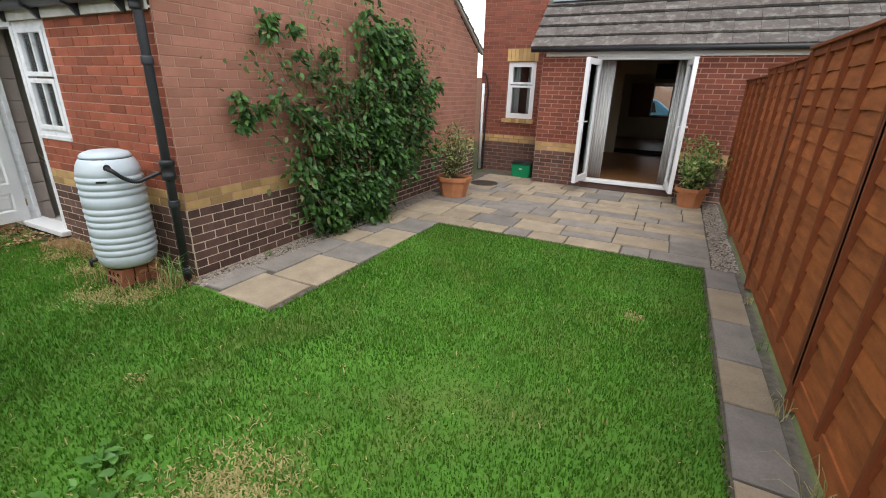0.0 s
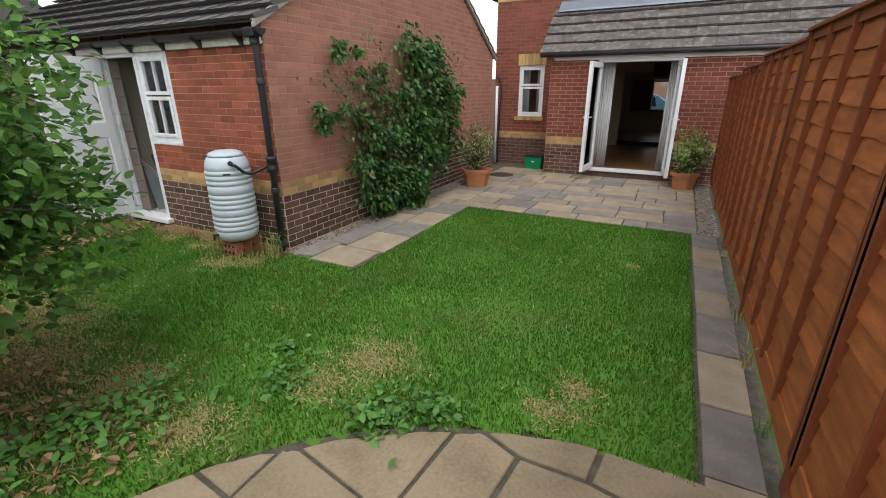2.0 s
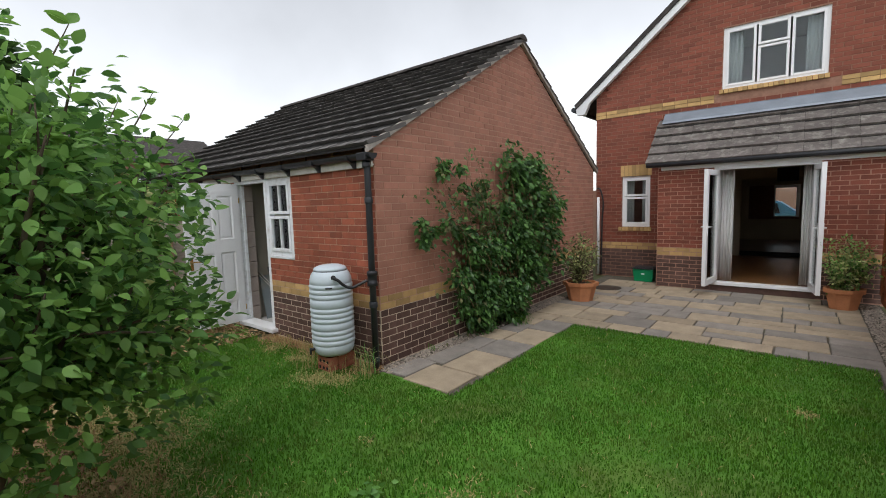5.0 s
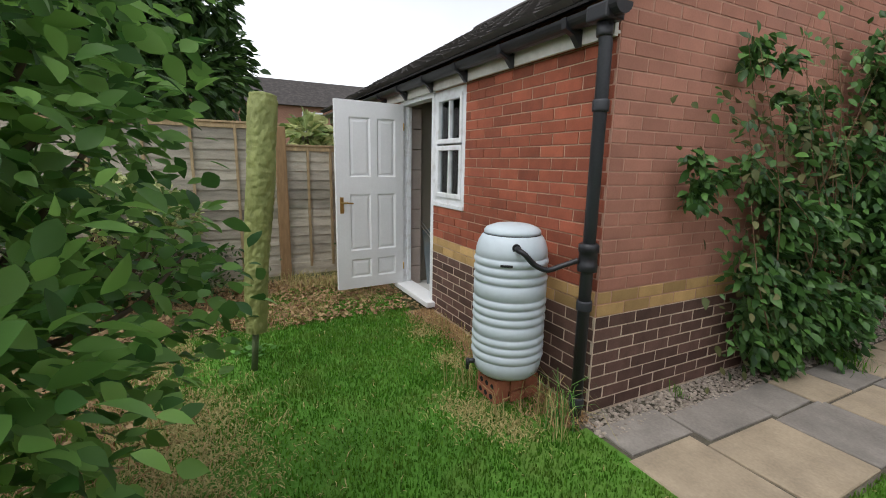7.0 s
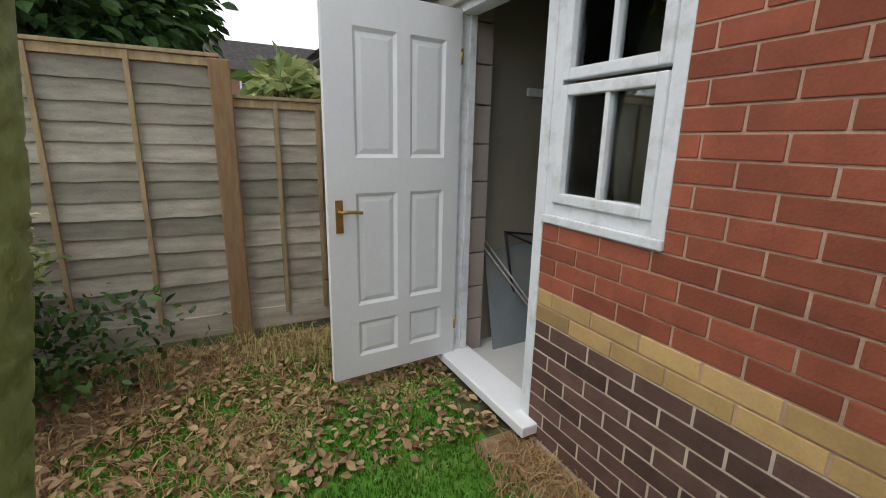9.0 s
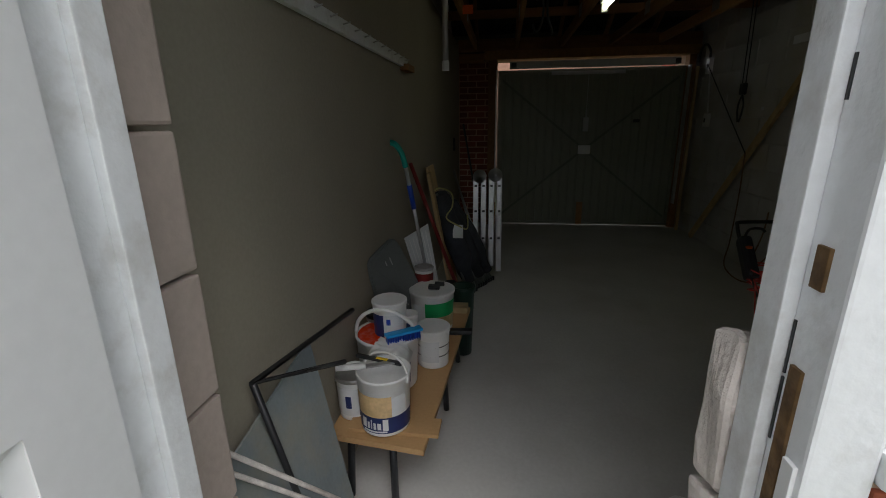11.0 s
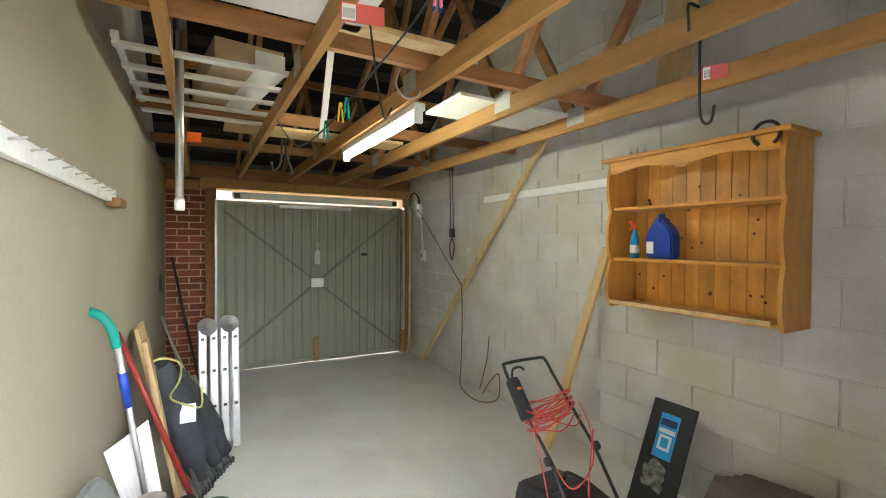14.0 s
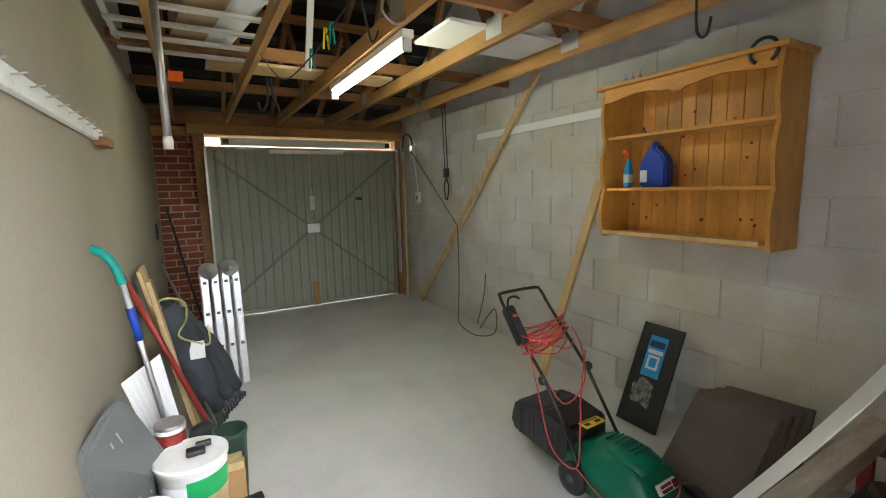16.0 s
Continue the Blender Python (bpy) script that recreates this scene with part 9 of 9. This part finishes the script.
# heap inside the window wall
ws = thing("white_trim", label="bent white plastic trim strip leaning in the corner", category="trim strip")
bm = bmesh.new()
ln = curve([(-1.86, 1.00, 0.035), (-1.66, 0.95, 0.05), (-1.48, 0.80, 0.22), (-1.37, 0.60, 0.55), (-1.30, 0.44, 0.84), (-1.10, 0.38, 0.99)], 8)
prev = None
for i, p in enumerate(ln):
    q = [bm.verts.new(p + Vector(o) * (1 + 0.12 * i / len(ln))) for o in ((0.034, 0.03, 0.008), (-0.024, -0.02, 0.03), (-0.028, -0.02, 0.022), (0.03, 0.03, -0.004))]
    if prev:
        for k in range(4):
            bm.faces.new((prev[k], prev[(k + 1) % 4], q[(k + 1) % 4], q[k]))
    else:
        bm.faces.new(q[::-1])
    prev = q
bm.faces.new(prev)
bmesh.ops.recalc_face_normals(bm, faces=bm.faces)
part("strip", bm, M_UPVC, ws)
gb_ = thing("grey_beam", label="grey weathered timber beam lying over the red trolley", category="timber")
bm = bmesh.new()
bar(bm, (-1.92, 0.575, 0.458), (-0.42, 0.60, 0.458), 0.08, 0.085, 0.008)
part("beam", bm, M_GREYWOOD, gb_)
tro = thing("red_trolley", label="old red metal trolley frame with clutter", category="trolley")
for a, b in (((-1.78, 0.30, 0.392), (-0.45, 0.30, 0.392)), ((-1.78, 0.62, 0.392), (-0.45, 0.62, 0.392)), ((-1.78, 0.30, 0.392), (-1.78, 0.62, 0.392)), ((-0.45, 0.30, 0.392), (-0.45, 0.62, 0.392)), ((-1.78, 0.30, FLOOR_Z), (-1.78, 0.30, 0.392)), ((-1.78, 0.62, FLOOR_Z), (-1.78, 0.62, 0.392)), ((-0.45, 0.62, FLOOR_Z), (-0.45, 0.62, 0.392)), ((-0.45, 0.30, FLOOR_Z), (-0.45, 0.30, 0.392))):
    bm = bmesh.new()
    bar(bm, a, b, 0.04, 0.045, 0.004, up=(0, 0, 1) if a[2] == b[2] else (0, 1, 0))
    part("bar", bm, M_RED, tro)
bm = bmesh.new()
box(bm, -1.76, -0.47, 0.32, 0.60, 0.24, 0.26, 0.003)
part("shelf", bm, M_CLOTH, tro)
for k in range(7):
    rb = thing("rubble_piece", (-1.6 + k * 0.17, 0.46 + 0.05 * math.sin(k * 2.3), 0.2605), label="broken block and slate piece on the trolley", category="rubble", group="rubble on the trolley", rz=k * 37)
    bm = bmesh.new()
    box(bm, -0.06, 0.06, -0.045, 0.045, 0, 0.05 + 0.02 * (k % 3), 0.008)
    for v in bm.verts:
        v.co += Vector((0.008, 0.008, 0.0)) * noise.noise(v.co * 20 + Vector((k, 0, 0)))
    part("piece", bm, (M_STONE, M_STONE, M_TIMBER)[k % 3], rb)
pp = flat("plaster_scrap", "small white plaster scrap on the floor", "scrap", -1.66, -1.60, 1.10, 1.16, FLOOR_Z + 0.0005, FLOOR_Z + 0.004, M_SHEET, 0.001)


# ---- walls laid piece by piece ----
block_face(gable, IN_R + 0.0215, -1, IN_F, IN_B, FLOOR_Z, 4.1, lambda y: roof_z(y) - 0.02)
lay_bricks()
